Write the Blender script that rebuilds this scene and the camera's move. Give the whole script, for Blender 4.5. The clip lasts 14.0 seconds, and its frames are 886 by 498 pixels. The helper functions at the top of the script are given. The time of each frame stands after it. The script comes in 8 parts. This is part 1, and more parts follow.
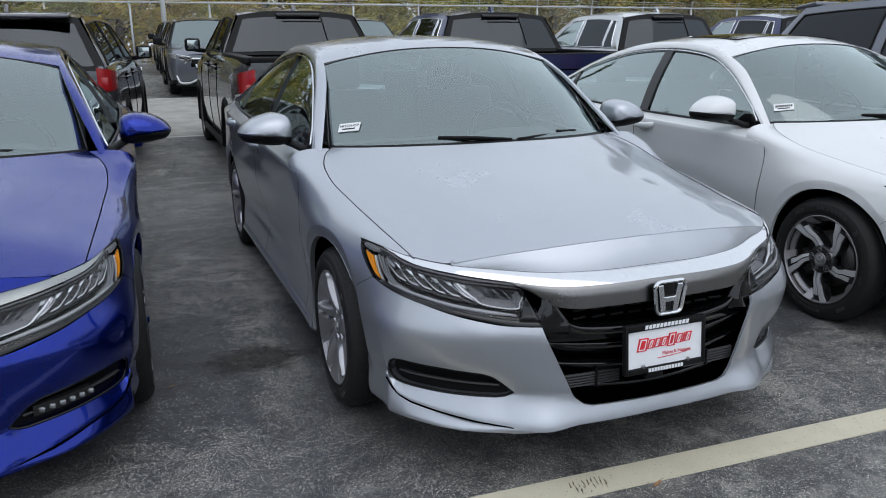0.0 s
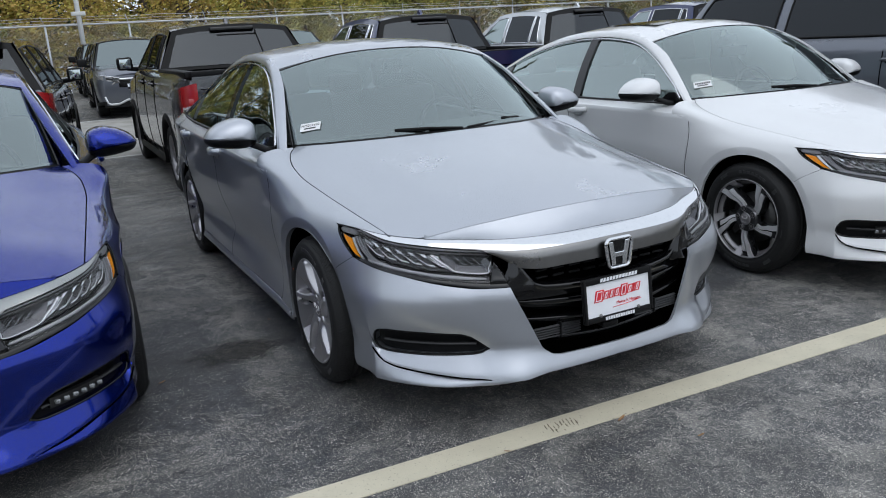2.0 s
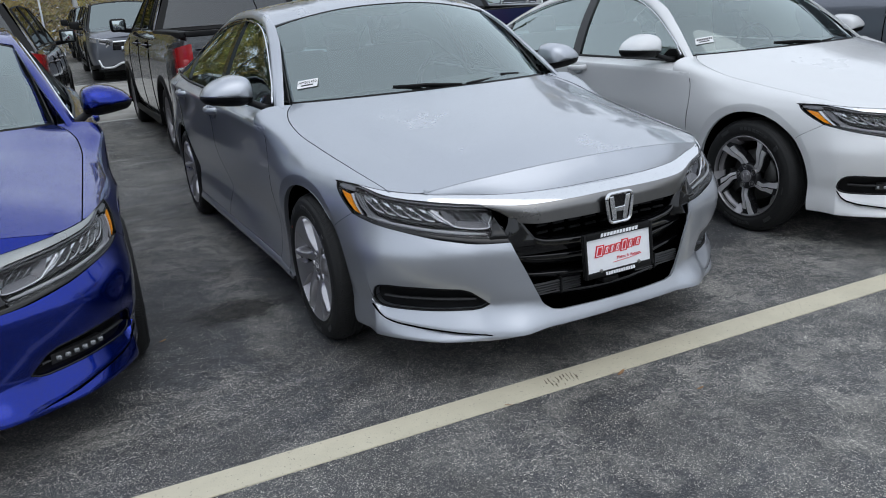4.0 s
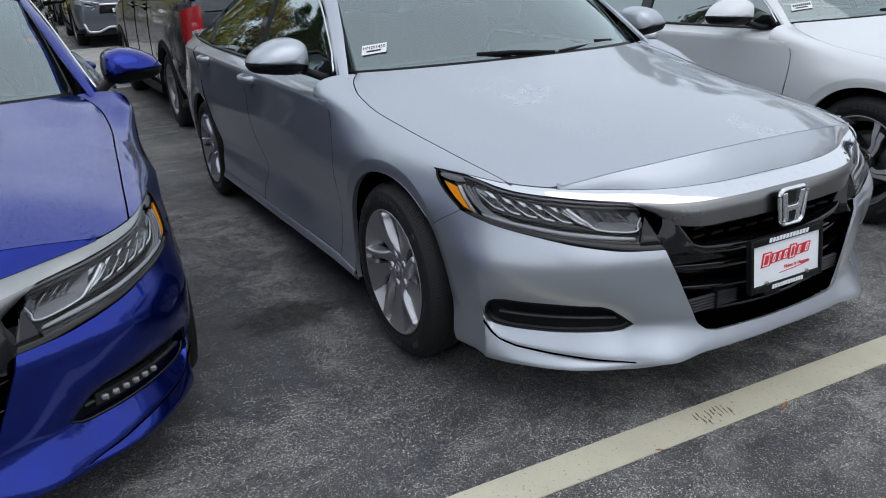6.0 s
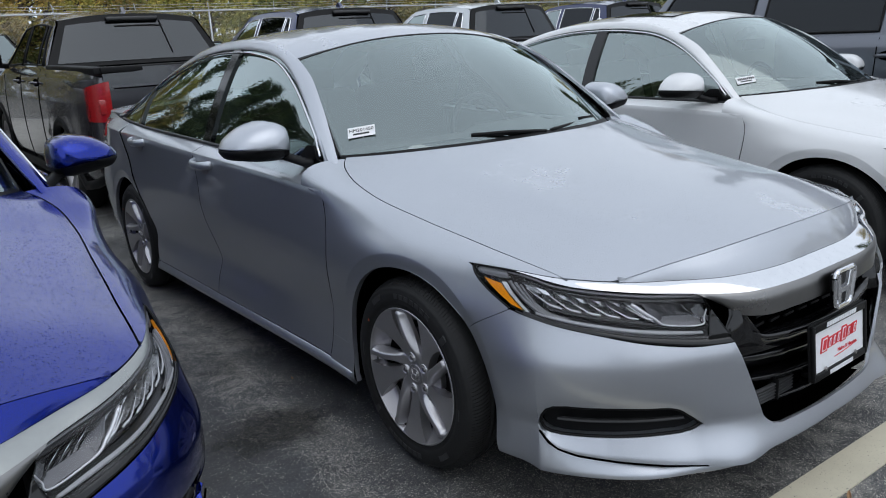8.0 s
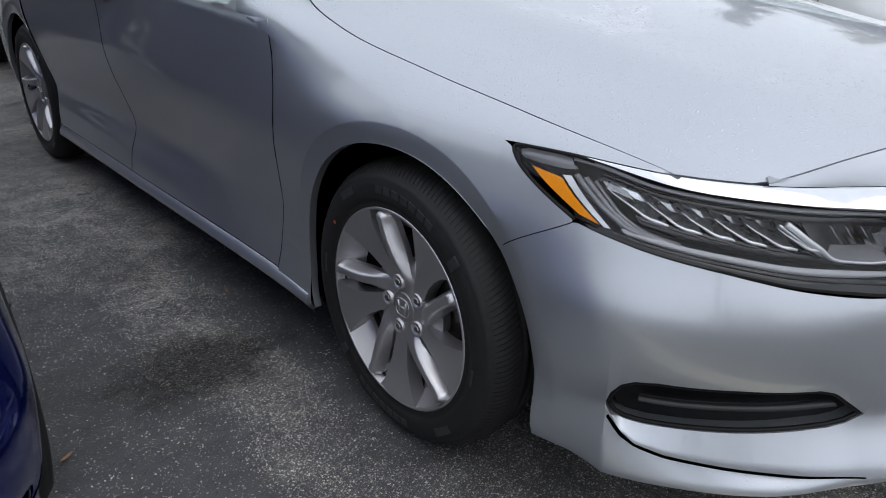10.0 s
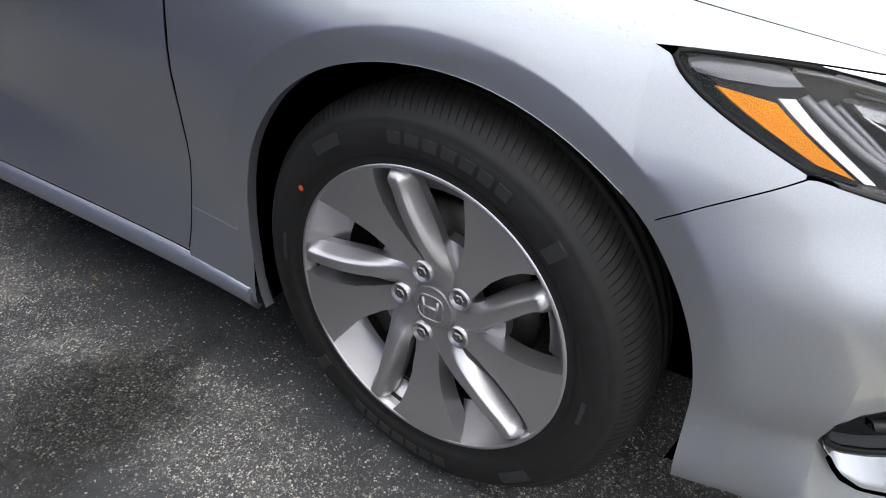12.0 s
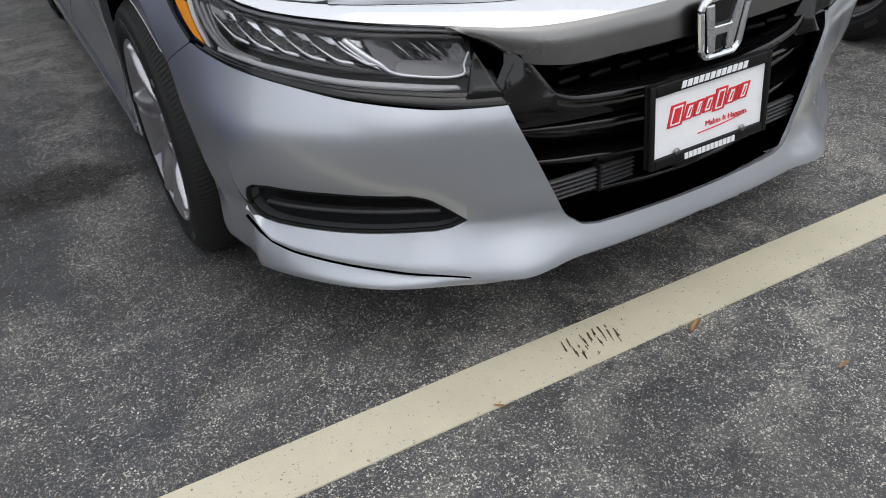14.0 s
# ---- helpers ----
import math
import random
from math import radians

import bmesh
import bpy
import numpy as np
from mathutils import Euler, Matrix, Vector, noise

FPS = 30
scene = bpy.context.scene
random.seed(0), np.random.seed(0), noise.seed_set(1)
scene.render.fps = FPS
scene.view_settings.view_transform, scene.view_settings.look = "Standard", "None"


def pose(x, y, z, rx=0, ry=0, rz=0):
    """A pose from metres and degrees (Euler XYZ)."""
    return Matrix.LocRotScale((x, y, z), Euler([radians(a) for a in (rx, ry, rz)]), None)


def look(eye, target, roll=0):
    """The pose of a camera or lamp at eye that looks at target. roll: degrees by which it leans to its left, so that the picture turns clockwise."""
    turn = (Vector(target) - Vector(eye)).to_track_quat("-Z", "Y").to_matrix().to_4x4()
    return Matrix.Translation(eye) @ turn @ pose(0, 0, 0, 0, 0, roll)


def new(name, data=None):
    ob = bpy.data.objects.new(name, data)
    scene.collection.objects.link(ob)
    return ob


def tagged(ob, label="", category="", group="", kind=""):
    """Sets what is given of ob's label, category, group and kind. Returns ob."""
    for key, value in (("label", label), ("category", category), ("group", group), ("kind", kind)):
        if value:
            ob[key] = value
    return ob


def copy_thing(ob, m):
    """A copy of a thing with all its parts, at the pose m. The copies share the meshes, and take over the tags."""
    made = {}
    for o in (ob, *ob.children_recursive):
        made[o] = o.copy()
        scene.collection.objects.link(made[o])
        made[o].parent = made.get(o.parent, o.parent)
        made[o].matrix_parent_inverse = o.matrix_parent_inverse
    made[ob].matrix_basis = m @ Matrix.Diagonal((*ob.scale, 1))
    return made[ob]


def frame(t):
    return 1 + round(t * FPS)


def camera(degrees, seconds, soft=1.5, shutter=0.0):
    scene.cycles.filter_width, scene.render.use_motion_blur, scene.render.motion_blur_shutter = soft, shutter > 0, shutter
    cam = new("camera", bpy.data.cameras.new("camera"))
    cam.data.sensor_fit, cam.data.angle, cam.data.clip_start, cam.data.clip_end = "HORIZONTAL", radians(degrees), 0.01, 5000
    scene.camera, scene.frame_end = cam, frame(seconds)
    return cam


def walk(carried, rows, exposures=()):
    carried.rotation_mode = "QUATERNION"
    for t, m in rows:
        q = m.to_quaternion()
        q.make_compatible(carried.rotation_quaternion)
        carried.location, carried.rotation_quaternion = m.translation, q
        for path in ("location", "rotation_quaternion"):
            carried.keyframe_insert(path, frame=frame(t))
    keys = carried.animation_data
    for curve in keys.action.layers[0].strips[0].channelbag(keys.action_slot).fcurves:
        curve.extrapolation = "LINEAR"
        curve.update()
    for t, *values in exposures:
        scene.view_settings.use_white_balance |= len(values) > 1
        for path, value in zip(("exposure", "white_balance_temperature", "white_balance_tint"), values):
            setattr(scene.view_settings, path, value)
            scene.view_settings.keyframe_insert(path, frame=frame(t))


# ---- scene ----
cam = camera(60.06, 14.0, soft=1.0)
PATH = [
    (0, (-1.546, -2.832, 1.397), (-0.828, -1.038, 0.884), -0.5),
    (0.5, (-1.608, -2.875, 1.382), (-0.736, -1.145, 0.887), 0.2),
    (1, (-1.733, -3.010, 1.358), (-0.785, -1.318, 0.869), -2.5),
    (1.5, (-1.795, -3.056, 1.386), (-0.898, -1.344, 0.873), -3.2),
    (2, (-1.769, -3.049, 1.371), (-0.907, -1.317, 0.863), -3.9),
    (2.5, (-1.749, -3.051, 1.356), (-0.901, -1.314, 0.845), -5.1),
    (3, (-1.749, -3.053, 1.347), (-0.904, -1.323, 0.804), -4.7),
    (3.2, (-1.756, -3.057, 1.346), (-0.912, -1.331, 0.791), -4.6),
    (5.3, (-1.835, -2.809, 1.314), (-0.959, -1.132, 0.665), -3.0),
    (5.5, (-1.866, -2.677, 1.315), (-0.987, -1.004, 0.659), -2.8),
    (6, (-1.917, -2.351, 1.298), (-1.040, -0.682, 0.631), -3.4),
    (6.5, (-1.988, -2.068, 1.328), (-1.075, -0.410, 0.682), -4.4),
    (7, (-2.129, -1.929, 1.351), (-1.064, -0.340, 0.766), -3.3),
    (7.5, (-2.186, -1.898, 1.370), (-1.053, -0.335, 0.848), -3.6),
    (7.7, (-2.182, -1.899, 1.366), (-1.030, -0.347, 0.851), -3.8),
    (9.8, (-1.792, -1.331, 1.134), (-0.614, 0.090, 0.366), 0.6),
    (10, (-1.752, -1.180, 1.098), (-0.570, 0.221, 0.297), 0.2),
    (10.5, (-1.651, -0.795, 1.011), (-0.466, 0.490, 0.039), -1.3),
    (11, (-1.584, -0.495, 0.940), (-0.274, 0.577, -0.127), -0.8),
    (11.5, (-1.575, -0.407, 0.935), (-0.200, 0.577, -0.133), -0.1),
    (12, (-1.588, -0.521, 0.977), (-0.201, 0.446, -0.091), 0.3),
    (12.5, (-1.597, -0.875, 0.998), (-0.328, 0.244, -0.068), 1.9),
    (13, (-1.442, -1.156, 0.968), (-0.354, 0.125, -0.115), -4.8),
    (13.5, (-1.247, -1.503, 1.002), (-0.281, -0.160, -0.121), -1.8),
    (14, (-1.120, -1.889, 1.064), (-0.336, -0.407, -0.027), -4.5),
]
EXPOSURES = [(0.0, 0.57, 6270, 9), (7.7, 0.55, 6270, 9), (10.0, 0.78, 6480, 10), (11.0, 1.45, 6680, 10), (11.6, 1.66, 6750, 10), (12.5, 1.33, 6950, 10), (13.0, 1.20, 6950, 10), (13.5, 0.92, 6800, 10), (14.0, 0.80, 6800, 10)]
walk(cam, [(t, look(eye, target, roll)) for t, eye, target, roll in PATH], exposures=EXPOSURES)

# ---- light ----
world = bpy.data.worlds.new("overcast_sky")
scene.world = world
world.use_nodes = True
wn, wl = world.node_tree.nodes, world.node_tree.links
wn.clear()
sky = wn.new("ShaderNodeTexSky")
sky.sky_type, sky.sun_disc = "NISHITA", False
sky.sun_elevation, sky.sun_rotation = radians(60), radians(190)
sky.air_density, sky.dust_density, sky.ozone_density = 1.0, 1.5, 1.0
grey = wn.new("ShaderNodeHueSaturation")
grey.inputs["Saturation"].default_value = 0.22
wbg, wout = wn.new("ShaderNodeBackground"), wn.new("ShaderNodeOutputWorld")
wbg.inputs["Strength"].default_value = 0.13
cloud = wn.new("ShaderNodeMix")
cloud.data_type = "RGBA"
cloud.inputs[0].default_value = 0.72
cloud.inputs[7].default_value = (6.6, 7.1, 7.9, 1.0)  # the even white of a closed cloud cover
wl.new(sky.outputs[0], grey.inputs["Color"])
wl.new(grey.outputs[0], cloud.inputs[6])
# a closed, even cloud cover
way = wn.new("ShaderNodeTexCoord")
split = wn.new("ShaderNodeSeparateXYZ")
fade = wn.new("ShaderNodeMapRange")
fade.inputs["From Min"].default_value, fade.inputs["From Max"].default_value = 0.0, 1.0
fade.inputs["To Min"].default_value, fade.inputs["To Max"].default_value = 0.86, 0.88
shade = wn.new("ShaderNodeVectorMath")
shade.operation = "SCALE"
wl.new(way.outputs["Generated"], split.inputs[0])
wl.new(split.outputs[2], fade.inputs["Value"])
wl.new(cloud.outputs[2], shade.inputs[0])
wl.new(fade.outputs[0], shade.inputs["Scale"])
wl.new(shade.outputs[0], wbg.inputs["Color"])
wl.new(wbg.outputs[0], wout.inputs["Surface"])
sun = new("sun", bpy.data.lights.new("sun", "SUN"))
sun.data.energy, sun.data.angle, sun.data.color = 0.4, radians(60), (1.0, 0.98, 0.95)
sun.matrix_world = pose(0, 0, 20, 30, 0, 10)


# ---- materials ----
class Nodes:
    """A node material with a few short cuts."""

    def __init__(self, name):
        self.mat = bpy.data.materials.new(name)
        self.mat.use_nodes = True
        self.t = self.mat.node_tree
        self.b = self.t.nodes["Principled BSDF"]

    def n(self, kind, **inputs):
        node = self.t.nodes.new(kind)
        for key, value in inputs.items():
            self.put(node.inputs[key.replace("_", " ")], value)
        return node

    def put(self, socket, value):
        if hasattr(value, "links"):
            self.t.links.new(value, socket)
        else:
            socket.default_value = value

    def set(self, **inputs):
        for key, value in inputs.items():
            self.put(self.b.inputs[key.replace("_", " ")], value)
        return self

    def where(self):
        return self.n("ShaderNodeTexCoord").outputs["Object"]

    def noise(self, scale, detail=3.0, rough=0.55, vector=None):
        return self.n("ShaderNodeTexNoise", Vector=vector or self.where(), Scale=scale, Detail=detail, Roughness=rough).outputs["Fac"]

    def ramp(self, value, *stops):
        node = self.n("ShaderNodeValToRGB", Fac=value)
        while len(node.color_ramp.elements) < len(stops):
            node.color_ramp.elements.new(0.5)
        for element, (at, colour) in zip(node.color_ramp.elements, stops):
            element.position = at
            element.color = (*colour, 1.0) if isinstance(colour, tuple) else (colour, colour, colour, 1.0)
        return node.outputs["Color"]

    def math(self, op, a, b=0.0):
        node = self.t.nodes.new("ShaderNodeMath")
        node.operation = op
        self.put(node.inputs[0], a)
        self.put(node.inputs[1], b)
        return node.outputs[0]

    def mix(self, fac, a, b):
        node = self.t.nodes.new("ShaderNodeMix")
        node.data_type = "RGBA"
        self.put(node.inputs[0], fac)
        self.put(node.inputs[6], (*a, 1.0) if isinstance(a, tuple) and len(a) == 3 else a)
        self.put(node.inputs[7], (*b, 1.0) if isinstance(b, tuple) and len(b) == 3 else b)
        return node.outputs[2]

    def bump(self, height, strength=0.3, distance=0.01, normal=None):
        node = self.n("ShaderNodeBump", Height=height, Strength=strength, Distance=distance)
        if normal is not None:
            self.put(node.inputs["Normal"], normal)
        return node.outputs["Normal"]


def plain(name, colour, rough=0.5, metal=0.0, vary=0.15, scale=40.0, bump=0.0, **more):
    m = Nodes(name)
    f = m.noise(scale, 4.0)
    dark, light = tuple(c * (1 - vary) for c in colour), tuple(min(1.0, c * (1 + vary)) for c in colour)
    m.set(Base_Color=m.ramp(f, (0.3, dark), (0.7, light)), Metallic=metal)
    m.set(Roughness=m.math("ADD", m.math("MULTIPLY", m.noise(scale * 0.3), 0.16), max(0.0, rough - 0.08)))
    if bump:
        m.set(Normal=m.bump(f, bump, 0.004))
    m.set(**more)
    return m.mat


def car_paint(name, colour, metal, rough, flake=0.06, drops=1.0, coat=1.5):
    """Clear-coated paint, with fine flakes and rain drops on what faces up."""
    m = Nodes(name)
    at = m.where()
    flakes = m.noise(900.0, 1.0, 0.5, at)
    low = tuple(c * (1 - flake) for c in colour)
    high = tuple(min(1.0, c * (1 + flake)) for c in colour)
    m.set(Base_Color=m.ramp(flakes, (0.35, low), (0.65, high)), Metallic=metal)
    film = m.noise(2.3, 3.0, 0.6, at)
    m.set(Coat_Weight=1.0, Coat_IOR=coat)
    m.set(Coat_Roughness=m.math("ADD", m.math("MULTIPLY", film, 0.05), 0.01))
    # drops: rounded dots of uneven size, gathered in patches
    heights = []
    for scale, size, amount in ((95.0, 0.26, 1.0), (210.0, 0.30, 0.6)):
        cell = m.n("ShaderNodeTexVoronoi", Vector=at, Scale=scale)
        keep = m.math("GREATER_THAN", m.n("ShaderNodeSeparateColor", Color=cell.outputs["Color"]).outputs[0], 0.45)
        dot = m.math("MAXIMUM", m.math("SUBTRACT", 1.0, m.math("DIVIDE", cell.outputs["Distance"], size)), 0.0)
        heights.append(m.math("MULTIPLY", m.math("MULTIPLY", m.math("POWER", dot, 0.5), keep), amount))
    both = m.math("MAXIMUM", *heights)
    up = m.n("ShaderNodeSeparateXYZ", Vector=m.n("ShaderNodeNewGeometry").outputs["Normal"]).outputs[2]
    up = m.n("ShaderNodeMapRange", Value=up, From_Min=0.5, From_Max=0.85).outputs[0]
    spread = m.ramp(m.noise(3.0, 3.0, 0.6, at), (0.4, 0.15), (0.62, 1.0))
    wet = m.math("MULTIPLY", m.math("MULTIPLY", both, up), spread)
    # smooth films of water left where drops have run together
    pool = m.math("MULTIPLY", m.ramp(m.noise(1.9, 6.0, 0.62, at), (0.57, 0.0), (0.61, 1.0)), up)
    m.set(Roughness=m.math("SUBTRACT", rough, m.math("MULTIPLY", pool, 0.45 * rough)))
    m.set(Coat_Normal=m.bump(wet, 1.0 * drops, 0.003), Normal=m.bump(wet, 0.55 * drops, 0.003))
    return m.mat


def glass(name, tint, rough=0.0, clear=0.8, film=0.0, gain=1.15, cast=(0.82, 0.93, 0.92)):
    """Window glass: a thin tinted pane that lets light through and mirrors by its angle."""
    m = Nodes(name)
    t = m.t
    t.nodes.remove(m.b)
    pane = m.n("ShaderNodeBsdfTransparent", Color=(*tint, 1.0))
    gloss = m.n("ShaderNodeBsdfGlossy", Roughness=rough, Color=(*cast, 1.0))
    fres = m.n("ShaderNodeFresnel", IOR=1.55)
    fac = m.n("ShaderNodeMath", Value=0.0)
    fac.operation = "MULTIPLY_ADD"
    m.put(fac.inputs[0], fres.outputs[0])
    fac.inputs[1].default_value, fac.inputs[2].default_value = gain, 1.0 - clear
    mix = m.n("ShaderNodeMixShader", Fac=fac.outputs[0])
    m.put(mix.inputs[1], pane.outputs[0])
    m.put(mix.inputs[2], gloss.outputs[0])
    if film:
        haze = m.n("ShaderNodeBsdfDiffuse", Color=(0.55, 0.62, 0.6, 1.0))
        over = m.n("ShaderNodeMixShader", Fac=m.math("MULTIPLY", m.ramp(m.noise(5.0), (0.3, 0.7), (0.8, 1.0)), film))
        m.put(over.inputs[1], mix.outputs[0])
        m.put(over.inputs[2], haze.outputs[0])
        mix = over
    m.put(t.nodes["Material Output"].inputs["Surface"], mix.outputs[0])
    return m.mat


SILVER = car_paint("silver_paint", (0.44, 0.46, 0.50), 0.86, 0.42)
BLUE = car_paint("blue_paint", (0.002, 0.016, 0.23), 0.92, 0.2, 0.2, 1.6, 1.38)
WHITE = car_paint("white_paint", (0.68, 0.685, 0.69), 0.0, 0.35, 0.02)
CHARCOAL = car_paint("charcoal_paint", (0.085, 0.082, 0.09), 0.7, 0.22, 0.2)
NAVY = car_paint("navy_paint", (0.014, 0.022, 0.085), 0.4, 0.3, 0.2)
STEEL = car_paint("steel_grey_paint", (0.13, 0.14, 0.165), 0.7, 0.32, 0.15)
PALE = car_paint("pale_silver_paint", (0.55, 0.57, 0.58), 0.7, 0.35)
BLACK_GLOSS = plain("gloss_black_plastic", (0.003, 0.003, 0.0035), 0.1, 0, 0.1)
BLACK = plain("matt_black_plastic", (0.005, 0.005, 0.0054), 0.5, 0, 0.2, 300.0, 0.15, Specular_IOR_Level=0.2)
# near black without gloss: the deep shade of hollows is put into the colour
DARK = plain("hollow_shade_black", (0.0008, 0.0008, 0.0008), 0.9, Specular_IOR_Level=0.0)
RUBBER_TRIM = plain("rubber_trim", (0.012, 0.012, 0.013), 0.45)
CHROME = plain("chrome", (0.72, 0.73, 0.75), 0.08, 1.0, 0.02)
SATIN = plain("dark_satin_chrome", (0.23, 0.227, 0.224), 0.30, 1.0, 0.03)
LAMP_GREY = plain("lamp_housing", (0.014, 0.014, 0.015), 0.35, 0.0, 0.1)
LAMP_FRAME = plain("lamp_frame", (0.20, 0.20, 0.21), 0.3, 0.4, 0.06)
REFLECTOR = plain("lamp_reflector", (0.62, 0.63, 0.65), 0.16, 1.0, 0.05)
ALLOY = plain("alloy_silver", (0.50, 0.49, 0.505), 0.32, 0.85, 0.05, 500.0)
ALLOY_DARK = plain("alloy_grey", (0.31, 0.30, 0.31), 0.34, 0.7, 0.05, 500.0)
ALLOY_BLACK = plain("alloy_black", (0.02, 0.02, 0.022), 0.25, 0.2, 0.1)
DISC = plain("brake_disc", (0.09, 0.088, 0.085), 0.45, 0.8, 0.1, 90.0)
AMBER = plain("amber_lens", (0.86, 0.30, 0.002), 0.35, 0.0, 0.15, 500.0, 0.5, Specular_IOR_Level=0.2)
RED = plain("red_lens", (0.34, 0.012, 0.014), 0.12, 0.0, 0.2, 60.0, 0.2, Coat_Weight=0.8)
SEAT = plain("seat_cloth", (0.12, 0.12, 0.122), 0.85, 0, 0.2, 200.0, 0.2)
SEAT_TAN = plain("seat_pale", (0.42, 0.40, 0.36), 0.8, 0, 0.1, 200.0, 0.2)
DASH = plain("dashboard", (0.07, 0.075, 0.075), 0.7, 0, 0.2, 200.0, 0.2)
CLOTH_LIGHT = plain("headliner", (0.45, 0.44, 0.42), 0.9)
PAPER = plain("paper_label", (0.8, 0.8, 0.8), 0.6, 0, 0.03)
INK = plain("ink_black", (0.02, 0.02, 0.02), 0.6)
INK_RED = plain("ink_red", (0.62, 0.02, 0.03), 0.5)
PLATE_WHITE = plain("plate_white", (0.80, 0.81, 0.83), 0.35, 0, 0.03)
WINDSCREEN = glass("windscreen_glass", (0.82, 0.90, 0.87), 0.0, 0.80, 0.0)
SIDE_GLASS = glass("side_glass", (0.55, 0.64, 0.62), 0.0, 0.74)
PRIVACY = glass("privacy_glass", (0.05, 0.054, 0.06), 0.0, 0.99, 0.0, 0.6, (0.85, 0.9, 0.95))
LENS = glass("lamp_lens", (0.97, 0.97, 0.98), 0.0, 0.998, 0.0, 0.38, (0.95, 0.95, 0.96))
MACHINED = plain("machined_alloy", (0.75, 0.74, 0.75), 0.34, 0.55, 0.04, 500.0)
SATIN_STRIP = plain("satin_strip", (0.34, 0.35, 0.34), 0.3, 0.9, 0.03)
LED_GLASS = plain("led_optic", (0.26, 0.27, 0.28), 0.2, 0.6, 0.3, 160.0, 0.6)
BARREL = plain("rim_barrel", (0.035, 0.035, 0.036), 0.5, 0.4)
NUT = plain("nut_steel", (0.30, 0.29, 0.29), 0.3, 1.0, 0.1)
CUP = plain("dark_cup", (0.10, 0.10, 0.105), 0.22, 0.9, 0.1)
LAMP_FIN = plain("grey_shutter", (0.030, 0.030, 0.032), 0.4, 0.0, 0.08)
PETAL = plain("frosted_reflector", (0.24, 0.245, 0.25), 0.28, 0.8, 0.35, 120.0)
LAMP_PIPE = plain("frosted_light_pipe", (0.34, 0.345, 0.355), 0.4, 0.1, 0.05)
LAMP_WHITE = plain("clear_light_guide", (0.70, 0.71, 0.73), 0.25, 0.5, 0.05)


def rubber():
    m = Nodes("tyre_rubber")
    f = m.noise(60.0, 4.0)
    m.set(Base_Color=m.ramp(f, (0.3, 0.008), (0.75, 0.017)), Roughness=m.ramp(f, (0.2, 0.55), (0.8, 0.7)), Specular_IOR_Level=0.30)
    m.set(Normal=m.bump(m.noise(420.0, 2.0), 0.15, 0.002))
    return m.mat


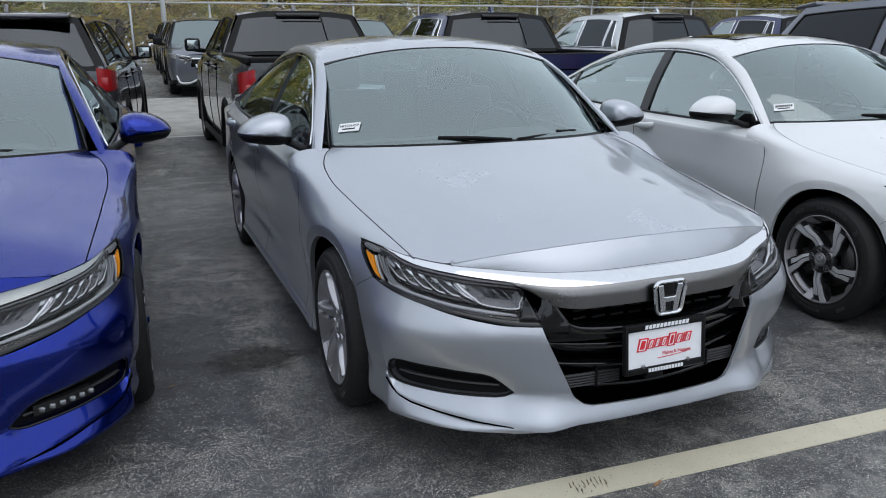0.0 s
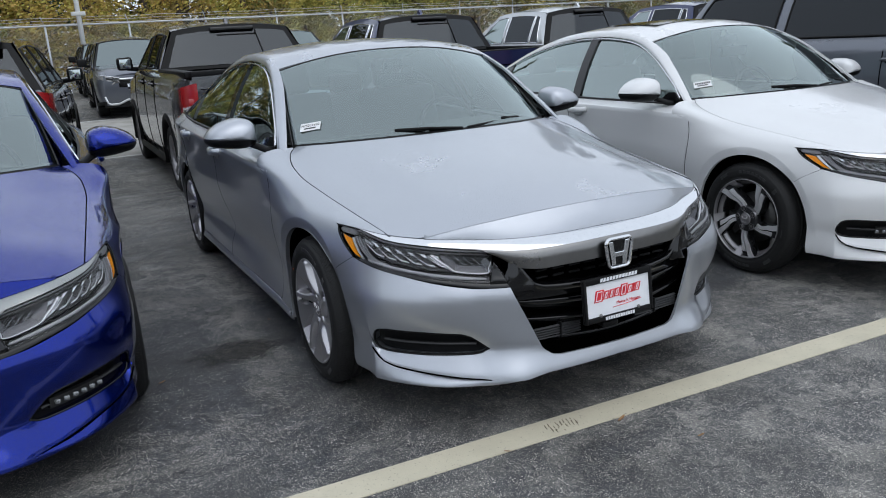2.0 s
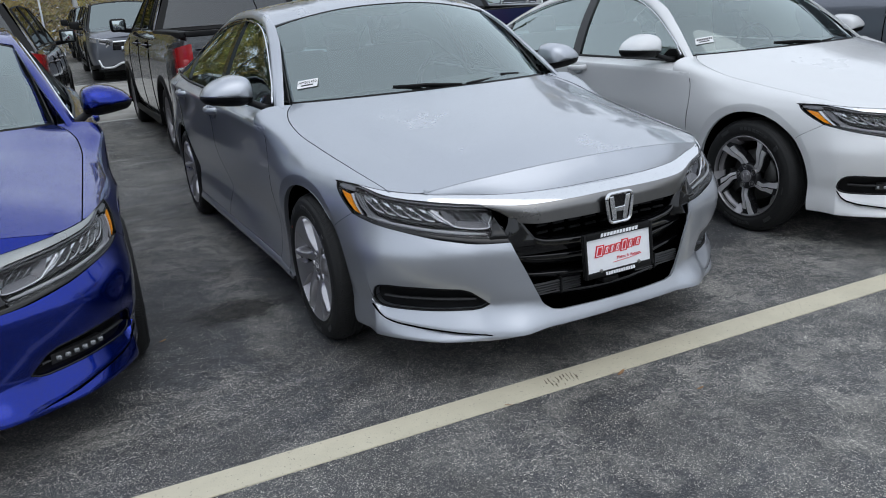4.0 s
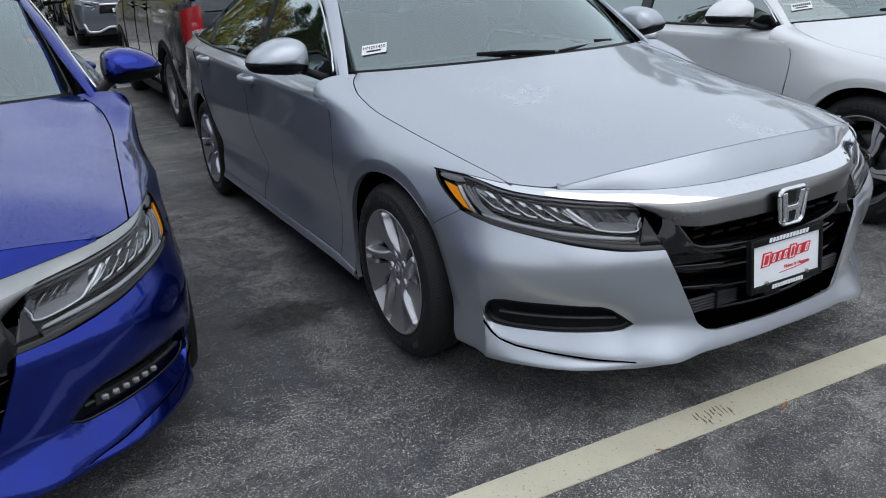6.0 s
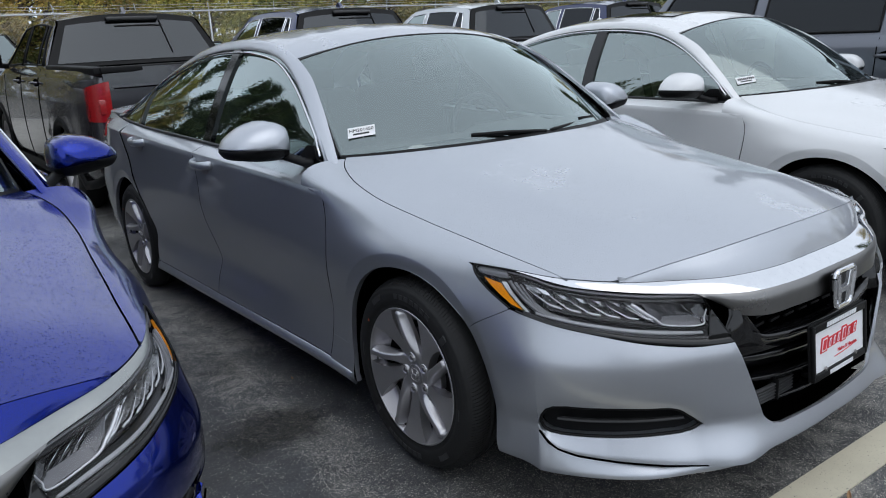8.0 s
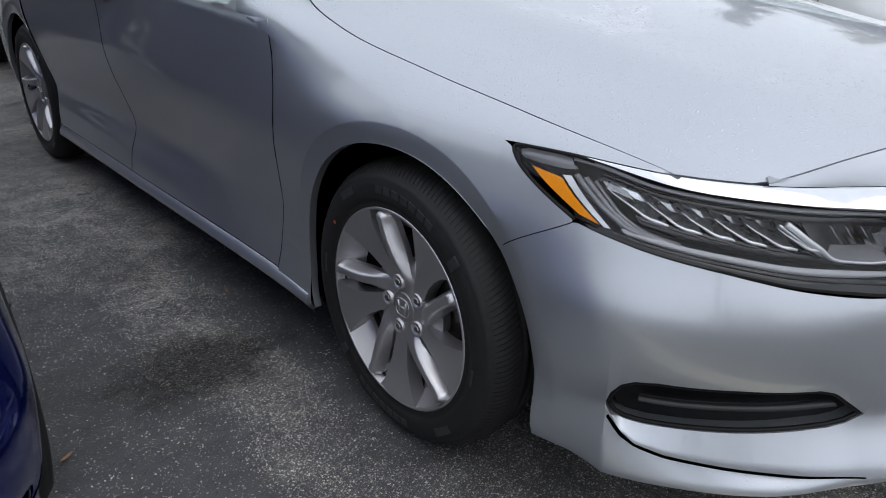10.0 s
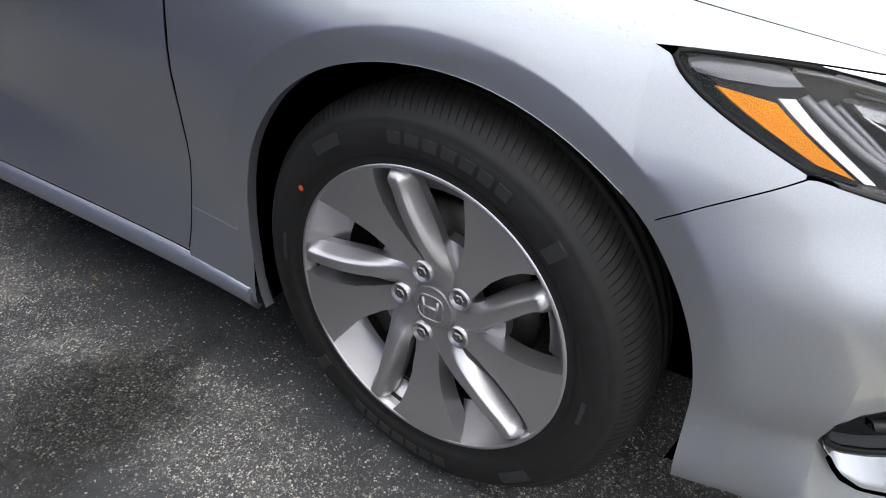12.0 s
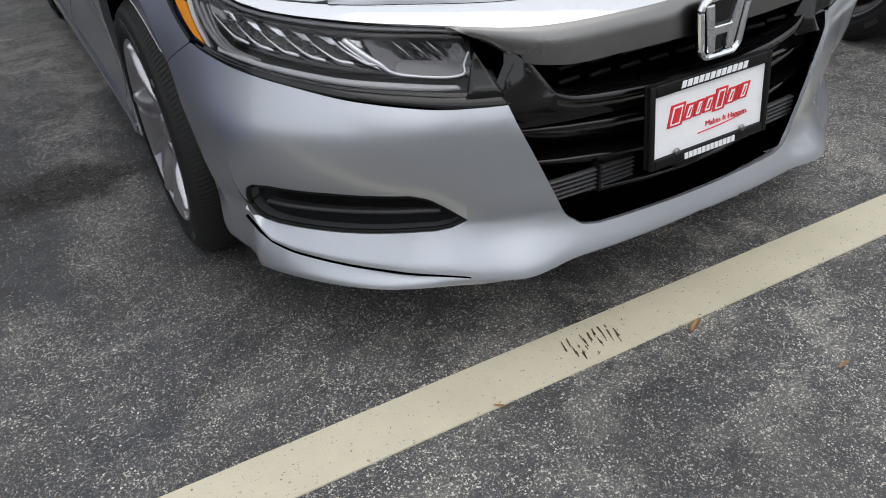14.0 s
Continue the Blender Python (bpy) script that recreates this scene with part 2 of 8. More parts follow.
def asphalt():
    """Damp, worn asphalt: pale stone specks, smooth dark patches of sealer and broad stains."""
    m = Nodes("asphalt")
    at = m.where()
    broad = m.noise(0.55, 4.0, 0.6, at)
    mid = m.noise(2.6, 5.0, 0.65, at)
    scaled = m.n("ShaderNodeMapping", Vector=at)
    scaled.inputs["Scale"].default_value = (1.3, 7.0, 1.0)
    streak = m.ramp(m.noise(1.1, 4.0, 0.6, scaled.outputs[0]), (0.50, 0.0), (0.66, 1.0))
    worn = m.ramp(m.math("ADD", m.math("MULTIPLY", broad, 0.6), m.math("MULTIPLY", mid, 0.55)), (0.47, 0.0), (0.57, 1.0))
    clump = m.ramp(m.noise(16.0, 6.0, 0.78, at), (0.46, 0.0), (0.57, 1.0))
    # uneven outlines for the stones
    wobble = m.n("ShaderNodeVectorMath", Vector=m.n("ShaderNodeTexNoise", Vector=at, Scale=240.0, Detail=2.0).outputs["Color"])
    wobble.operation = "MULTIPLY"
    wobble.inputs[1].default_value = (0.009, 0.009, 0.0)
    rough_at = m.n("ShaderNodeVectorMath", Vector=at)
    m.put(rough_at.inputs[1], wobble.outputs[0])
    def stones(scale, share, size):
        cell = m.n("ShaderNodeTexVoronoi", Vector=rough_at.outputs[0], Scale=scale, Randomness=1.0)
        hue = m.n("ShaderNodeSeparateColor", Color=cell.outputs["Color"])
        on = m.math("MULTIPLY", m.math("LESS_THAN", cell.outputs["Distance"], size), m.math("GREATER_THAN", hue.outputs[0], share))
        return cell, hue, on
    stone, hue, speck = stones(215.0, 0.25, 0.42)
    fine, hue2, speck2 = stones(400.0, 0.15, 0.44)
    tar = m.ramp(m.noise(14.0, 4.0, 0.6, at), (0.25, (0.026, 0.028, 0.033)), (0.75, (0.066, 0.070, 0.079)))
    rock = m.mix(hue.outputs[1], (0.27, 0.26, 0.235), (0.86, 0.81, 0.72))
    rock2 = m.mix(hue2.outputs[1], (0.17, 0.165, 0.15), (0.54, 0.51, 0.455))
    # where the sealer has worn through, in ragged blotches drawn out along the bays
    along = m.n("ShaderNodeMapping", Vector=at)
    along.inputs["Scale"].default_value = (1.0, 0.45, 1.0)
    field = m.ramp(m.noise(0.8, 3.0, 0.6, along.outputs[0]), (0.42, 0.0), (0.58, 1.0))
    blotch = m.ramp(m.noise(6.5, 8.0, 0.72, at), (0.50, 0.0), (0.55, 1.0))
    stripes = m.math("MULTIPLY", streak, m.ramp(m.noise(3.2, 7.0, 0.7, at), (0.42, 0.0), (0.52, 1.0)))
    bare = m.math("MAXIMUM", m.math("MULTIPLY", field, blotch), stripes)
    show = m.math("MAXIMUM", m.math("MULTIPLY", m.math("MAXIMUM", worn, streak), m.math("ADD", m.math("MULTIPLY", clump, 0.90), 0.05)), bare)
    # a sealed strip across the bays, with a bare band along the middle car's sill
    place = m.n("ShaderNodeSeparateXYZ", Vector=at)
    sway = m.math("MULTIPLY", m.math("SUBTRACT", m.noise(2.4, 5.0, 0.65, at), 0.5), 1.0)
    yn = m.math("ADD", place.outputs[1], sway)
    near = m.n("ShaderNodeMapRange", Value=yn, From_Min=-0.22, From_Max=-0.04).outputs[0]
    far = m.n("ShaderNodeMapRange", Value=yn, From_Min=1.45, From_Max=1.2).outputs[0]
    off = m.math("ABSOLUTE", m.math("ADD", m.math("ADD", place.outputs[0], 1.06), m.math("MULTIPLY", sway, 0.35)))
    sill = m.n("ShaderNodeMapRange", Value=off, From_Min=0.06, From_Max=0.17).outputs[0]
    sealed = m.math("MULTIPLY", m.math("MULTIPLY", near, far), sill)
    show = m.math("MULTIPLY", show, m.math("SUBTRACT", 1.0, m.math("MULTIPLY", sealed, 0.93)))
    bare = m.math("MULTIPLY", bare, m.math("SUBTRACT", 1.0, m.math("MULTIPLY", sealed, 0.85)))
    keep = m.math("LESS_THAN", hue.outputs[2], m.math("ADD", m.math("MULTIPLY", show, 0.90), 0.015))
    open_ = m.math("MULTIPLY", m.math("SUBTRACT", 1.0, sealed), m.ramp(m.noise(1.3, 5.0, 0.65, at), (0.36, 0.10), (0.56, 0.42)))
    keep2 = m.math("LESS_THAN", hue2.outputs[2], m.math("ADD", m.math("MULTIPLY", show, 0.50), m.math("ADD", open_, 0.03)))
    colour = m.mix(m.math("MULTIPLY", bare, 0.55), tar, (0.195, 0.19, 0.175))
    colour = m.mix(m.math("MULTIPLY", speck2, keep2), colour, rock2)
    colour = m.mix(m.math("MULTIPLY", speck, keep), colour, rock)
    pits = m.ramp(m.noise(75.0, 2.0, 0.6, at), (0.30, 1.0), (0.38, 0.0))
    colour = m.mix(m.math("MULTIPLY", pits, 0.8), colour, (0.010, 0.010, 0.011))
    damp = m.ramp(m.noise(1.7, 5.0, 0.6, at), (0.38, 0.60), (0.54, 1.0))
    colour = m.mix(damp, (0.012, 0.012, 0.013), colour)
    dust = m.math("MULTIPLY", m.math("MULTIPLY", worn, m.noise(6.0, 5.0, 0.7, at)), 0.22)
    colour = m.mix(dust, colour, (0.145, 0.138, 0.122))
    m.set(Base_Color=colour)
    m.set(Roughness=m.ramp(m.math("ADD", m.math("MULTIPLY", worn, 0.5), m.math("MULTIPLY", mid, 0.4)), (0.1, 0.28), (0.8, 0.66)))
    grain = m.math("ADD", m.math("MULTIPLY", stone.outputs["Distance"], -0.6), m.noise(60.0, 4.0, 0.6, at))
    m.set(Normal=m.bump(grain, 0.55, 0.006))
    return m.mat


def road_paint(name, colour, wear):
    m = Nodes(name)
    at = m.where()
    f = m.noise(5.0, 5.0, 0.7, at)
    base = m.ramp(f, (0.3, tuple(c * 0.86 for c in colour)), (0.7, colour))
    pits = m.ramp(m.noise(120.0, 3.0, 0.7, at), (0.30 + wear, 1.0), (0.36 + wear, 0.0))
    m.set(Base_Color=m.mix(pits, base, (0.05, 0.05, 0.048)), Roughness=0.55, Normal=m.bump(m.noise(170.0), 0.3, 0.004))
    return m.mat


def damp_patch():
    """Damp grit with an edge that frays out."""
    m = Nodes("damp_grit")
    at = m.where()
    f = m.noise(34.0, 6.0, 0.8, at)
    grain = m.n("ShaderNodeTexVoronoi", Vector=at, Scale=190.0)
    pick = m.n("ShaderNodeSeparateColor", Color=grain.outputs["Color"])
    crumb = m.ramp(pick.outputs[0], (0.25, (0.050, 0.051, 0.049)), (0.65, (0.125, 0.123, 0.108)), (0.88, (0.17, 0.16, 0.13)), (0.93, (0.42, 0.38, 0.30)))
    gap = m.ramp(grain.outputs["Distance"], (0.30, 0.0), (0.62, 1.0))
    pit = m.ramp(f, (0.38, 1.0), (0.47, 0.0))
    m.set(Base_Color=m.mix(m.math("MAXIMUM", gap, pit), crumb, (0.020, 0.020, 0.020)), Roughness=0.5)
    m.set(Normal=m.bump(m.math("SUBTRACT", m.math("MULTIPLY", f, 1.6), grain.outputs["Distance"]), 0.8, 0.008))
    mid = m.n("ShaderNodeVectorMath", Vector=m.n("ShaderNodeTexCoord").outputs["Generated"])
    mid.inputs[1].default_value = (-0.5, -0.5, 0.0)
    flat = m.n("ShaderNodeSeparateXYZ", Vector=mid.outputs[0])
    r = m.math("SQRT", m.math("ADD", m.math("POWER", flat.outputs[0], 2.0), m.math("POWER", flat.outputs[1], 2.0)))
    ragged = m.math("ADD", m.math("MULTIPLY", r, 1.5), m.math("MULTIPLY", m.noise(9.0, 7.0, 0.78, at), 0.9))
    m.set(Alpha=m.ramp(ragged, (0.62, 0.72), (1.0, 0.0)))
    return m.mat


SEALER = damp_patch()
TYRE = rubber()
TYRE_MARK = plain("tyre_lettering", (0.024, 0.024, 0.025), 0.5)
ASPHALT = asphalt()
LINE = road_paint("line_paint", (0.60, 0.55, 0.42), 0.0)
LINE_WHITE = road_paint("white_line_paint", (0.55, 0.55, 0.53), 0.05)
GALVANISED = plain("galvanised_steel", (0.62, 0.63, 0.63), 0.5, 0.3, 0.12, 30.0)
BARK = plain("bark", (0.085, 0.065, 0.05), 0.9, 0, 0.35, 20.0, 0.6)


# ---- shaping ----
def part(name, bm, material, parent=None, label="", smooth=True):
    """Links a bmesh, or lists of points and faces, as one mesh object, under a thing where one is given."""
    mesh = bpy.data.meshes.new(name)
    if isinstance(bm, bmesh.types.BMesh):
        bm.to_mesh(mesh)
        bm.free()
    else:
        mesh.from_pydata(bm[0], [], bm[1])
    if smooth:
        mesh.shade_smooth()
    mesh.materials.append(material)
    ob = new(name, mesh)
    if parent is not None:
        ob.parent = parent
    return tagged(ob, label)


def thing(name, label, category, group="", kind=""):
    return tagged(new(name), label, category, group, kind)


def slopes(xs, ys):
    """Tangents of a smooth curve through points that never overshoots them."""
    h, d = np.diff(xs), np.diff(ys) / np.diff(xs)
    m = np.zeros(len(xs))
    m[0], m[-1] = d[0], d[-1]
    for i in range(1, len(xs) - 1):
        if d[i - 1] * d[i] > 0:
            a, b = 2 * h[i] + h[i - 1], h[i] + 2 * h[i - 1]
            m[i] = (a + b) / (a / d[i - 1] + b / d[i])
    return m


def table(*pairs):
    """A smooth function through (x, y) pairs, held level outside them."""
    xs, ys = np.array([p[0] for p in pairs], float), np.array([p[1] for p in pairs], float)
    m = slopes(xs, ys)

    def f(x):
        x = np.clip(np.asarray(x, float), xs[0], xs[-1])
        i = np.clip(np.searchsorted(xs, x) - 1, 0, len(xs) - 2)
        h = xs[i + 1] - xs[i]
        t = (x - xs[i]) / h
        return (ys[i] * (1 + 2 * t) * (1 - t) ** 2 + m[i] * h * t * (1 - t) ** 2
                + ys[i + 1] * t * t * (3 - 2 * t) + m[i + 1] * h * t * t * (t - 1))

    return f


def broken(*pairs):
    """A piecewise straight function through (x, y) pairs."""
    xs, ys = [p[0] for p in pairs], [p[1] for p in pairs]
    return lambda x: np.interp(x, xs, ys)


def curve3(*points):
    """A smooth space curve through points: f(t), t from 0 to 1 along it."""
    p = np.array(points, float)
    k = np.r_[0, np.cumsum(np.linalg.norm(np.diff(p, axis=0), axis=1))]
    k /= k[-1]
    fs = []
    for n in range(p.shape[1]):
        m = np.gradient(p[:, n], k) if len(k) > 2 else np.full(2, (p[1, n] - p[0, n]))
        fs.append((p[:, n], m))

    def f(t):
        t = np.clip(np.asarray(t, float), 0, 1)
        i = np.clip(np.searchsorted(k, t) - 1, 0, len(k) - 2)
        h = k[i + 1] - k[i]
        u = (t - k[i]) / h
        return np.stack([y[i] * (1 + 2 * u) * (1 - u) ** 2 + m[i] * h * u * (1 - u) ** 2
                         + y[i + 1] * u * u * (3 - 2 * u) + m[i + 1] * h * u * u * (u - 1) for y, m in fs], -1)

    return f


class Sheet:
    """Collects grids of points into one mesh."""

    def __init__(self):
        self.v, self.f = [], []

    def grid(self, p, out=None, skirt=0.0, down=None, closed=False):
        """p: rows of points. out: a point inside, from which faces turn away. skirt: depth of the folded edge."""
        p = np.asarray(p, float)
        a, b = p.shape[:2]
        if out is not None:
            du, dv = np.gradient(p, axis=0), np.gradient(p, axis=1)
            nrm = np.cross(du, dv)
            if np.sum(nrm * (p - np.asarray(out, float))) < 0:
                p, nrm = p[::-1], -nrm[::-1]
            nrm = nrm / np.maximum(np.linalg.norm(nrm, axis=2, keepdims=True), 1e-9)
        base = len(self.v)
        self.v += [tuple(q) for q in p.reshape(-1, 3)]
        rows = a if closed else a - 1
        for i in range(rows):
            for j in range(b - 1):
                i2 = (i + 1) % a
                self.f.append((base + i * b + j, base + i2 * b + j, base + i2 * b + j + 1, base + i * b + j + 1))
        if skirt and out is not None:
            ring = [(i, 0) for i in range(a)] + [(a - 1, j) for j in range(1, b)]
            ring += [(i, b - 1) for i in range(a - 2, -1, -1)] + [(0, j) for j in range(b - 2, 0, -1)]
            top = len(self.v)
            self.v += [tuple(p[q]) for q in ring]
            self.v += [tuple(p[q] - skirt * nrm[q]) if down is None else tuple(p[q] + skirt * np.asarray(down, float)) for q in ring]
            n = len(ring)
            for k in range(n):
                k2 = (k + 1) % n
                self.f.append((top + k, top + n + k, top + n + k2, top + k2))
        return self

    def fan(self, ring, centre):
        base = len(self.v)
        self.v += [tuple(q) for q in ring] + [tuple(centre)]
        n = len(ring)
        self.f += [(base + k, base + (k + 1) % n, base + n) for k in range(n)]
        return self

    def done(self, merge=0.0, flip=False):
        keep = [f for f in self.f]
        if merge:
            bm = bmesh.new()
            vs = [bm.verts.new(v) for v in self.v]
            for f in keep:
                bm.faces.new([vs[i] for i in f])
            bmesh.ops.remove_doubles(bm, verts=bm.verts, dist=merge)
            return bm
        return self.v, keep


def mirrored(p, side):
    return np.asarray(p) * np.array([side, 1, 1])


def tube(points, r, sides=8, closed=False, squash=1.0):
    """A rod along points."""
    p = np.array(points, float)
    n = len(p)
    t = np.gradient(p, axis=0) if not closed else np.roll(p, -1, 0) - np.roll(p, 1, 0)
    t /= np.maximum(np.linalg.norm(t, axis=1, keepdims=True), 1e-9)
    ref = np.array([0, 0, 1.0]) if abs(t[:, 2]).mean() < 0.9 else np.array([1.0, 0, 0])
    u = np.cross(t, ref)
    u /= np.maximum(np.linalg.norm(u, axis=1, keepdims=True), 1e-9)
    w = np.cross(u, t)
    r = np.broadcast_to(np.asarray(r, float), n)
    v, f = [], []
    for i in range(n):
        for k in range(sides):
            a = 2 * math.pi * k / sides
            v.append(tuple(p[i] + r[i] * (math.cos(a) * u[i] + squash * math.sin(a) * w[i])))
    for i in range(n if closed else n - 1):
        for k in range(sides):
            a, b, i2 = i * sides + k, i * sides + (k + 1) % sides, ((i + 1) % n) * sides
            f.append((a, i2 + k, i2 + (k + 1) % sides, b))
    if not closed:
        f += [tuple(range(sides)), tuple(range((n - 1) * sides, n * sides))[::-1]]
    return v, f


def joined(*pieces):
    v, f = [], []
    for pv, pf in pieces:
        base = len(v)
        v += list(pv)
        f += [tuple(base + i for i in face) for face in pf]
    return v, f


def moved(piece, m):
    return [tuple(m @ Vector(v)) for v in piece[0]], piece[1]


def block(x0, x1, y0, y1, z0, z1, bevel=0.0, segments=2):
    bm = bmesh.new()
    bmesh.ops.create_cube(bm, size=1.0, matrix=Matrix.LocRotScale(((x0 + x1) / 2, (y0 + y1) / 2, (z0 + z1) / 2), None, (x1 - x0, y1 - y0, z1 - z0)))
    if bevel:
        bmesh.ops.bevel(bm, geom=bm.edges[:], offset=bevel, segments=segments, profile=0.6, affect="EDGES")
    return bm


def raw(bm):
    bm.verts.index_update()
    out = [tuple(v.co) for v in bm.verts], [tuple(v.index for v in f.verts) for f in bm.faces]
    bm.free()
    return out


def lathe(profile, steps=64, axis="x"):
    """Turns (along, radius) pairs round the x axis."""
    s = Sheet()
    ang = np.linspace(0, 2 * math.pi, steps, endpoint=False)
    p = np.array([[(a, r * math.cos(t), r * math.sin(t)) for a, r in profile] for t in ang])
    s.grid(p, closed=True)
    return s.v, s.f


def prism(outline, y0, y1, bevel=0.0):
    """A flat outline of (x, z) points, thickened from y0 to y1."""
    bm = bmesh.new()
    vs = [bm.verts.new((x, y0, z)) for x, z in outline]
    face = bm.faces.new(vs)
    up = bmesh.ops.extrude_face_region(bm, geom=[face])
    bmesh.ops.translate(bm, vec=(0, y1 - y0, 0), verts=[g for g in up["geom"] if isinstance(g, bmesh.types.BMVert)])
    bmesh.ops.recalc_face_normals(bm, faces=bm.faces[:])
    if bevel:
        bmesh.ops.bevel(bm, geom=bm.edges[:], offset=bevel, segments=2, profile=0.6, affect="EDGES")
    return raw(bm)


def lettering(text, size, depth=0.001, spread=1.0, slant=0.0, bold=0.0):
    """Built-in letters as a mesh in the x-z plane, centred, facing -y."""
    cu = bpy.data.curves.new("text", "FONT")
    cu.body, cu.size, cu.extrude, cu.align_x, cu.align_y = text, size, depth, "CENTER", "CENTER"
    cu.space_character, cu.shear, cu.offset, cu.resolution_u = spread, slant, bold, 3
    ob = new("text", cu)
    bpy.context.view_layer.update()
    mesh = bpy.data.meshes.new_from_object(ob.evaluated_get(bpy.context.evaluated_depsgraph_get()))
    v = [(p.co.x, -p.co.z, p.co.y) for p in mesh.vertices]
    f = [tuple(q.vertices) for q in mesh.polygons]
    bpy.data.objects.remove(ob)
    bpy.data.curves.remove(cu)
    bpy.data.meshes.remove(mesh)
    return v, f


# ---- wheels ----
def wheel(style, side, parent, y, z=0.317, x_face=0.899, rim_r=0.229, tyre_r=0.320):
    """A road wheel: tyre, alloy rim, brake. side -1 or 1; x_face is where the tyre's side wall bulges most."""
    hub = new("wheel")
    hub.parent = parent
    hub.location = (side * x_face, y, z)
    hub.scale = (side, 1, 1)
    w = 0.192
    # tyre: side wall with ribs, shoulder, tread, inner wall
    prof = [(-0.030, rim_r - 0.012), (-0.008, rim_r - 0.004), (-0.004, rim_r + 0.006), (-0.007, rim_r + 0.012), (-0.002, rim_r + 0.016),
            (0.000, rim_r + 0.028), (0.000, rim_r + 0.044), (-0.002, rim_r + 0.054), (-0.004, rim_r + 0.058), (-0.004, rim_r + 0.062), (-0.009, rim_r + 0.068),
            (-0.018, tyre_r - 0.016), (-0.026, tyre_r - 0.010), (-0.036, tyre_r - 0.005), (-0.052, tyre_r - 0.001)]
    for gx in (0.074, 0.100, 0.126):
        fall = 0.004 * ((gx - 0.06) / 0.07) ** 2
        prof += [(-gx + 0.005, tyre_r - fall), (-gx + 0.004, tyre_r - 0.008 - fall), (-gx - 0.004, tyre_r - 0.008 - fall), (-gx - 0.005, tyre_r - fall)]
    prof += [(-w + 0.055, tyre_r - 0.006), (-w + 0.03, tyre_r - 0.016), (-w + 0.008, tyre_r - 0.05), (-w + 0.02, rim_r)]
    part("tyre", lathe(prof, 96), TYRE, hub)
    # shoulder blocks cut by cross grooves
    blocks = Sheet()
    n = 168
    for k in range(n):
        a0, a1 = 2 * math.pi * (k + 0.07) / n, 2 * math.pi * (k + 0.93) / n
        rows = [(-0.014, tyre_r - 0.019), (-0.020, tyre_r - 0.012), (-0.030, tyre_r - 0.005), (-0.044, tyre_r - 0.0005), (-0.069, tyre_r + 0.002)]
        blocks.grid([[(x, r * math.cos(a + (x + 0.02) * 1.2), r * math.sin(a + (x + 0.02) * 1.2)) for x, r in rows] for a in (a0, (a0 + a1) / 2, a1)], out=(-0.1, 0, 0), skirt=0.004)
    tagged(part("tread", blocks.done(), TYRE, hub), kind="stuff")
    # raised marks on the side wall, as plain bars
    for mid, span, r0, r1 in ((1.75, 0.72, 0.032, 0.048), (4.89, 0.72, 0.032, 0.048), (0.98, 0.26, 0.036, 0.054), (2.40, 0.10, 0.024, 0.054), (4.05, 0.26, 0.036, 0.054), (5.55, 0.10, 0.024, 0.054), (3.3, 0.2, 0.028, 0.034), (0.1, 0.25, 0.028, 0.034)):
        k = 7 if span > 0.5 else 1
        for q in range(k):
            marks = Sheet()
            b0, b1 = mid + span * (q + 0.12) / k - span / 2, mid + span * (q + 0.88) / k - span / 2
            marks.grid([[(0.0016, (rim_r + r) * math.cos(a), (rim_r + r) * math.sin(a)) for r in (r0, (r0 + r1) / 2, r1)] for a in np.linspace(b0, b1, 5)], out=(-0.1, 0, 0), skirt=0.004)
            part("sidewall_mark", marks.done(), TYRE_MARK, hub)
    if style == "silver":
        dot = Sheet().fan([(0.0016, (rim_r + 0.024) * math.cos(0.60) + 0.0048 * math.cos(a), (rim_r + 0.024) * math.sin(0.60) + 0.0048 * math.sin(a)) for a in np.linspace(0, 6.1, 12)], (0.0022, (rim_r + 0.024) * math.cos(0.60), (rim_r + 0.024) * math.sin(0.60)))
        part("paint_dot", dot.done(), plain("orange_dot", (0.5, 0.08, 0.03), 0.6), hub)
    # rim lip, and the dark barrel behind the spokes
    lip = rim_r - 0.004
    edge = [(-0.006, lip + 0.004), (-0.003, lip + 0.001), (-0.005, lip - 0.002), (-0.016, lip - 0.004), (-0.034, lip - 0.008), (-0.050, lip - 0.018), (-0.054, lip - 0.028)]
    rim = part("rim", lathe(edge, 96), ALLOY if style == "silver" else ALLOY_DARK, hub)
    part("barrel", lathe([(-0.050, lip - 0.026), (-0.07, lip - 0.030), (-0.19, lip - 0.02)], 64), BARREL, rim)
    spokes(style, rim, lip)
    # brake
    part("brake_disc", lathe([(-0.085, 0.062), (-0.084, 0.145), (-0.108, 0.145), (-0.108, 0.06)], 48), DISC, hub)
    cal = Sheet()
    for rr in ((0.095, 0.165),):
        ang = np.linspace(-0.45, 0.45, 8) - 0.35
        cal.grid([[(x, r * math.cos(a), r * math.sin(a)) for x, r in ((-0.06, rr[0]), (-0.055, 0.13), (-0.062, rr[1]), (-0.12, rr[1]))] for a in ang], out=(-0.1, 0, 0), skirt=0.04)
    part("caliper", cal.done(), DISC, hub)
    part("hub_back", lathe([(-0.07, 0.0), (-0.07, 0.065), (-0.12, 0.07)], 32), DARK, hub)
    return hub


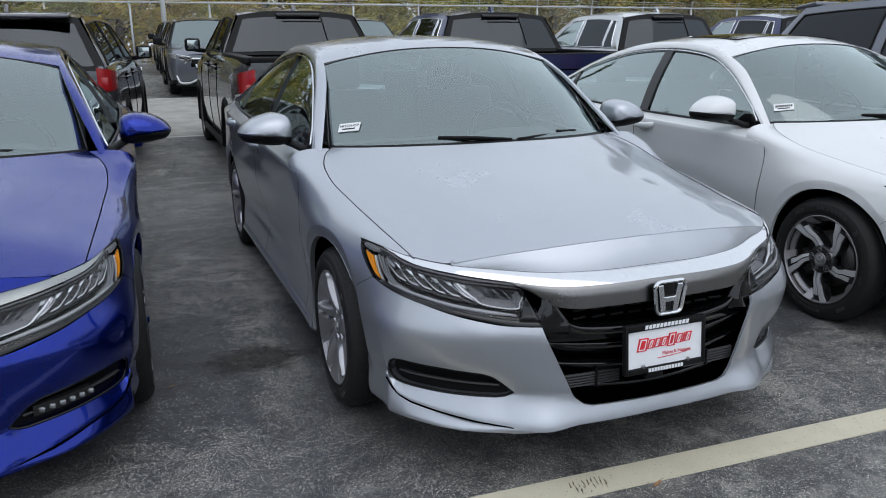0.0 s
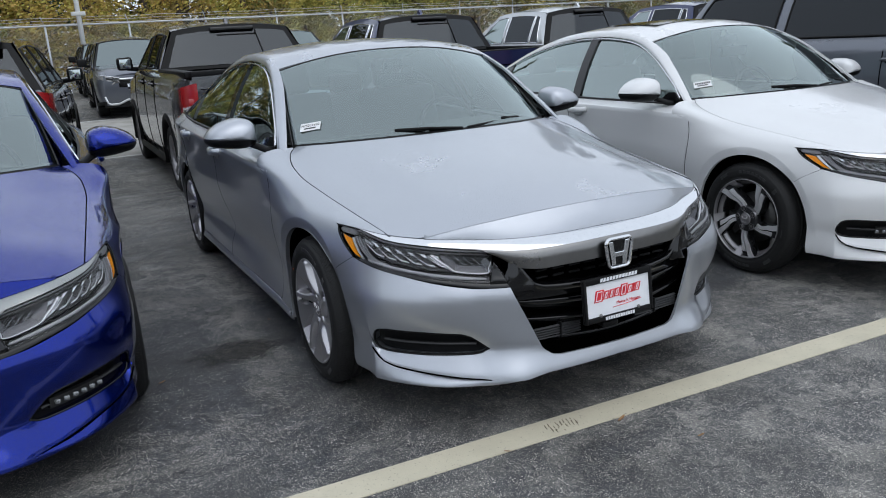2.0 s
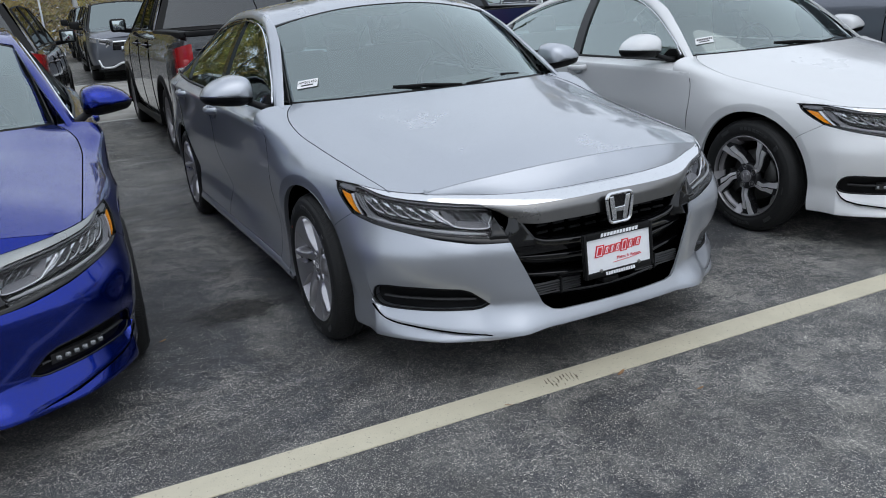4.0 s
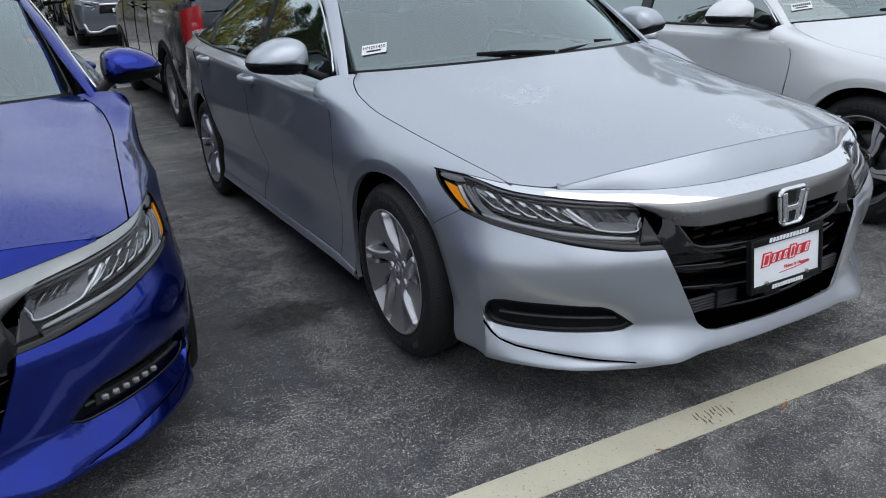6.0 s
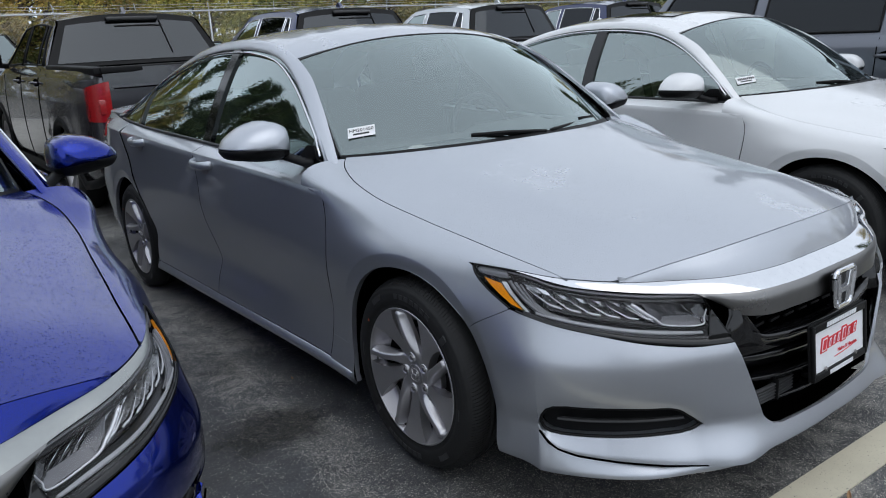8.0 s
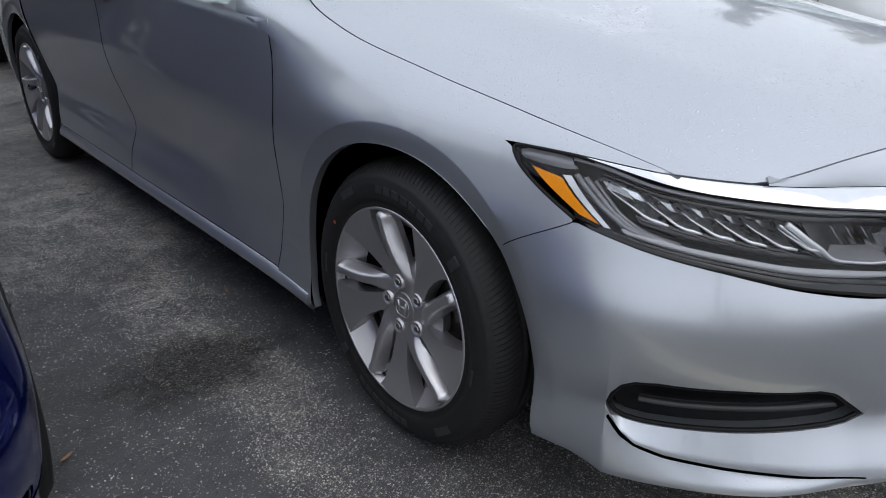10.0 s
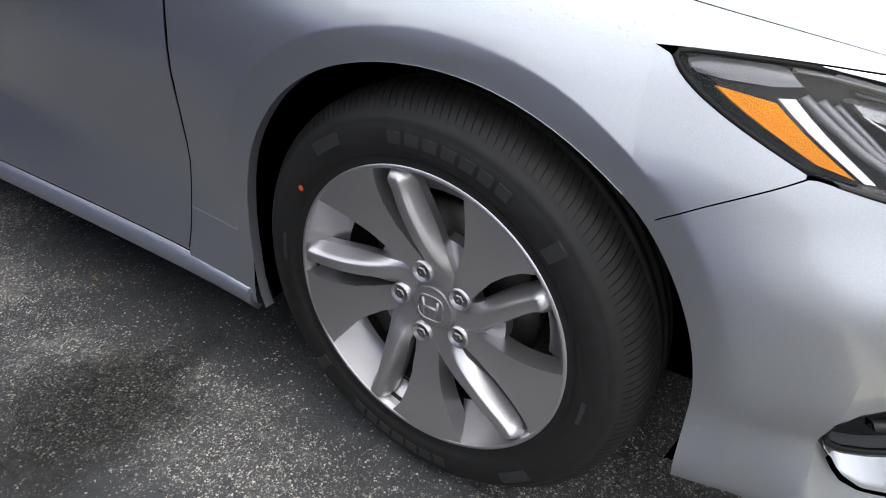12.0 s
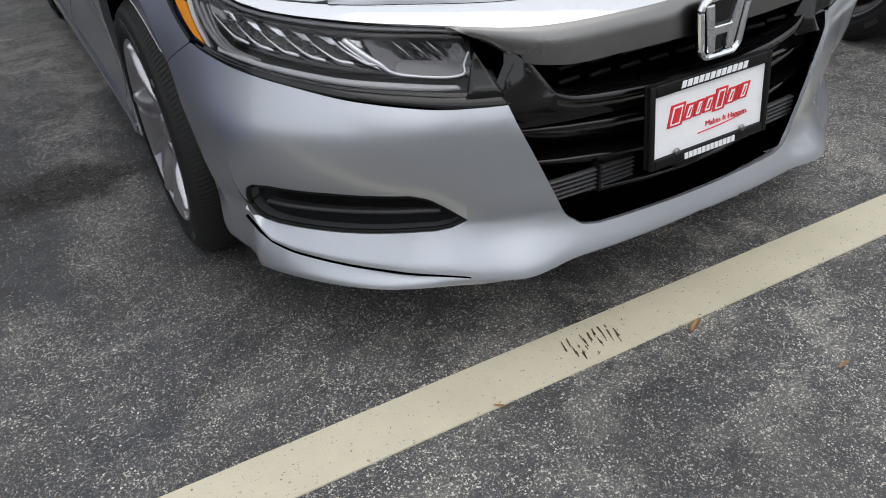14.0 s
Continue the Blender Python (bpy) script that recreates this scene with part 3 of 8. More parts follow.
def sector(bounds, r_in, r_out, depth, turn, thick, nr=14, nt=4, crown=0.0):
    """One spoke: from angle bounds[0](r) to bounds[1](r), at depth(r, across) along the axle."""
    rs = np.linspace(r_in, r_out, nr)
    p = []
    for q in np.linspace(0, 1, nt):
        p.append([(depth(r, q) - crown * (2 * q - 1) ** 2, r * math.cos(turn + bounds[0](r) + q * (bounds[1](r) - bounds[0](r))), r * math.sin(turn + bounds[0](r) + q * (bounds[1](r) - bounds[0](r)))) for r in rs])
    return Sheet().grid(np.array(p), out=(-0.2, 0, 0), skirt=thick, down=(-1, 0, 0))


def spokes(style, rim, lip):
    five = [2 * math.pi * k / 5 for k in range(5)]
    if style == "silver":
        d = radians
        dish = table((0.04, -0.036), (0.08, -0.031), (0.12, -0.022), (0.17, -0.012), (0.21, -0.006), (0.226, -0.004))
        high = table((0.04, -0.036), (0.065, -0.030), (0.09, -0.017), (0.12, -0.008), (0.16, -0.002), (0.198, 0.0), (0.206, 0.002), (0.213, 0.0015), (0.219, -0.006), (0.226, -0.016))
        # a broad flat blade, a slot, a raised straight bar with a stud at its tip, then an open window
        left = broken((0.040, d(40)), (0.070, d(46)), (0.10, d(46)), (0.135, d(44)), (0.17, d(40.5)), (0.20, d(37.5)), (0.226, d(35)))
        right = broken((0.040, d(92)), (0.062, d(82)), (0.08, d(76)), (0.10, d(71)), (0.135, d(67)), (0.17, d(66.5)), (0.20, d(67.5)), (0.226, d(70)))
        mid = table((0.040, d(116)), (0.055, d(110)), (0.075, d(101)), (0.10, d(92)), (0.13, d(85.5)), (0.16, d(82)), (0.19, d(80)), (0.226, d(79)))
        wide = lambda r: np.interp(r, (0.04, 0.07, 0.10, 0.15, 0.195, 0.207, 0.226), (0.030, 0.028, 0.024, 0.021, 0.019, 0.021, 0.014)) / r
        drop = table((0.04, 0.004), (0.08, 0.010), (0.11, 0.022), (0.15, 0.030), (0.20, 0.026), (0.226, 0.008))
        for a in five:
            part("spoke", sector((left, right), 0.040, lip - 0.001, lambda r, q: float(dish(r)) - 0.0015 * (2 * q - 1) ** 2, a, 0.034, 26, 7).done(), ALLOY, rim, smooth=False)
            bar = []
            for q, low in ((-0.42, 1.0), (-0.12, 0.34), (0.04, 0.05), (0.14, 0.0), (0.80, 0.0), (0.94, 0.06), (1.14, 0.36), (1.46, 1.0)):
                bar.append([(float(high(r)) - low * float(drop(r)), r * math.cos(a + float(mid(r)) + (q - 0.5) * float(wide(r))), r * math.sin(a + float(mid(r)) + (q - 0.5) * float(wide(r)))) for r in np.linspace(0.040, lip - 0.001, 34)])
            part("spoke_bar", Sheet().grid(np.array(bar), out=(-0.2, 0, 0), skirt=0.014, down=(-1, 0, 0)).done(), ALLOY, rim)
            # the rim's wall rounds into the window's outer end
            pocket = []
            for w in np.linspace(0, 1, 10):
                r = 0.178 + (lip - 0.003 - 0.178) * w
                pocket.append([(-0.056 + 0.050 * w ** 1.6, r * math.cos(a + t), r * math.sin(a + t)) for t in np.linspace(d(80), d(112), 12)])
            # darker alloy than the spokes, for the shade in the pocket
            part("rim_pocket", Sheet().grid(np.array(pocket), out=(-0.2, 0, 0)).done(), ALLOY_DARK, rim)
            # web between the bar's and the next blade's feet
            web = sector((broken((0.04, d(104)), (0.12, d(92))), broken((0.04, d(124)), (0.12, d(118)))), 0.040, 0.114, lambda r, q: -0.038 - 0.010 * ((r - 0.04) / 0.074) ** 2, a, 0.020, 8, 6)
            part("spoke_web", web.done(), ALLOY, rim)
    else:
        d = radians
        dish = table((0.05, -0.026), (0.08, -0.024), (0.13, -0.014), (0.19, -0.008), (0.22, -0.008))
        for a in five:
            a += d(49)
            # each spoke: a black body that bends at half its length, with two bright blades on it
            bend = lambda r: np.interp(r, (0.05, 0.11, 0.15, 0.22), (d(24), d(14), d(4), d(-2)))
            wide = lambda r: np.interp(r, (0.05, 0.10, 0.14, 0.20, 0.22), (0.024, 0.021, 0.028, 0.036, 0.042)) / r
            body = sector((lambda r: bend(r) - wide(r) - 0.004 / r, lambda r: bend(r) + wide(r) + 0.004 / r), 0.055, lip - 0.003, lambda r, q: float(dish(r)) - 0.010, a, 0.045, 18, 6, 0.004)
            part("spoke", body.done(), ALLOY_BLACK, rim)
            for lo, hi in ((-1.0, -0.16), (0.10, 0.85)):
                stop = lip - 0.004 if lo < 0 else 0.190
                face = sector((lambda r, q=lo: bend(r) + q * wide(r), lambda r, q=hi: bend(r) + q * wide(r)), 0.072, stop, lambda r, q, lo=lo: float(dish(r)) - (0.002 if lo < 0 else 0.006 * q), a, 0.008, 18, 5)
                part("spoke_face", face.done(), MACHINED, rim)
            foot = sector((lambda r: bend(r) + wide(r), lambda r: bend(r) + wide(r) + d(13)), 0.185, lip - 0.003, lambda r, q: -0.045 + 0.038 * (r - 0.185) / 0.03, a, 0.01, 6, 5)
            part("rim_pocket", foot.done(), ALLOY_DARK, rim)
    # hub, nuts and badge
    deep = 0.021 if style == "silver" else 0.0
    if style == "silver":
        part("hub_face", lathe([(-0.033, 0.0), (-0.033, 0.036), (-0.037, 0.040), (-0.038, 0.056), (-0.046, 0.064), (-0.07, 0.068)], 40), ALLOY, rim)
    else:
        part("hub_face", lathe([(-0.012, 0.0), (-0.012, 0.030), (-0.015, 0.034), (-0.013, 0.064), (-0.017, 0.072), (-0.05, 0.076)], 40), ALLOY_BLACK, rim)
    for k, a in enumerate(five):
        a += radians(1 if style == "silver" else 58 + 20)
        cy, cz = 0.0572 * math.cos(a), 0.0572 * math.sin(a)
        well = lathe([(-0.0185, 0.0), (-0.0185, 0.0135), (-0.013, 0.0155), (-0.013, 0.017), (-0.03, 0.018)], 16)
        seat = part("nut_seat", moved(well, Matrix.Translation((-deep + (0.006 if style == "silver" else 0.0), cy, cz))), ALLOY if style == "silver" else ALLOY_DARK, rim)
        nut = lathe([(-0.0145, 0.0), (-0.0130, 0.003), (-0.0130, 0.0075), (-0.0145, 0.009), (-0.022, 0.0092)], 6)
        part("wheel_nut", moved(nut, Matrix.Translation((-deep + (0.006 if style == "silver" else 0.0), cy, cz))), NUT, seat, smooth=False)
    cap = lathe([(-0.008, 0.0), (-0.008, 0.029), (-0.0095, 0.0315), (-0.0085, 0.0335), (-0.011, 0.035), (-0.02, 0.036)], 36)
    part("centre_cap", moved(cap, Matrix.Translation((-deep, 0, 0))), ALLOY_DARK, rim)
    ring = [(-0.0065, 0.022 * math.copysign(abs(math.cos(t)) ** 0.6, math.cos(t)), 0.021 * math.copysign(abs(math.sin(t)) ** 0.6, math.sin(t))) for t in np.linspace(0, 2 * math.pi, 24, endpoint=False)]
    bars = [tube([(-0.0065, s * 0.0135, 0.0145), (-0.0065, s * 0.0095, -0.0145)], 0.0026, 5) for s in (-1, 1)]
    part("cap_badge", moved(joined(tube(ring, 0.0016, 5, True), tube([(-0.0065, -0.011, 0), (-0.0065, 0.011, 0)], 0.0024, 5), *bars), Matrix.Translation((-deep, 0, 0))), ALLOY, rim)


# ---- the mid-size sedan, nose towards -y, front axle at y = 0 ----
PLAN = np.array([(0, -0.915), (0.04, -0.9147), (0.10, -0.9122), (0.20, -0.902), (0.384, -0.850), (0.50, -0.795), (0.60, -0.728), (0.70, -0.640), (0.80, -0.515), (0.855, -0.40), (0.888, -0.25), (0.912, -0.10),
                 (0.922, 0.0), (0.926, 0.5), (0.930, 1.5), (0.931, 2.4), (0.926, 2.83), (0.905, 3.2), (0.85, 3.55), (0.74, 3.78), (0.50, 3.91), (0.0, 3.95)])
plan_curve = curve3(*[(x, y, 0) for x, y in PLAN])
_t = np.linspace(0, 1, 4000)
_pl = plan_curve(_t)[:, :2]
_s = np.r_[0, np.cumsum(np.linalg.norm(np.diff(_pl, axis=0), axis=1))]
_front = _pl[:, 1] < 0.5
_nrm = np.gradient(_pl, axis=0)
_nrm = np.stack([-_nrm[:, 1], _nrm[:, 0]], 1)
_nrm /= np.linalg.norm(_nrm, axis=1, keepdims=True)


def s_x(x):
    """Way round the plan from the nose's middle to half-width x, at the front."""
    return float(np.interp(x, _pl[_front, 0][:2000], _s[_front][:2000]))


def s_y(y):
    """The same to the length y along the side."""
    return float(np.interp(y, _pl[:, 1], _s))


ZK = (0.15, 0.20, 0.30, 0.40, 0.50, 0.60, 0.70, 0.80, 0.85, 0.90, 0.95, 1.05)
INSETS = {  # how far the skin lies inside the plan, at the heights ZK
    0.0: (0.030, -0.012, 0.008, 0.008, 0.002, 0.015, 0.07, 0.20, 0.25, 0.30, 0.34, 0.40),
    s_x(0.30): (0.018, -0.016, 0.008, 0.006, 0.002, 0.030, 0.072, 0.18, 0.225, 0.275, 0.32, 0.4),
    s_x(0.42): (0.012, -0.028, 0.000, 0.004, 0.002, 0.045, 0.075, 0.17, 0.21, 0.26, 0.31, 0.4),
    s_x(0.52): (0.030, -0.010, 0.008, 0.000, -0.004, 0.040, 0.075, 0.16, 0.2, 0.25, 0.3, 0.4),
    s_x(0.68): (0.046, 0.004, 0.002, -0.020, -0.030, 0.004, 0.050, 0.125, 0.165, 0.21, 0.26, 0.35),
    s_x(0.80): (0.050, 0.012, -0.004, -0.030, -0.036, -0.002, 0.035, 0.10, 0.14, 0.18, 0.22, 0.3),
    s_y(-0.27): (0.050, 0.020, 0.010, 0.004, 0.000, 0.004, 0.032, 0.10, 0.14, 0.18, 0.22, 0.3),
    s_y(0.0): (0.030, 0.020, 0.010, 0.004, 0.000, 0.002, 0.014, 0.072, 0.115, 0.165, 0.21, 0.3),
    s_y(0.56): (0.060, 0.036, 0.052, 0.056, 0.040, 0.020, 0.012, 0.040, 0.080, 0.127, 0.152, 0.2),
    s_y(1.5): (0.085, 0.036, 0.048, 0.078, 0.054, 0.024, 0.008, 0.004, 0.018, 0.050, 0.085, 0.13),
    s_y(2.4): (0.075, 0.034, 0.040, 0.056, 0.036, 0.015, 0.005, 0.002, 0.010, 0.028, 0.056, 0.11),
    s_y(2.83): (0.040, 0.025, 0.015, 0.008, 0.003, 0.000, 0.003, 0.008, 0.015, 0.026, 0.05, 0.11),
    s_y(3.4): (0.10, 0.06, 0.03, 0.012, 0.004, 0.0, 0.008, 0.02, 0.03, 0.045, 0.065, 0.12),
    float(_s[-1]): (0.16, 0.12, 0.06, 0.02, 0.004, 0.0, 0.03, 0.06, 0.07, 0.07, 0.06, 0.08),
}
_keys = np.array(list(INSETS))
_rows = [table(*zip(ZK, row)) for row in INSETS.values()]


def belt(y):
    return np.interp(y, (0.56, 1.5, 2.5, 3.0, 3.3), (0.928, 0.950, 0.988, 1.020, 1.03))


CREASE = table((-0.5, 0.82), (0.0, 0.85), (0.39, 0.880), (0.6, 0.891), (1.0, 0.907), (1.485, 0.920), (2.4, 0.950), (2.9, 0.964), (4.0, 0.99))


def inset(s, z):
    i = np.clip(np.searchsorted(_keys, s) - 1, 0, len(_keys) - 2)
    h = _keys[i + 1] - _keys[i]
    t = np.clip((s - _keys[i]) / h, 0, 1)
    vals = np.stack([f(z) for f in _rows], 0)
    grad = np.gradient(vals, _keys, axis=0) * 0.85
    pick = lambda a, k: np.take_along_axis(a, k[None], 0)[0]
    d = (pick(vals, i) * (1 + 2 * t) * (1 - t) ** 2 + pick(grad, i) * h * t * (1 - t) ** 2
         + pick(vals, i + 1) * t * t * (3 - 2 * t) + pick(grad, i + 1) * h * t * t * (t - 1))
    return d


def ease(v):
    v = np.clip(v, 0, 1)
    return v * v * (3 - 2 * v)


def skin(s, z):
    """The body's side skin at way s and height z, on the +x side, with a crisp crease along the doors."""
    s, z = np.broadcast_arrays(np.asarray(s, float), np.asarray(z, float))
    d = inset(s, z)
    along = np.interp(s, _s, _pl[:, 1])
    fold, sill = CREASE(along), belt(along)
    share = ease((along - 0.10) / 0.42) * (1 - ease((along - 2.95) / 0.5))
    up = np.clip((z - fold) / (sill - fold), 0, 1)
    above = 0.002 + (inset(s, sill) - 0.002) * (0.8 * up + 0.2 * up ** 2)
    lower = ease((z - fold + 0.26) / 0.14)
    below = d * (1 - lower) + (0.002 + 0.06 * (fold - z)) * lower
    d = d * (1 - share) + np.where(z > sill, d, np.where(z > fold, above, below)) * share
    x, y = np.interp(s, _s, _pl[:, 0]), np.interp(s, _s, _pl[:, 1])
    nx, ny = np.interp(s, _s, _nrm[:, 0]), np.interp(s, _s, _nrm[:, 1])
    return np.stack([x + nx * d, y + ny * d, z], -1)


SEAM_Y = -0.280  # where the bumper's seam meets the wheel opening
ARCH_R, ARCH_Z, WB = 0.362, 0.320, 2.83


def arch(y, at):
    """Height of the wheel opening's edge over the length y; very low outside it."""
    k = ARCH_R ** 2 - (np.asarray(y, float) - at) ** 2
    return np.where(k > 0, ARCH_Z + np.sqrt(np.maximum(k, 0)), 0.0)


BAND = 0.044  # width of the flat band round a wheel opening


def flare(p, at, crisp=0.0015):
    """A flat band round the wheel opening, folded in towards the opening along a crisp line."""
    r = np.hypot(p[..., 1] - at, p[..., 2] - ARCH_Z)
    lean = np.clip((ARCH_R + BAND - r) / BAND, 0, 1)
    fade = np.clip((p[..., 2] - 0.22) / 0.1, 0, 1) * np.where(p[..., 1] > at, np.clip((p[..., 2] - 0.42) / 0.22, 0, 1), 1.0)
    return -0.014 * lean * fade


def y_of(s):
    return np.interp(s, _s, _pl[:, 1])


def x_of(s):
    return np.interp(s, _s, _pl[:, 0])


def between(s, lo, hi, n):
    """Columns of the skin from height lo(s) to hi(s)."""
    a, b = lo(s), hi(s)
    q = np.linspace(0, 1, n)
    return skin(s[:, None], a[:, None] + q[None] * (b - a)[:, None])


# edges that panels share, as heights over the way s
HL_LOW = curve3((0.405, -0.79, 0.553), (0.50, -0.765, 0.556), (0.60, -0.70, 0.574), (0.70, -0.615, 0.597), (0.80, -0.495, 0.622), (0.852, -0.400, 0.645))
STRIP_TOP = curve3((0.0, -0.832, 0.697), (0.20, -0.820, 0.697), (0.36, -0.770, 0.698), (0.50, -0.695, 0.704), (0.645, -0.602, 0.716), (0.738, -0.490, 0.725), (0.806, -0.350, 0.738), (0.832, -0.278, 0.741))
STRIP_LOW = curve3((0.0, -0.888, 0.668), (0.20, -0.875, 0.666), (0.36, -0.822, 0.664), (0.50, -0.735, 0.676), (0.645, -0.632, 0.695), (0.738, -0.517, 0.708), (0.806, -0.366, 0.729), (0.828, -0.296, 0.737))
FACE_LOW = curve3((0.0, -0.902, 0.597), (0.20, -0.885, 0.596), (0.33, -0.846, 0.595), (0.385, -0.812, 0.606), (0.415, -0.782, 0.630))
HOOD_SIDE = curve3((0.738, -0.488, 0.728), (0.764, -0.25, 0.772), (0.788, 0.02, 0.816), (0.806, 0.28, 0.868), (0.795, 0.42, 0.908), (0.752, 0.53, 0.944), (0.726, 0.56, 0.957))
HOOD_NOSE = curve3((0.0, -0.786, 0.784), (0.20, -0.769, 0.779), (0.33, -0.736, 0.769), (0.45, -0.694, 0.755), (0.56, -0.648, 0.737), (0.645, -0.601, 0.721))
HOOD_REAR = curve3((0.0, 0.245, 0.978), (0.26, 0.270, 0.976), (0.47, 0.345, 0.971), (0.63, 0.450, 0.964), (0.726, 0.560, 0.957))


def at_x(curve, x):
    """How far along a curve its half-width reaches x."""
    t = np.linspace(0, 1, 2000)
    return float(np.interp(x, curve(t)[:, 0], t))


K_NOSE, K_SIDE = at_x(STRIP_TOP, 0.645), at_x(STRIP_TOP, 0.738)  # corners of the hood on the strip's top edge

STRIP_END = 0.90  # the bright bar ends in a point here, short of the lamp's tip


def bumper_low(s):
    """The bumper's lower edge, which rises into the wheel opening."""
    x, y = x_of(s), y_of(s)
    base = np.interp(x, (0, 0.30, 0.417, 0.50, 0.80, 0.9), (0.216, 0.211, 0.198, 0.184, 0.184, 0.187))
    return np.maximum(base, np.where(y > -0.37, arch(y, 0.0), 0))


def bumper_high(s):
    x, y = x_of(s), y_of(s)
    low = curve_height(HL_LOW, y)
    grille = np.interp(x, (0, 0.25, 0.285, 0.318, 0.425), (0.262, 0.264, 0.271, 0.296, 0.535))
    seam = np.interp(y, (-0.40, SEAM_Y), (0.640, 0.557))
    return np.where(x < 0.425, grille, np.where(y < -0.40, low - np.interp(x, (0.45, 0.85), (0.014, 0.003)), seam))


def curve_height(curve, y):
    c = curve(np.linspace(0, 1, 200))
    order = np.argsort(c[:, 1])
    return np.interp(y, c[order, 1], c[order, 2])


def vent_low(s):
    return np.interp(x_of(s), (0.500, 0.528, 0.555, 0.70, 0.795, 0.812, 0.820, 0.8235), (0.312, 0.296, 0.291, 0.293, 0.297, 0.301, 0.310, 0.330))


def vent_high(s):
    return np.interp(x_of(s), (0.500, 0.56, 0.590, 0.70, 0.785, 0.804, 0.815, 0.821, 0.8235), (0.313, 0.366, 0.379, 0.393, 0.398, 0.393, 0.380, 0.358, 0.332))


def slit(s):
    """The line between the ledge under the vent and the lower lip; it runs up into the vent's outer corner."""
    x = x_of(s)
    return np.maximum(np.interp(x, (0.42, 0.60, 0.70, 0.77, 0.798, 0.813, 0.8236), (0.203, 0.222, 0.238, 0.252, 0.266, 0.285, 0.324)), bumper_low(s) + 0.002)


def shelf(s, z, zone):
    """How the skin under the vent folds into a ledge that overhangs a lower lip."""
    x = x_of(s)
    on = np.clip((x - 0.26) / 0.22, 0, 1)
    on = on * on * (3 - 2 * on)
    end = np.clip((0.865 - x) / 0.0415, 0, 1)
    inner = x < 0.500
    top, high = np.where(inner, 0.312, vent_low(s)), np.where(inner, 0.313, vent_high(s))
    low = bumper_low(s)
    u = np.clip((slit(s) - z) / np.maximum(slit(s) - low, 0.01), 0, 1)
    if zone == "lip":
        return on * (0.010 * (1 - u) - 0.027 * u) * np.clip((x - 0.44) / 0.20, 0, 1)
    if zone == "ledge":
        t = np.clip((z - slit(s)) / np.maximum(top - slit(s), 0.01), 0, 1)
        t = np.interp(t, (0.0, 0.15, 1.0), (0.0, 0.04, 1.0))
        return on * (-0.014 * (1 - t) * np.clip((top - slit(s)) / 0.03, 0, 1) + 0.010 * t)
    if zone == "outer":
        v = np.clip((0.324 - z) / np.maximum(0.324 - low, 0.01), 0, 1)
        return end * np.where(z < 0.324, 0.010 * (1 - v) - 0.027 * v * np.clip((0.85 - x) / 0.0265, 0.15, 1), 0.010 * np.exp(-(z - 0.324) / 0.030))
    return on * end * 0.010 * np.exp(-np.maximum(z - high, 0) / 0.030)


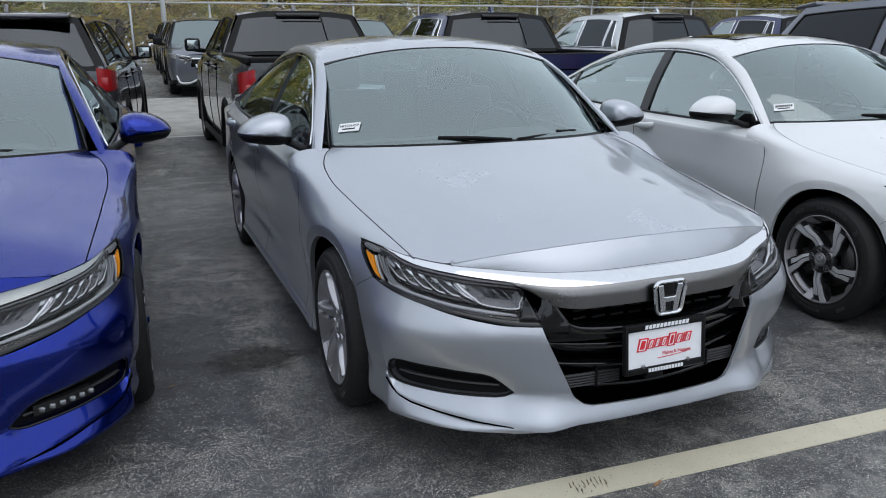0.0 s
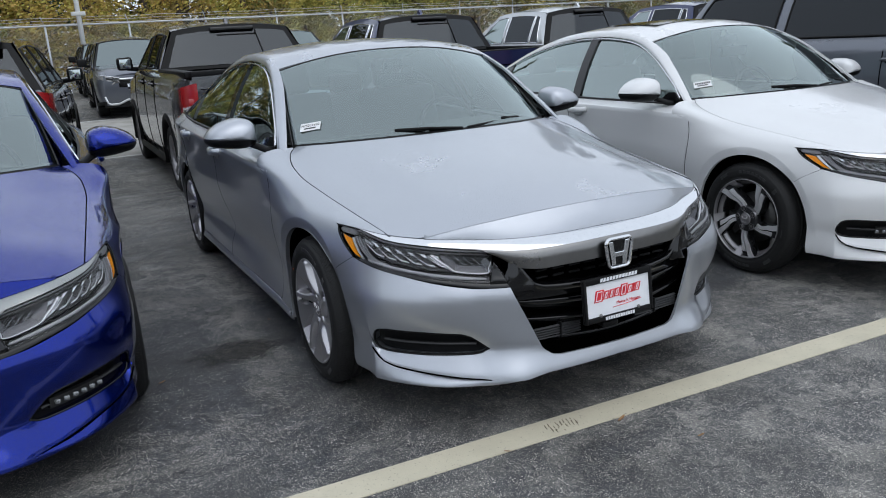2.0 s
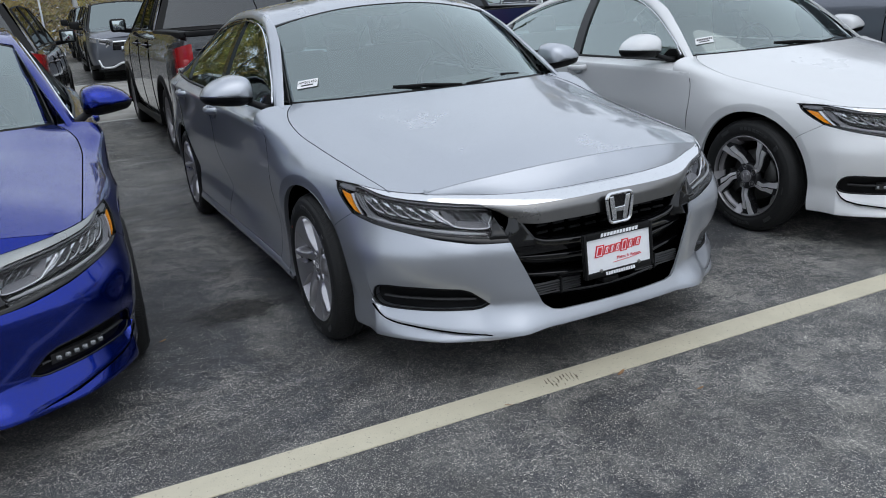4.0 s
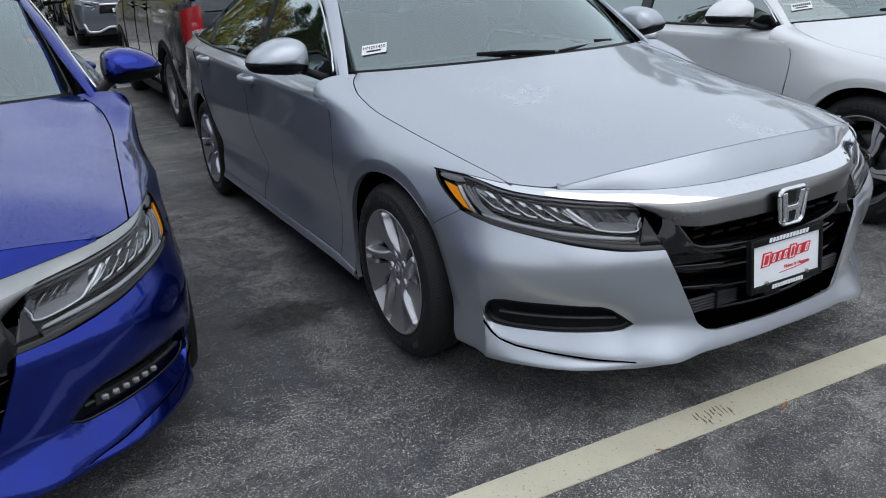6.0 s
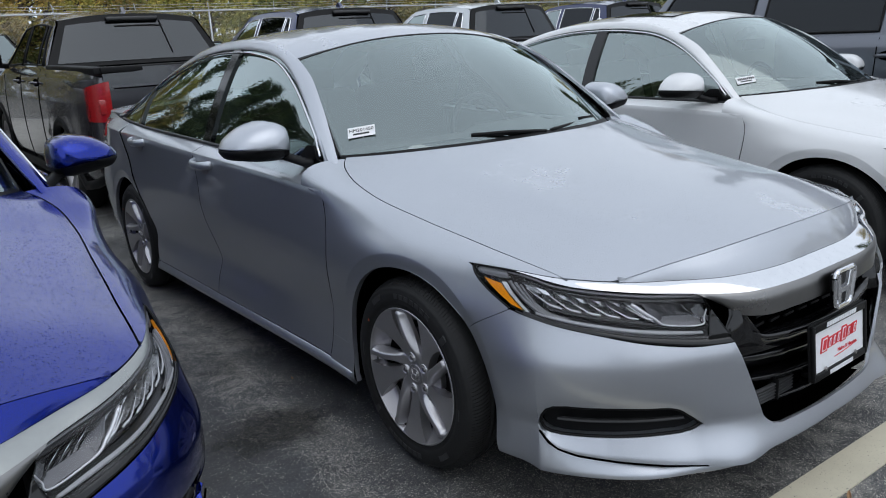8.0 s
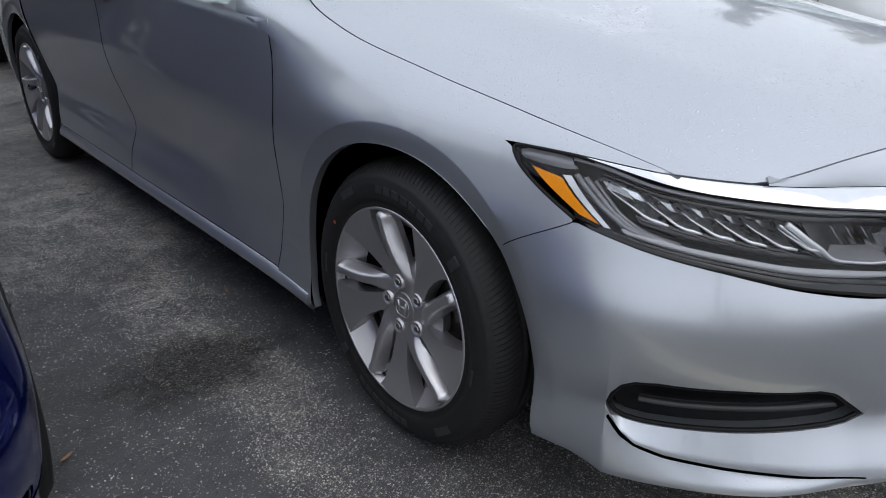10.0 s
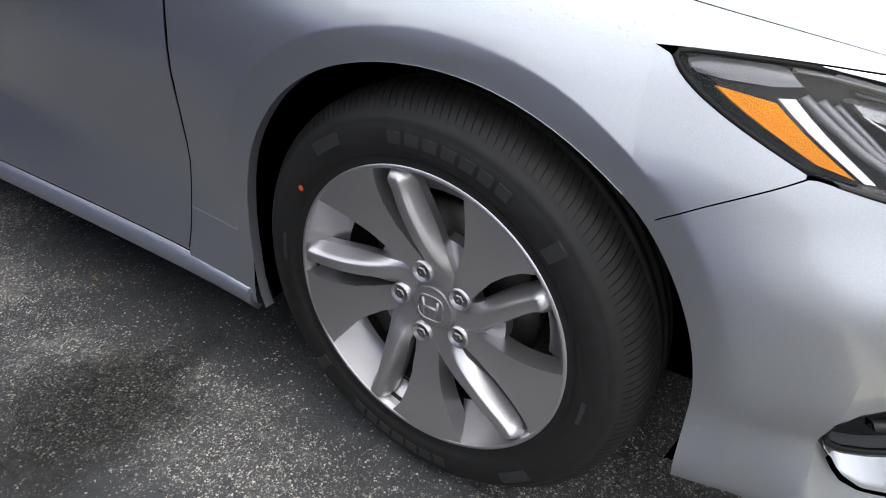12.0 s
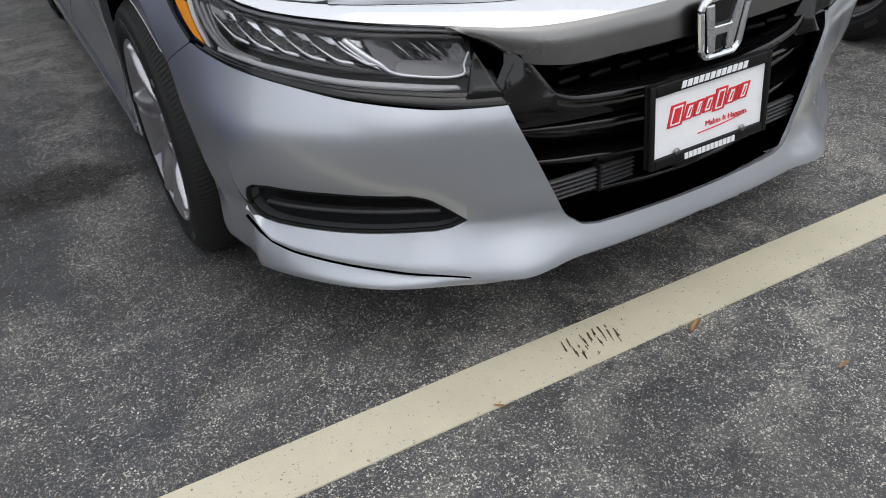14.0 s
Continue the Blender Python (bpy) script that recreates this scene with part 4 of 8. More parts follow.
def sedan(name, label, paint, at, turn=0.0, rims="silver", lamps_in_vents=False, sunroof=False, seats=SEAT, plate=False, tag=""):
    car = thing(name, label, "car", "sedans parked side by side")
    # --- front bumper
    cols = np.unique(np.concatenate([np.linspace(0, s_x(0.25), 8), np.linspace(s_x(0.25), s_x(0.33), 10), np.linspace(s_x(0.33), s_x(0.425), 8), np.linspace(s_x(0.425) + 1e-4, s_x(0.500), 6),
                                     np.linspace(s_x(0.500), s_x(0.60), 12), np.linspace(s_x(0.60), s_x(0.785), 12), np.linspace(s_x(0.785), s_x(0.8235), 16), np.linspace(s_x(0.8235), s_y(-0.43), 10), np.linspace(s_y(-0.43), s_y(-0.40), 6),
                                     s_y(0.0) * 0 + np.array([s_y(v) for v in np.r_[np.linspace(-0.40, -ARCH_R, 6), -ARCH_R + (ARCH_R + SEAM_Y) * np.linspace(0, 1, 18) ** 1.8]])]))
    sheet, folds = Sheet(), Sheet()
    inside = (0, 0.2, 0.45)
    for side in (-1, 1):
        def lay(s, lo, hi, n, zone="above"):
            a, b = lo(s), hi(s)
            q = np.linspace(0, 1, n)
            z = a[:, None] + q[None] * (b - a)[:, None]
            p = skin(s[:, None], z)
            d = shelf(np.broadcast_to(s[:, None], z.shape), z, zone)
            nx, ny = np.interp(s, _s, _nrm[:, 0]), np.interp(s, _s, _nrm[:, 1])
            p[..., 0] += nx[:, None] * d
            p[..., 1] += ny[:, None] * d
            if zone == "outer":
                p[..., 0] += flare(p, 0.0, 0.003)
            sheet.grid(mirrored(p, side), out=inside)
        v0, v1 = s_x(0.500), s_x(0.8235)
        c0 = cols[cols <= v0 + 1e-9]
        ridge_z = lambda s: np.minimum(0.312, bumper_high(s))
        lay(c0, bumper_low, lambda s: slit(s) - 0.001, 6, "lip")
        lay(c0, slit, ridge_z, 12, "ledge")
        lay(c0, ridge_z, bumper_high, 14)
        cv = cols[(cols >= v0 - 1e-9) & (cols <= v1 + 1e-9)]
        lay(cv, bumper_low, lambda s: slit(s) - 0.004, 16, "lip")
        lay(cv, slit, vent_low, 12, "ledge")
        lay(cv, vent_high, bumper_high, 14)
        sa = s_y(-ARCH_R)
        ca = cols[(cols >= v1 - 1e-9) & (cols <= sa + 1e-9)]
        level = lambda s: np.full(len(s), ARCH_Z)
        lay(ca, bumper_low, level, 16, "outer")
        lay(ca, level, bumper_high, 26, "outer")
        lay(cols[cols >= sa - 1e-9], lambda s: np.maximum(bumper_low(s), ARCH_Z), bumper_high, 26, "outer")
        # folded edges: round the grille, the vent and the wheel opening
        for edge_s, f, deep, zone in ((cols[cols <= s_x(0.425)], bumper_high, 0.008, "above"), (cv, vent_low, 0.045, "ledge"), (cv, vent_high, 0.045, "above"), (cols[cols <= v1 + 1e-9], bumper_low, 0.03, "lip"), (cols[cols >= v1 - 1e-9], bumper_low, 0.012, "outer"), (cols[(cols > s_x(0.40)) & (cols <= v1 + 1e-9)], slit, 0.05, "ledge")):
            away = -5.0 if f in (bumper_high, vent_low) else 5.0
            z = f(edge_s)
            p = skin(edge_s, z)
            d = shelf(edge_s, z, zone)
            nx, ny = np.interp(edge_s, _s, _nrm[:, 0]), np.interp(edge_s, _s, _nrm[:, 1])
            p[:, 0] += nx * d
            p[:, 1] += ny * d
            if zone == "outer":
                p[:, 0] += flare(p, 0.0)
            q = p.copy()
            q[:, 0] += nx * deep
            q[:, 1] += ny * deep
            folds.grid(mirrored(np.stack([p, q], 1), side), out=(side * 0.5, -3.0 if zone == "outer" else -0.8, away))
    bumper = part("front_bumper", sheet.done(0.0002), paint, car)
    part("bumper_fold", folds.done(0.0002), paint, bumper)
    # slit between ledge and lower lip: a near-black rod drawn for its shade
    for side in (-1, 1):
        s = np.linspace(s_x(0.50), s_x(0.822), 40)
        p = skin(s, slit(s) - 0.004)
        nx, ny = np.interp(s, _s, _nrm[:, 0]), np.interp(s, _s, _nrm[:, 1])
        p[:, 0] -= nx * 0.010
        p[:, 1] -= ny * 0.010
        part("lip_slit", tube(mirrored(p, side), np.interp(np.linspace(0, 1, 40), (0, 0.3, 0.85, 1), (0.002, 0.004, 0.005, 0.003)), 6), DARK, bumper)
        # vent: a recessed black bowl with a cross bar
        cv = cols[(cols >= s_x(0.500) - 1e-9) & (cols <= s_x(0.8235) + 1e-9)]
        bowl = between(cv, vent_low, vent_high, 8)
        nx, ny = np.interp(cv, _s, _nrm[:, 0]), np.interp(cv, _s, _nrm[:, 1])
        bowl[..., 0] += nx[:, None] * 0.045
        bowl[..., 1] += ny[:, None] * 0.045
        vent = part("vent", Sheet().grid(mirrored(bowl, side)).done(), BLACK, bumper)
        rim_s = np.r_[cv, cv[::-1]]
        rim_z = np.r_[vent_low(cv) + 0.002, vent_high(cv)[::-1] - 0.004]
        p = skin(rim_s, rim_z)
        nx, ny = np.interp(rim_s, _s, _nrm[:, 0]), np.interp(rim_s, _s, _nrm[:, 1])
        p[:, 0] += nx * 0.017
        p[:, 1] += ny * 0.017
        part("vent_surround", tube(mirrored(p, side), 0.0045, 6, True), BLACK_GLOSS if lamps_in_vents else BLACK, vent)
        s = np.linspace(s_x(0.545), s_x(0.80), 14)
        bar = np.stack([skin(s, np.interp(x_of(s), (0.54, 0.8), (0.330, 0.346)) + dz) for dz in (-0.010, 0.001, 0.005)], 1)
        off = np.array([0.034, 0.014, 0.030])
        nx, ny = np.interp(s, _s, _nrm[:, 0]), np.interp(s, _s, _nrm[:, 1])
        bar[..., 0] += nx[:, None] * off
        bar[..., 1] += ny[:, None] * off
        part("vent_bar", Sheet().grid(mirrored(bar, side), out=inside, skirt=0.01).done(), RUBBER_TRIM, vent)
        if lamps_in_vents:
            s = np.linspace(s_x(0.57), s_x(0.72), 10)
            lamp = np.stack([skin(s, np.full(10, z)) for z in (0.318, 0.336, 0.354)], 1)
            nx, ny = np.interp(s, _s, _nrm[:, 0]), np.interp(s, _s, _nrm[:, 1])
            lamp[..., 0] += nx[:, None] * 0.016
            lamp[..., 1] += ny[:, None] * 0.016
            fog = part("fog_lamp", Sheet().grid(mirrored(lamp, side), out=inside, skirt=0.015).done(), LAMP_GREY, vent)
            for q in np.linspace(0.08, 0.92, 6):
                ss = s_x(0.57) + q * (s_x(0.72) - s_x(0.57))
                c = mirrored(skin(ss, 0.336), side)
                bead = raw(block(c[0] - 0.010, c[0] + 0.010, c[1] + 0.008, c[1] + 0.022, 0.327, 0.344, 0.006))
                part("led", bead, LED_GLASS, fog)
        # headlamp
        headlamp(side, car)
        # fender
        fender(side, paint, car)
        doors(side, paint, car)
        mirror_unit(side, paint, car)
        for y in (0.0, WB):
            wheel(rims, side, car, y)
            # liner in near black, the wheel well's shade painted in
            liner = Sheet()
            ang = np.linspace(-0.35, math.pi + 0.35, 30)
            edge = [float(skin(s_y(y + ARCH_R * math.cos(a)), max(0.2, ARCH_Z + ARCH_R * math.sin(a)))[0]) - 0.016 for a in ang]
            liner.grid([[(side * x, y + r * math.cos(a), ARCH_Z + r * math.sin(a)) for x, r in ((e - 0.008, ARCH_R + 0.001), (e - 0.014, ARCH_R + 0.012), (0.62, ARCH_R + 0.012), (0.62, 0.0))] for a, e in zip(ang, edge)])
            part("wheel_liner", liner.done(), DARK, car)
    grille(car, plate)
    nose_and_hood(paint, car)
    greenhouse(paint, car, sunroof, tag)
    cabin(car, seats)
    # under side, near black so that its shade is in the colour
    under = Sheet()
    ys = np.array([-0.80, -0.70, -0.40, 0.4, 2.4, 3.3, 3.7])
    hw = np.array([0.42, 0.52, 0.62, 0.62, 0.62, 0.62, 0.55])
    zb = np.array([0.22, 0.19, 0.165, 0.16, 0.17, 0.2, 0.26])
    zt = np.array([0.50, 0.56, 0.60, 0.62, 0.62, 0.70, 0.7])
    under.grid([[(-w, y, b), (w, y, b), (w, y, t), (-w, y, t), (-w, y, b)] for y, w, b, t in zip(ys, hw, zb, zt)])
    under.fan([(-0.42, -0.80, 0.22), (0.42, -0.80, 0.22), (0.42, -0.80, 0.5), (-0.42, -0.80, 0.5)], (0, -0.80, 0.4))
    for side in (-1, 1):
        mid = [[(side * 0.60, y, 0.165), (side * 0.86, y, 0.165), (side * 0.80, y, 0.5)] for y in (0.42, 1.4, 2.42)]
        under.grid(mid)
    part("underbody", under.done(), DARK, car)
    blunt_nose(car)
    car.matrix_world = pose(*at, 0, 0, turn)
    return car


NOSE = table((0.0, 0.004), (0.16, 0.008), (0.30, 0.018), (0.42, 0.028), (0.52, 0.030), (0.62, 0.042), (0.74, 0.050), (0.86, 0.048))


def blunt_nose(car):
    """Carries the corners of the nose forward, so that it is flatter in plan, and sets the wheel opening a little ahead of the axle."""
    for ob in car.children_recursive:
        if ob.type != "MESH" or ob.data.users > 1:
            continue
        co = np.empty(len(ob.data.vertices) * 3)
        ob.data.vertices.foreach_get("co", co)
        co = co.reshape(-1, 3)
        x, y, z = np.abs(co[:, 0]), co[:, 1], co[:, 2]
        if ob.name.startswith("plate_frame") or ob.parent.name.startswith("plate_frame"):
            y -= 0.008
        else:
            far = np.clip((-y - 0.25) / 0.22, 0, 1)
            step = NOSE(x) * far * far * (3 - 2 * far)
            if ob.name.split(".")[0] in ("front_bumper", "bumper_fold", "front_fender", "wheel_liner", "arch_fold"):
                ring = np.clip((0.49 - np.hypot(y, z - ARCH_Z)) / 0.12, 0, 1) * (x > 0.6) * np.clip((0.66 - z) / 0.10, 0, 1)
                step += (0.012 - step) * ring
            y -= step
        ob.data.vertices.foreach_set("co", co.ravel())
        ob.data.update()


def on_skin(p):
    """The way s of the skin's point nearest to each point of p, at its height."""
    s = np.linspace(0, s_y(0.0), 500)
    found = []
    for q in p:
        g = skin(s, np.full(500, q[2]))
        found.append(s[int(np.argmin(np.hypot(g[:, 0] - q[0], g[:, 1] - q[1])))])
    return np.array(found)


def headlamp(side, car):
    inside = (0, 0.2, 0.45)
    t = np.linspace(0.0, 1, 40)
    tt = 0.455 + 0.545 * t
    blend = np.clip((tt - STRIP_END + 0.06) / 0.06, 0, 1)[:, None]
    top = STRIP_LOW(tt) * (1 - blend) + STRIP_TOP(tt) * blend + np.array([0, 0.002, -0.004])
    low = HL_LOW(t)
    s_top, s_low = on_skin(top), on_skin(low)
    shift = top - skin(s_top, top[:, 2])
    z_top, z_low = top[:, 2], low[:, 2]
    def at(u, w, deep=0.0):
        """On the lens: u from the grille to the outer tip, w from top to bottom, deep metres behind it."""
        s = np.interp(u, t, s_top) * (1 - w) + np.interp(u, t, s_low) * w
        z = np.interp(u, t, z_top) * (1 - w) + np.interp(u, t, z_low) * w
        # the outer end bows out towards the fender
        s = s + 0.018 * np.sin(math.pi * np.asarray(w) ** 0.75) * np.clip((np.asarray(u) - 0.85) / 0.15, 0, 1)
        p = skin(s, z)
        p = p + np.stack([np.interp(u, t, shift[:, c]) for c in range(3)], -1) * ((1 - np.asarray(w, float)) ** 2)[..., None]
        n = np.stack([np.interp(s, _s, _nrm[:, 0]), np.interp(s, _s, _nrm[:, 1])], -1)
        p[..., 0] += n[..., 0] * deep
        p[..., 1] += n[..., 1] * deep
        return p
    def patch(u, w, deep):
        return at(np.asarray(u, float), np.asarray(w, float), np.asarray(deep, float))
    U, W = np.meshgrid(t, np.linspace(0, 1, 9), indexing="ij")
    lamp = part("headlamp", Sheet().grid(mirrored(patch(U, W, 0.010 + 0.050 * np.sin(math.pi * W) ** 0.5), side)).done(), LAMP_GREY, car)
    part("lens", Sheet().grid(mirrored(patch(U, W, 0.001), side), out=inside, skirt=0.010).done(), LENS, lamp)
    rim_u = np.r_[np.linspace(0.80, 0.975, 14), 0.993, np.ones(15)]
    rim_w = np.r_[np.zeros(14), 0.02, np.linspace(0.07, 1, 15)]
    part("seal", tube(mirrored(patch(rim_u, rim_w, 0.002), side), 0.0032, 6), BLACK, lamp)
    def band(name, u, w, deep, material, wide, under, lo=None):
        """A ribbon on a line (u, w), wide across w."""
        u, w = np.asarray(u, float), np.asarray(w, float)
        k = np.linspace(0, 1, 24)
        kk = np.linspace(0, 1, len(u))
        uu, ww = table(*zip(kk, u))(k), table(*zip(kk, w))(k)
        wide = np.interp(k, np.linspace(0, 1, len(wide)), wide)
        g = np.stack([patch(uu, ww + q * wide, deep - 0.004 * (1 - abs(q))) for q in (-1, -0.5, 0, 0.5, 1)], 1)
        return part(name, Sheet().grid(mirrored(g, side), out=inside, skirt=0.006).done(), material, under)
    # dark brow below the bright bar, and the housing's grey shelf at the outer end
    band("brow", (0.01, 0.3, 0.55, 0.80), (0.17, 0.17, 0.16, 0.14), 0.008, BLACK_GLOSS, (0.06, 0.055, 0.045, 0.03), lamp)
    band("upper_rim", (0.01, 0.3, 0.55, 0.85), (0.06, 0.06, 0.055, 0.05), 0.006, LAMP_FRAME, (0.03, 0.03, 0.03, 0.02), lamp)
    band("housing_shelf", (0.985, 0.95, 0.90, 0.86), (0.15, 0.13, 0.12, 0.12), 0.010, LAMP_FRAME, (0.06, 0.10, 0.10, 0.06), lamp)
    # amber side reflector with its bright frame
    q, w = np.meshgrid(np.linspace(0, 1, 6), np.linspace(0, 1, 6), indexing="ij")
    amber = patch((0.972 - 0.010 * w) * (1 - q) + (0.912 + 0.012 * w) * q, (0.29 + 0.58 * w) * (1 - q) + (0.34 + 0.58 * w) * q, 0.006 + 0.0 * q)
    part("amber_reflector", Sheet().grid(mirrored(amber, side), out=inside, skirt=0.006).done(), AMBER, lamp)
    white = patch((0.905 + 0.012 * w) * (1 - q) + (0.884 + 0.016 * w) * q, (0.30 + 0.64 * w) * (1 - q) + (0.28 + 0.64 * w) * q, 0.007 + 0.0 * q)
    part("bright_frame", Sheet().grid(mirrored(white, side), out=inside, skirt=0.006).done(), LAMP_WHITE, lamp)
    # nested light guides that turn from the amber into the pipe along the lower edge
    for k in range(3):
        u0 = 0.872 - 0.016 * k
        line = curve3((u0, 0.26 + 0.02 * k, 0), (u0 - 0.002, 0.50, 0), (u0 - 0.012, 0.72, 0), (u0 - 0.045, 0.86 - 0.015 * k, 0), (u0 - 0.12, 0.90 - 0.02 * k, 0))(np.linspace(0, 1, 16))
        part("light_guide", tube(mirrored(patch(line[:, 0], line[:, 1], 0.011 + 0.003 * k), side), 0.0046 if k < 2 else 0.0030, 6), LAMP_FRAME, lamp)
    band("light_pipe", (0.86, 0.60, 0.30, 0.12), (0.89, 0.88, 0.875, 0.865), 0.008, LAMP_PIPE, (0.045, 0.055, 0.05, 0.03), lamp)
    band("lower_edge", (0.93, 0.60, 0.30, 0.10), (0.975, 0.97, 0.965, 0.965), 0.004, BLACK_GLOSS, (0.03, 0.035, 0.04, 0.04), lamp)
    band("dark_sill", (0.80, 0.60, 0.30, 0.08), (0.715, 0.715, 0.73, 0.74), 0.026, BLACK_GLOSS, (0.08, 0.095, 0.09, 0.06), lamp)
    # six short petal cups, each with a bright hooked lower edge, then the large inner bowl
    for k in range(6):
        u0 = 0.815 - 0.082 * k
        edge_u = lambda a: u0 + 0.010 - 0.108 * a ** 1.1
        edge_w = lambda a: 0.24 + 0.35 * (1 - (1 - a) ** 2.3) + 0.010 * math.sin(4 * math.pi * a)
        cup = []
        for a in np.linspace(0, 1, 11):
            cup.append([at(edge_u(a) * (1 - b) + (u0 - 0.010 - 0.092 * a) * b, edge_w(a) * (1 - b) + (0.23 + 0.02 * a) * b, 0.014 + 0.030 * math.sin(math.pi * b * 0.85) * (0.3 + 0.7 * a) + 0.006 * a) for b in np.linspace(0, 1, 7)])
        cup = part("reflector_cup", Sheet().grid(mirrored(np.array(cup), side)).done(), PETAL, lamp)
        a = np.linspace(0.10, 1, 18)
        hook = patch([edge_u(v) for v in a], [edge_w(v) for v in a], 0.010)
        part("cup_edge", tube(mirrored(hook, side), np.interp(a, (0.10, 0.45, 0.8, 1.0), (0.0008, 0.0020, 0.0034, 0.0022)), 6), LAMP_WHITE, cup)
        # a faceted mirror deep in the cup
        q, w = np.meshgrid(np.linspace(0, 1, 4), np.linspace(0, 1, 4), indexing="ij")
        facet = patch(u0 - 0.030 - 0.040 * q - 0.012 * w, 0.27 + 0.13 * w + 0.05 * q, 0.018 + 0.012 * q + 0.010 * w)
        part("cup_mirror", Sheet().grid(mirrored(facet, side), out=inside, skirt=0.003).done(), REFLECTOR, cup, smooth=False)
    q, w = np.meshgrid(np.linspace(0, 1, 11), np.linspace(0, 1, 7), indexing="ij")
    bowl = patch(0.04 + 0.28 * q, 0.24 + 0.48 * w, 0.018 + 0.020 * np.sin(math.pi * q) * np.sin(math.pi * w))
    inner = part("inner_reflector", Sheet().grid(mirrored(bowl, side)).done(), CUP, lamp)
    floor_ = patch(0.09 + 0.19 * q, 0.56 + 0.16 * w, 0.030 - 0.016 * w)
    part("bowl_floor", Sheet().grid(mirrored(floor_, side), out=inside, skirt=0.003).done(), LAMP_FRAME, inner)
    end = patch(0.035 + 0.055 * q, 0.28 + 0.42 * w, 0.015 + 0.012 * q)
    part("bowl_end", Sheet().grid(mirrored(end, side), out=inside, skirt=0.003).done(), LED_GLASS, inner)
    for k in range(6):
        u = 0.115 + 0.026 * k
        part("reflector_rib", tube(mirrored(patch((u + 0.010, u, u - 0.014), (0.26, 0.40, 0.55), (0.016, 0.024, 0.030)), side), (0.0012, 0.0026, 0.0014), 4), BLACK_GLOSS if k % 2 else REFLECTOR, inner)
    hook = curve3((0.372, 0.25, 0), (0.352, 0.36, 0), (0.312, 0.56, 0), (0.276, 0.70, 0), (0.19, 0.73, 0), (0.104, 0.72, 0), (0.060, 0.56, 0), (0.022, 0.38, 0))(np.linspace(0, 1, 40))
    part("bright_line", tube(mirrored(patch(hook[:, 0], hook[:, 1], 0.009), side), np.interp(np.linspace(0, 1, 40), (0, 0.3, 0.5, 1), (0.0055, 0.0050, 0.0028, 0.0022)), 6), LAMP_WHITE, lamp)
    hook = curve3((0.395, 0.28, 0), (0.376, 0.40, 0), (0.345, 0.55, 0), (0.320, 0.66, 0))(np.linspace(0, 1, 14))
    part("inner_line", tube(mirrored(patch(hook[:, 0], hook[:, 1], 0.012), side), 0.0026, 6), REFLECTOR, lamp)
    # clear window above the outer cup
    q, w = np.meshgrid(np.linspace(0, 1, 3), np.linspace(0, 1, 3), indexing="ij")
    part("led_window", Sheet().grid(mirrored(patch(0.815 - 0.045 * q, 0.24 + 0.10 * w + 0.03 * q, 0.011 + 0.0 * q), side), out=inside, skirt=0.006).done(), LED_GLASS, lamp)
    # black corner that cuts the lens off aslant at the grille
    q, w = np.meshgrid(np.linspace(0, 1, 6), np.linspace(0, 1, 6), indexing="ij")
    part("inner_corner", Sheet().grid(mirrored(patch(0.004 + 0.115 * w * q, 0.36 + 0.63 * w, -0.002 + 0.0 * q), side), out=inside, skirt=0.008).done(0.0002), BLACK_GLOSS, lamp)
    # gloss black wedge under the lamp, out to the grille
    u = np.linspace(0, 0.97, 24)
    hi, lo = patch(u, u * 0 + 1.0, -0.001), patch(u, u * 0 + 1.0, -0.002)
    lo[:, 2] -= np.linspace(0.017, 0.004, 24)
    lo[:, 1] -= np.linspace(0.006, 0.0, 24)
    part("lower_trim", Sheet().grid(mirrored(np.stack([hi + np.array([0, 0.004, 0.002]), (hi + lo) / 2 + np.array([0, -0.003, 0]), lo], 1), side), out=(0, 0.2, 0.45), skirt=0.006).done(), BLACK_GLOSS, lamp)
    # faceted gloss black wedge between the lamp and the grille
    wedge = np.array([[(0.458, -0.782, 0.540), (0.428, -0.795, 0.572), (0.410, -0.795, 0.604), (0.404, -0.788, 0.632)],
                      [(0.436, -0.812, 0.528), (0.408, -0.828, 0.556), (0.394, -0.828, 0.590), (0.390, -0.818, 0.616)],
                      [(0.410, -0.806, 0.514), (0.376, -0.822, 0.534), (0.368, -0.820, 0.570), (0.378, -0.814, 0.606)],
                      [(0.392, -0.832, 0.500), (0.338, -0.858, 0.514), (0.338, -0.852, 0.548), (0.370, -0.826, 0.600)],
                      [(0.386, -0.80, 0.490), (0.320, -0.83, 0.500), (0.318, -0.82, 0.548), (0.360, -0.80, 0.604)]])
    part("corner_trim", Sheet().grid(mirrored(wedge, side), out=(0, 0.2, 0.45)).done(), BLACK_GLOSS, lamp)


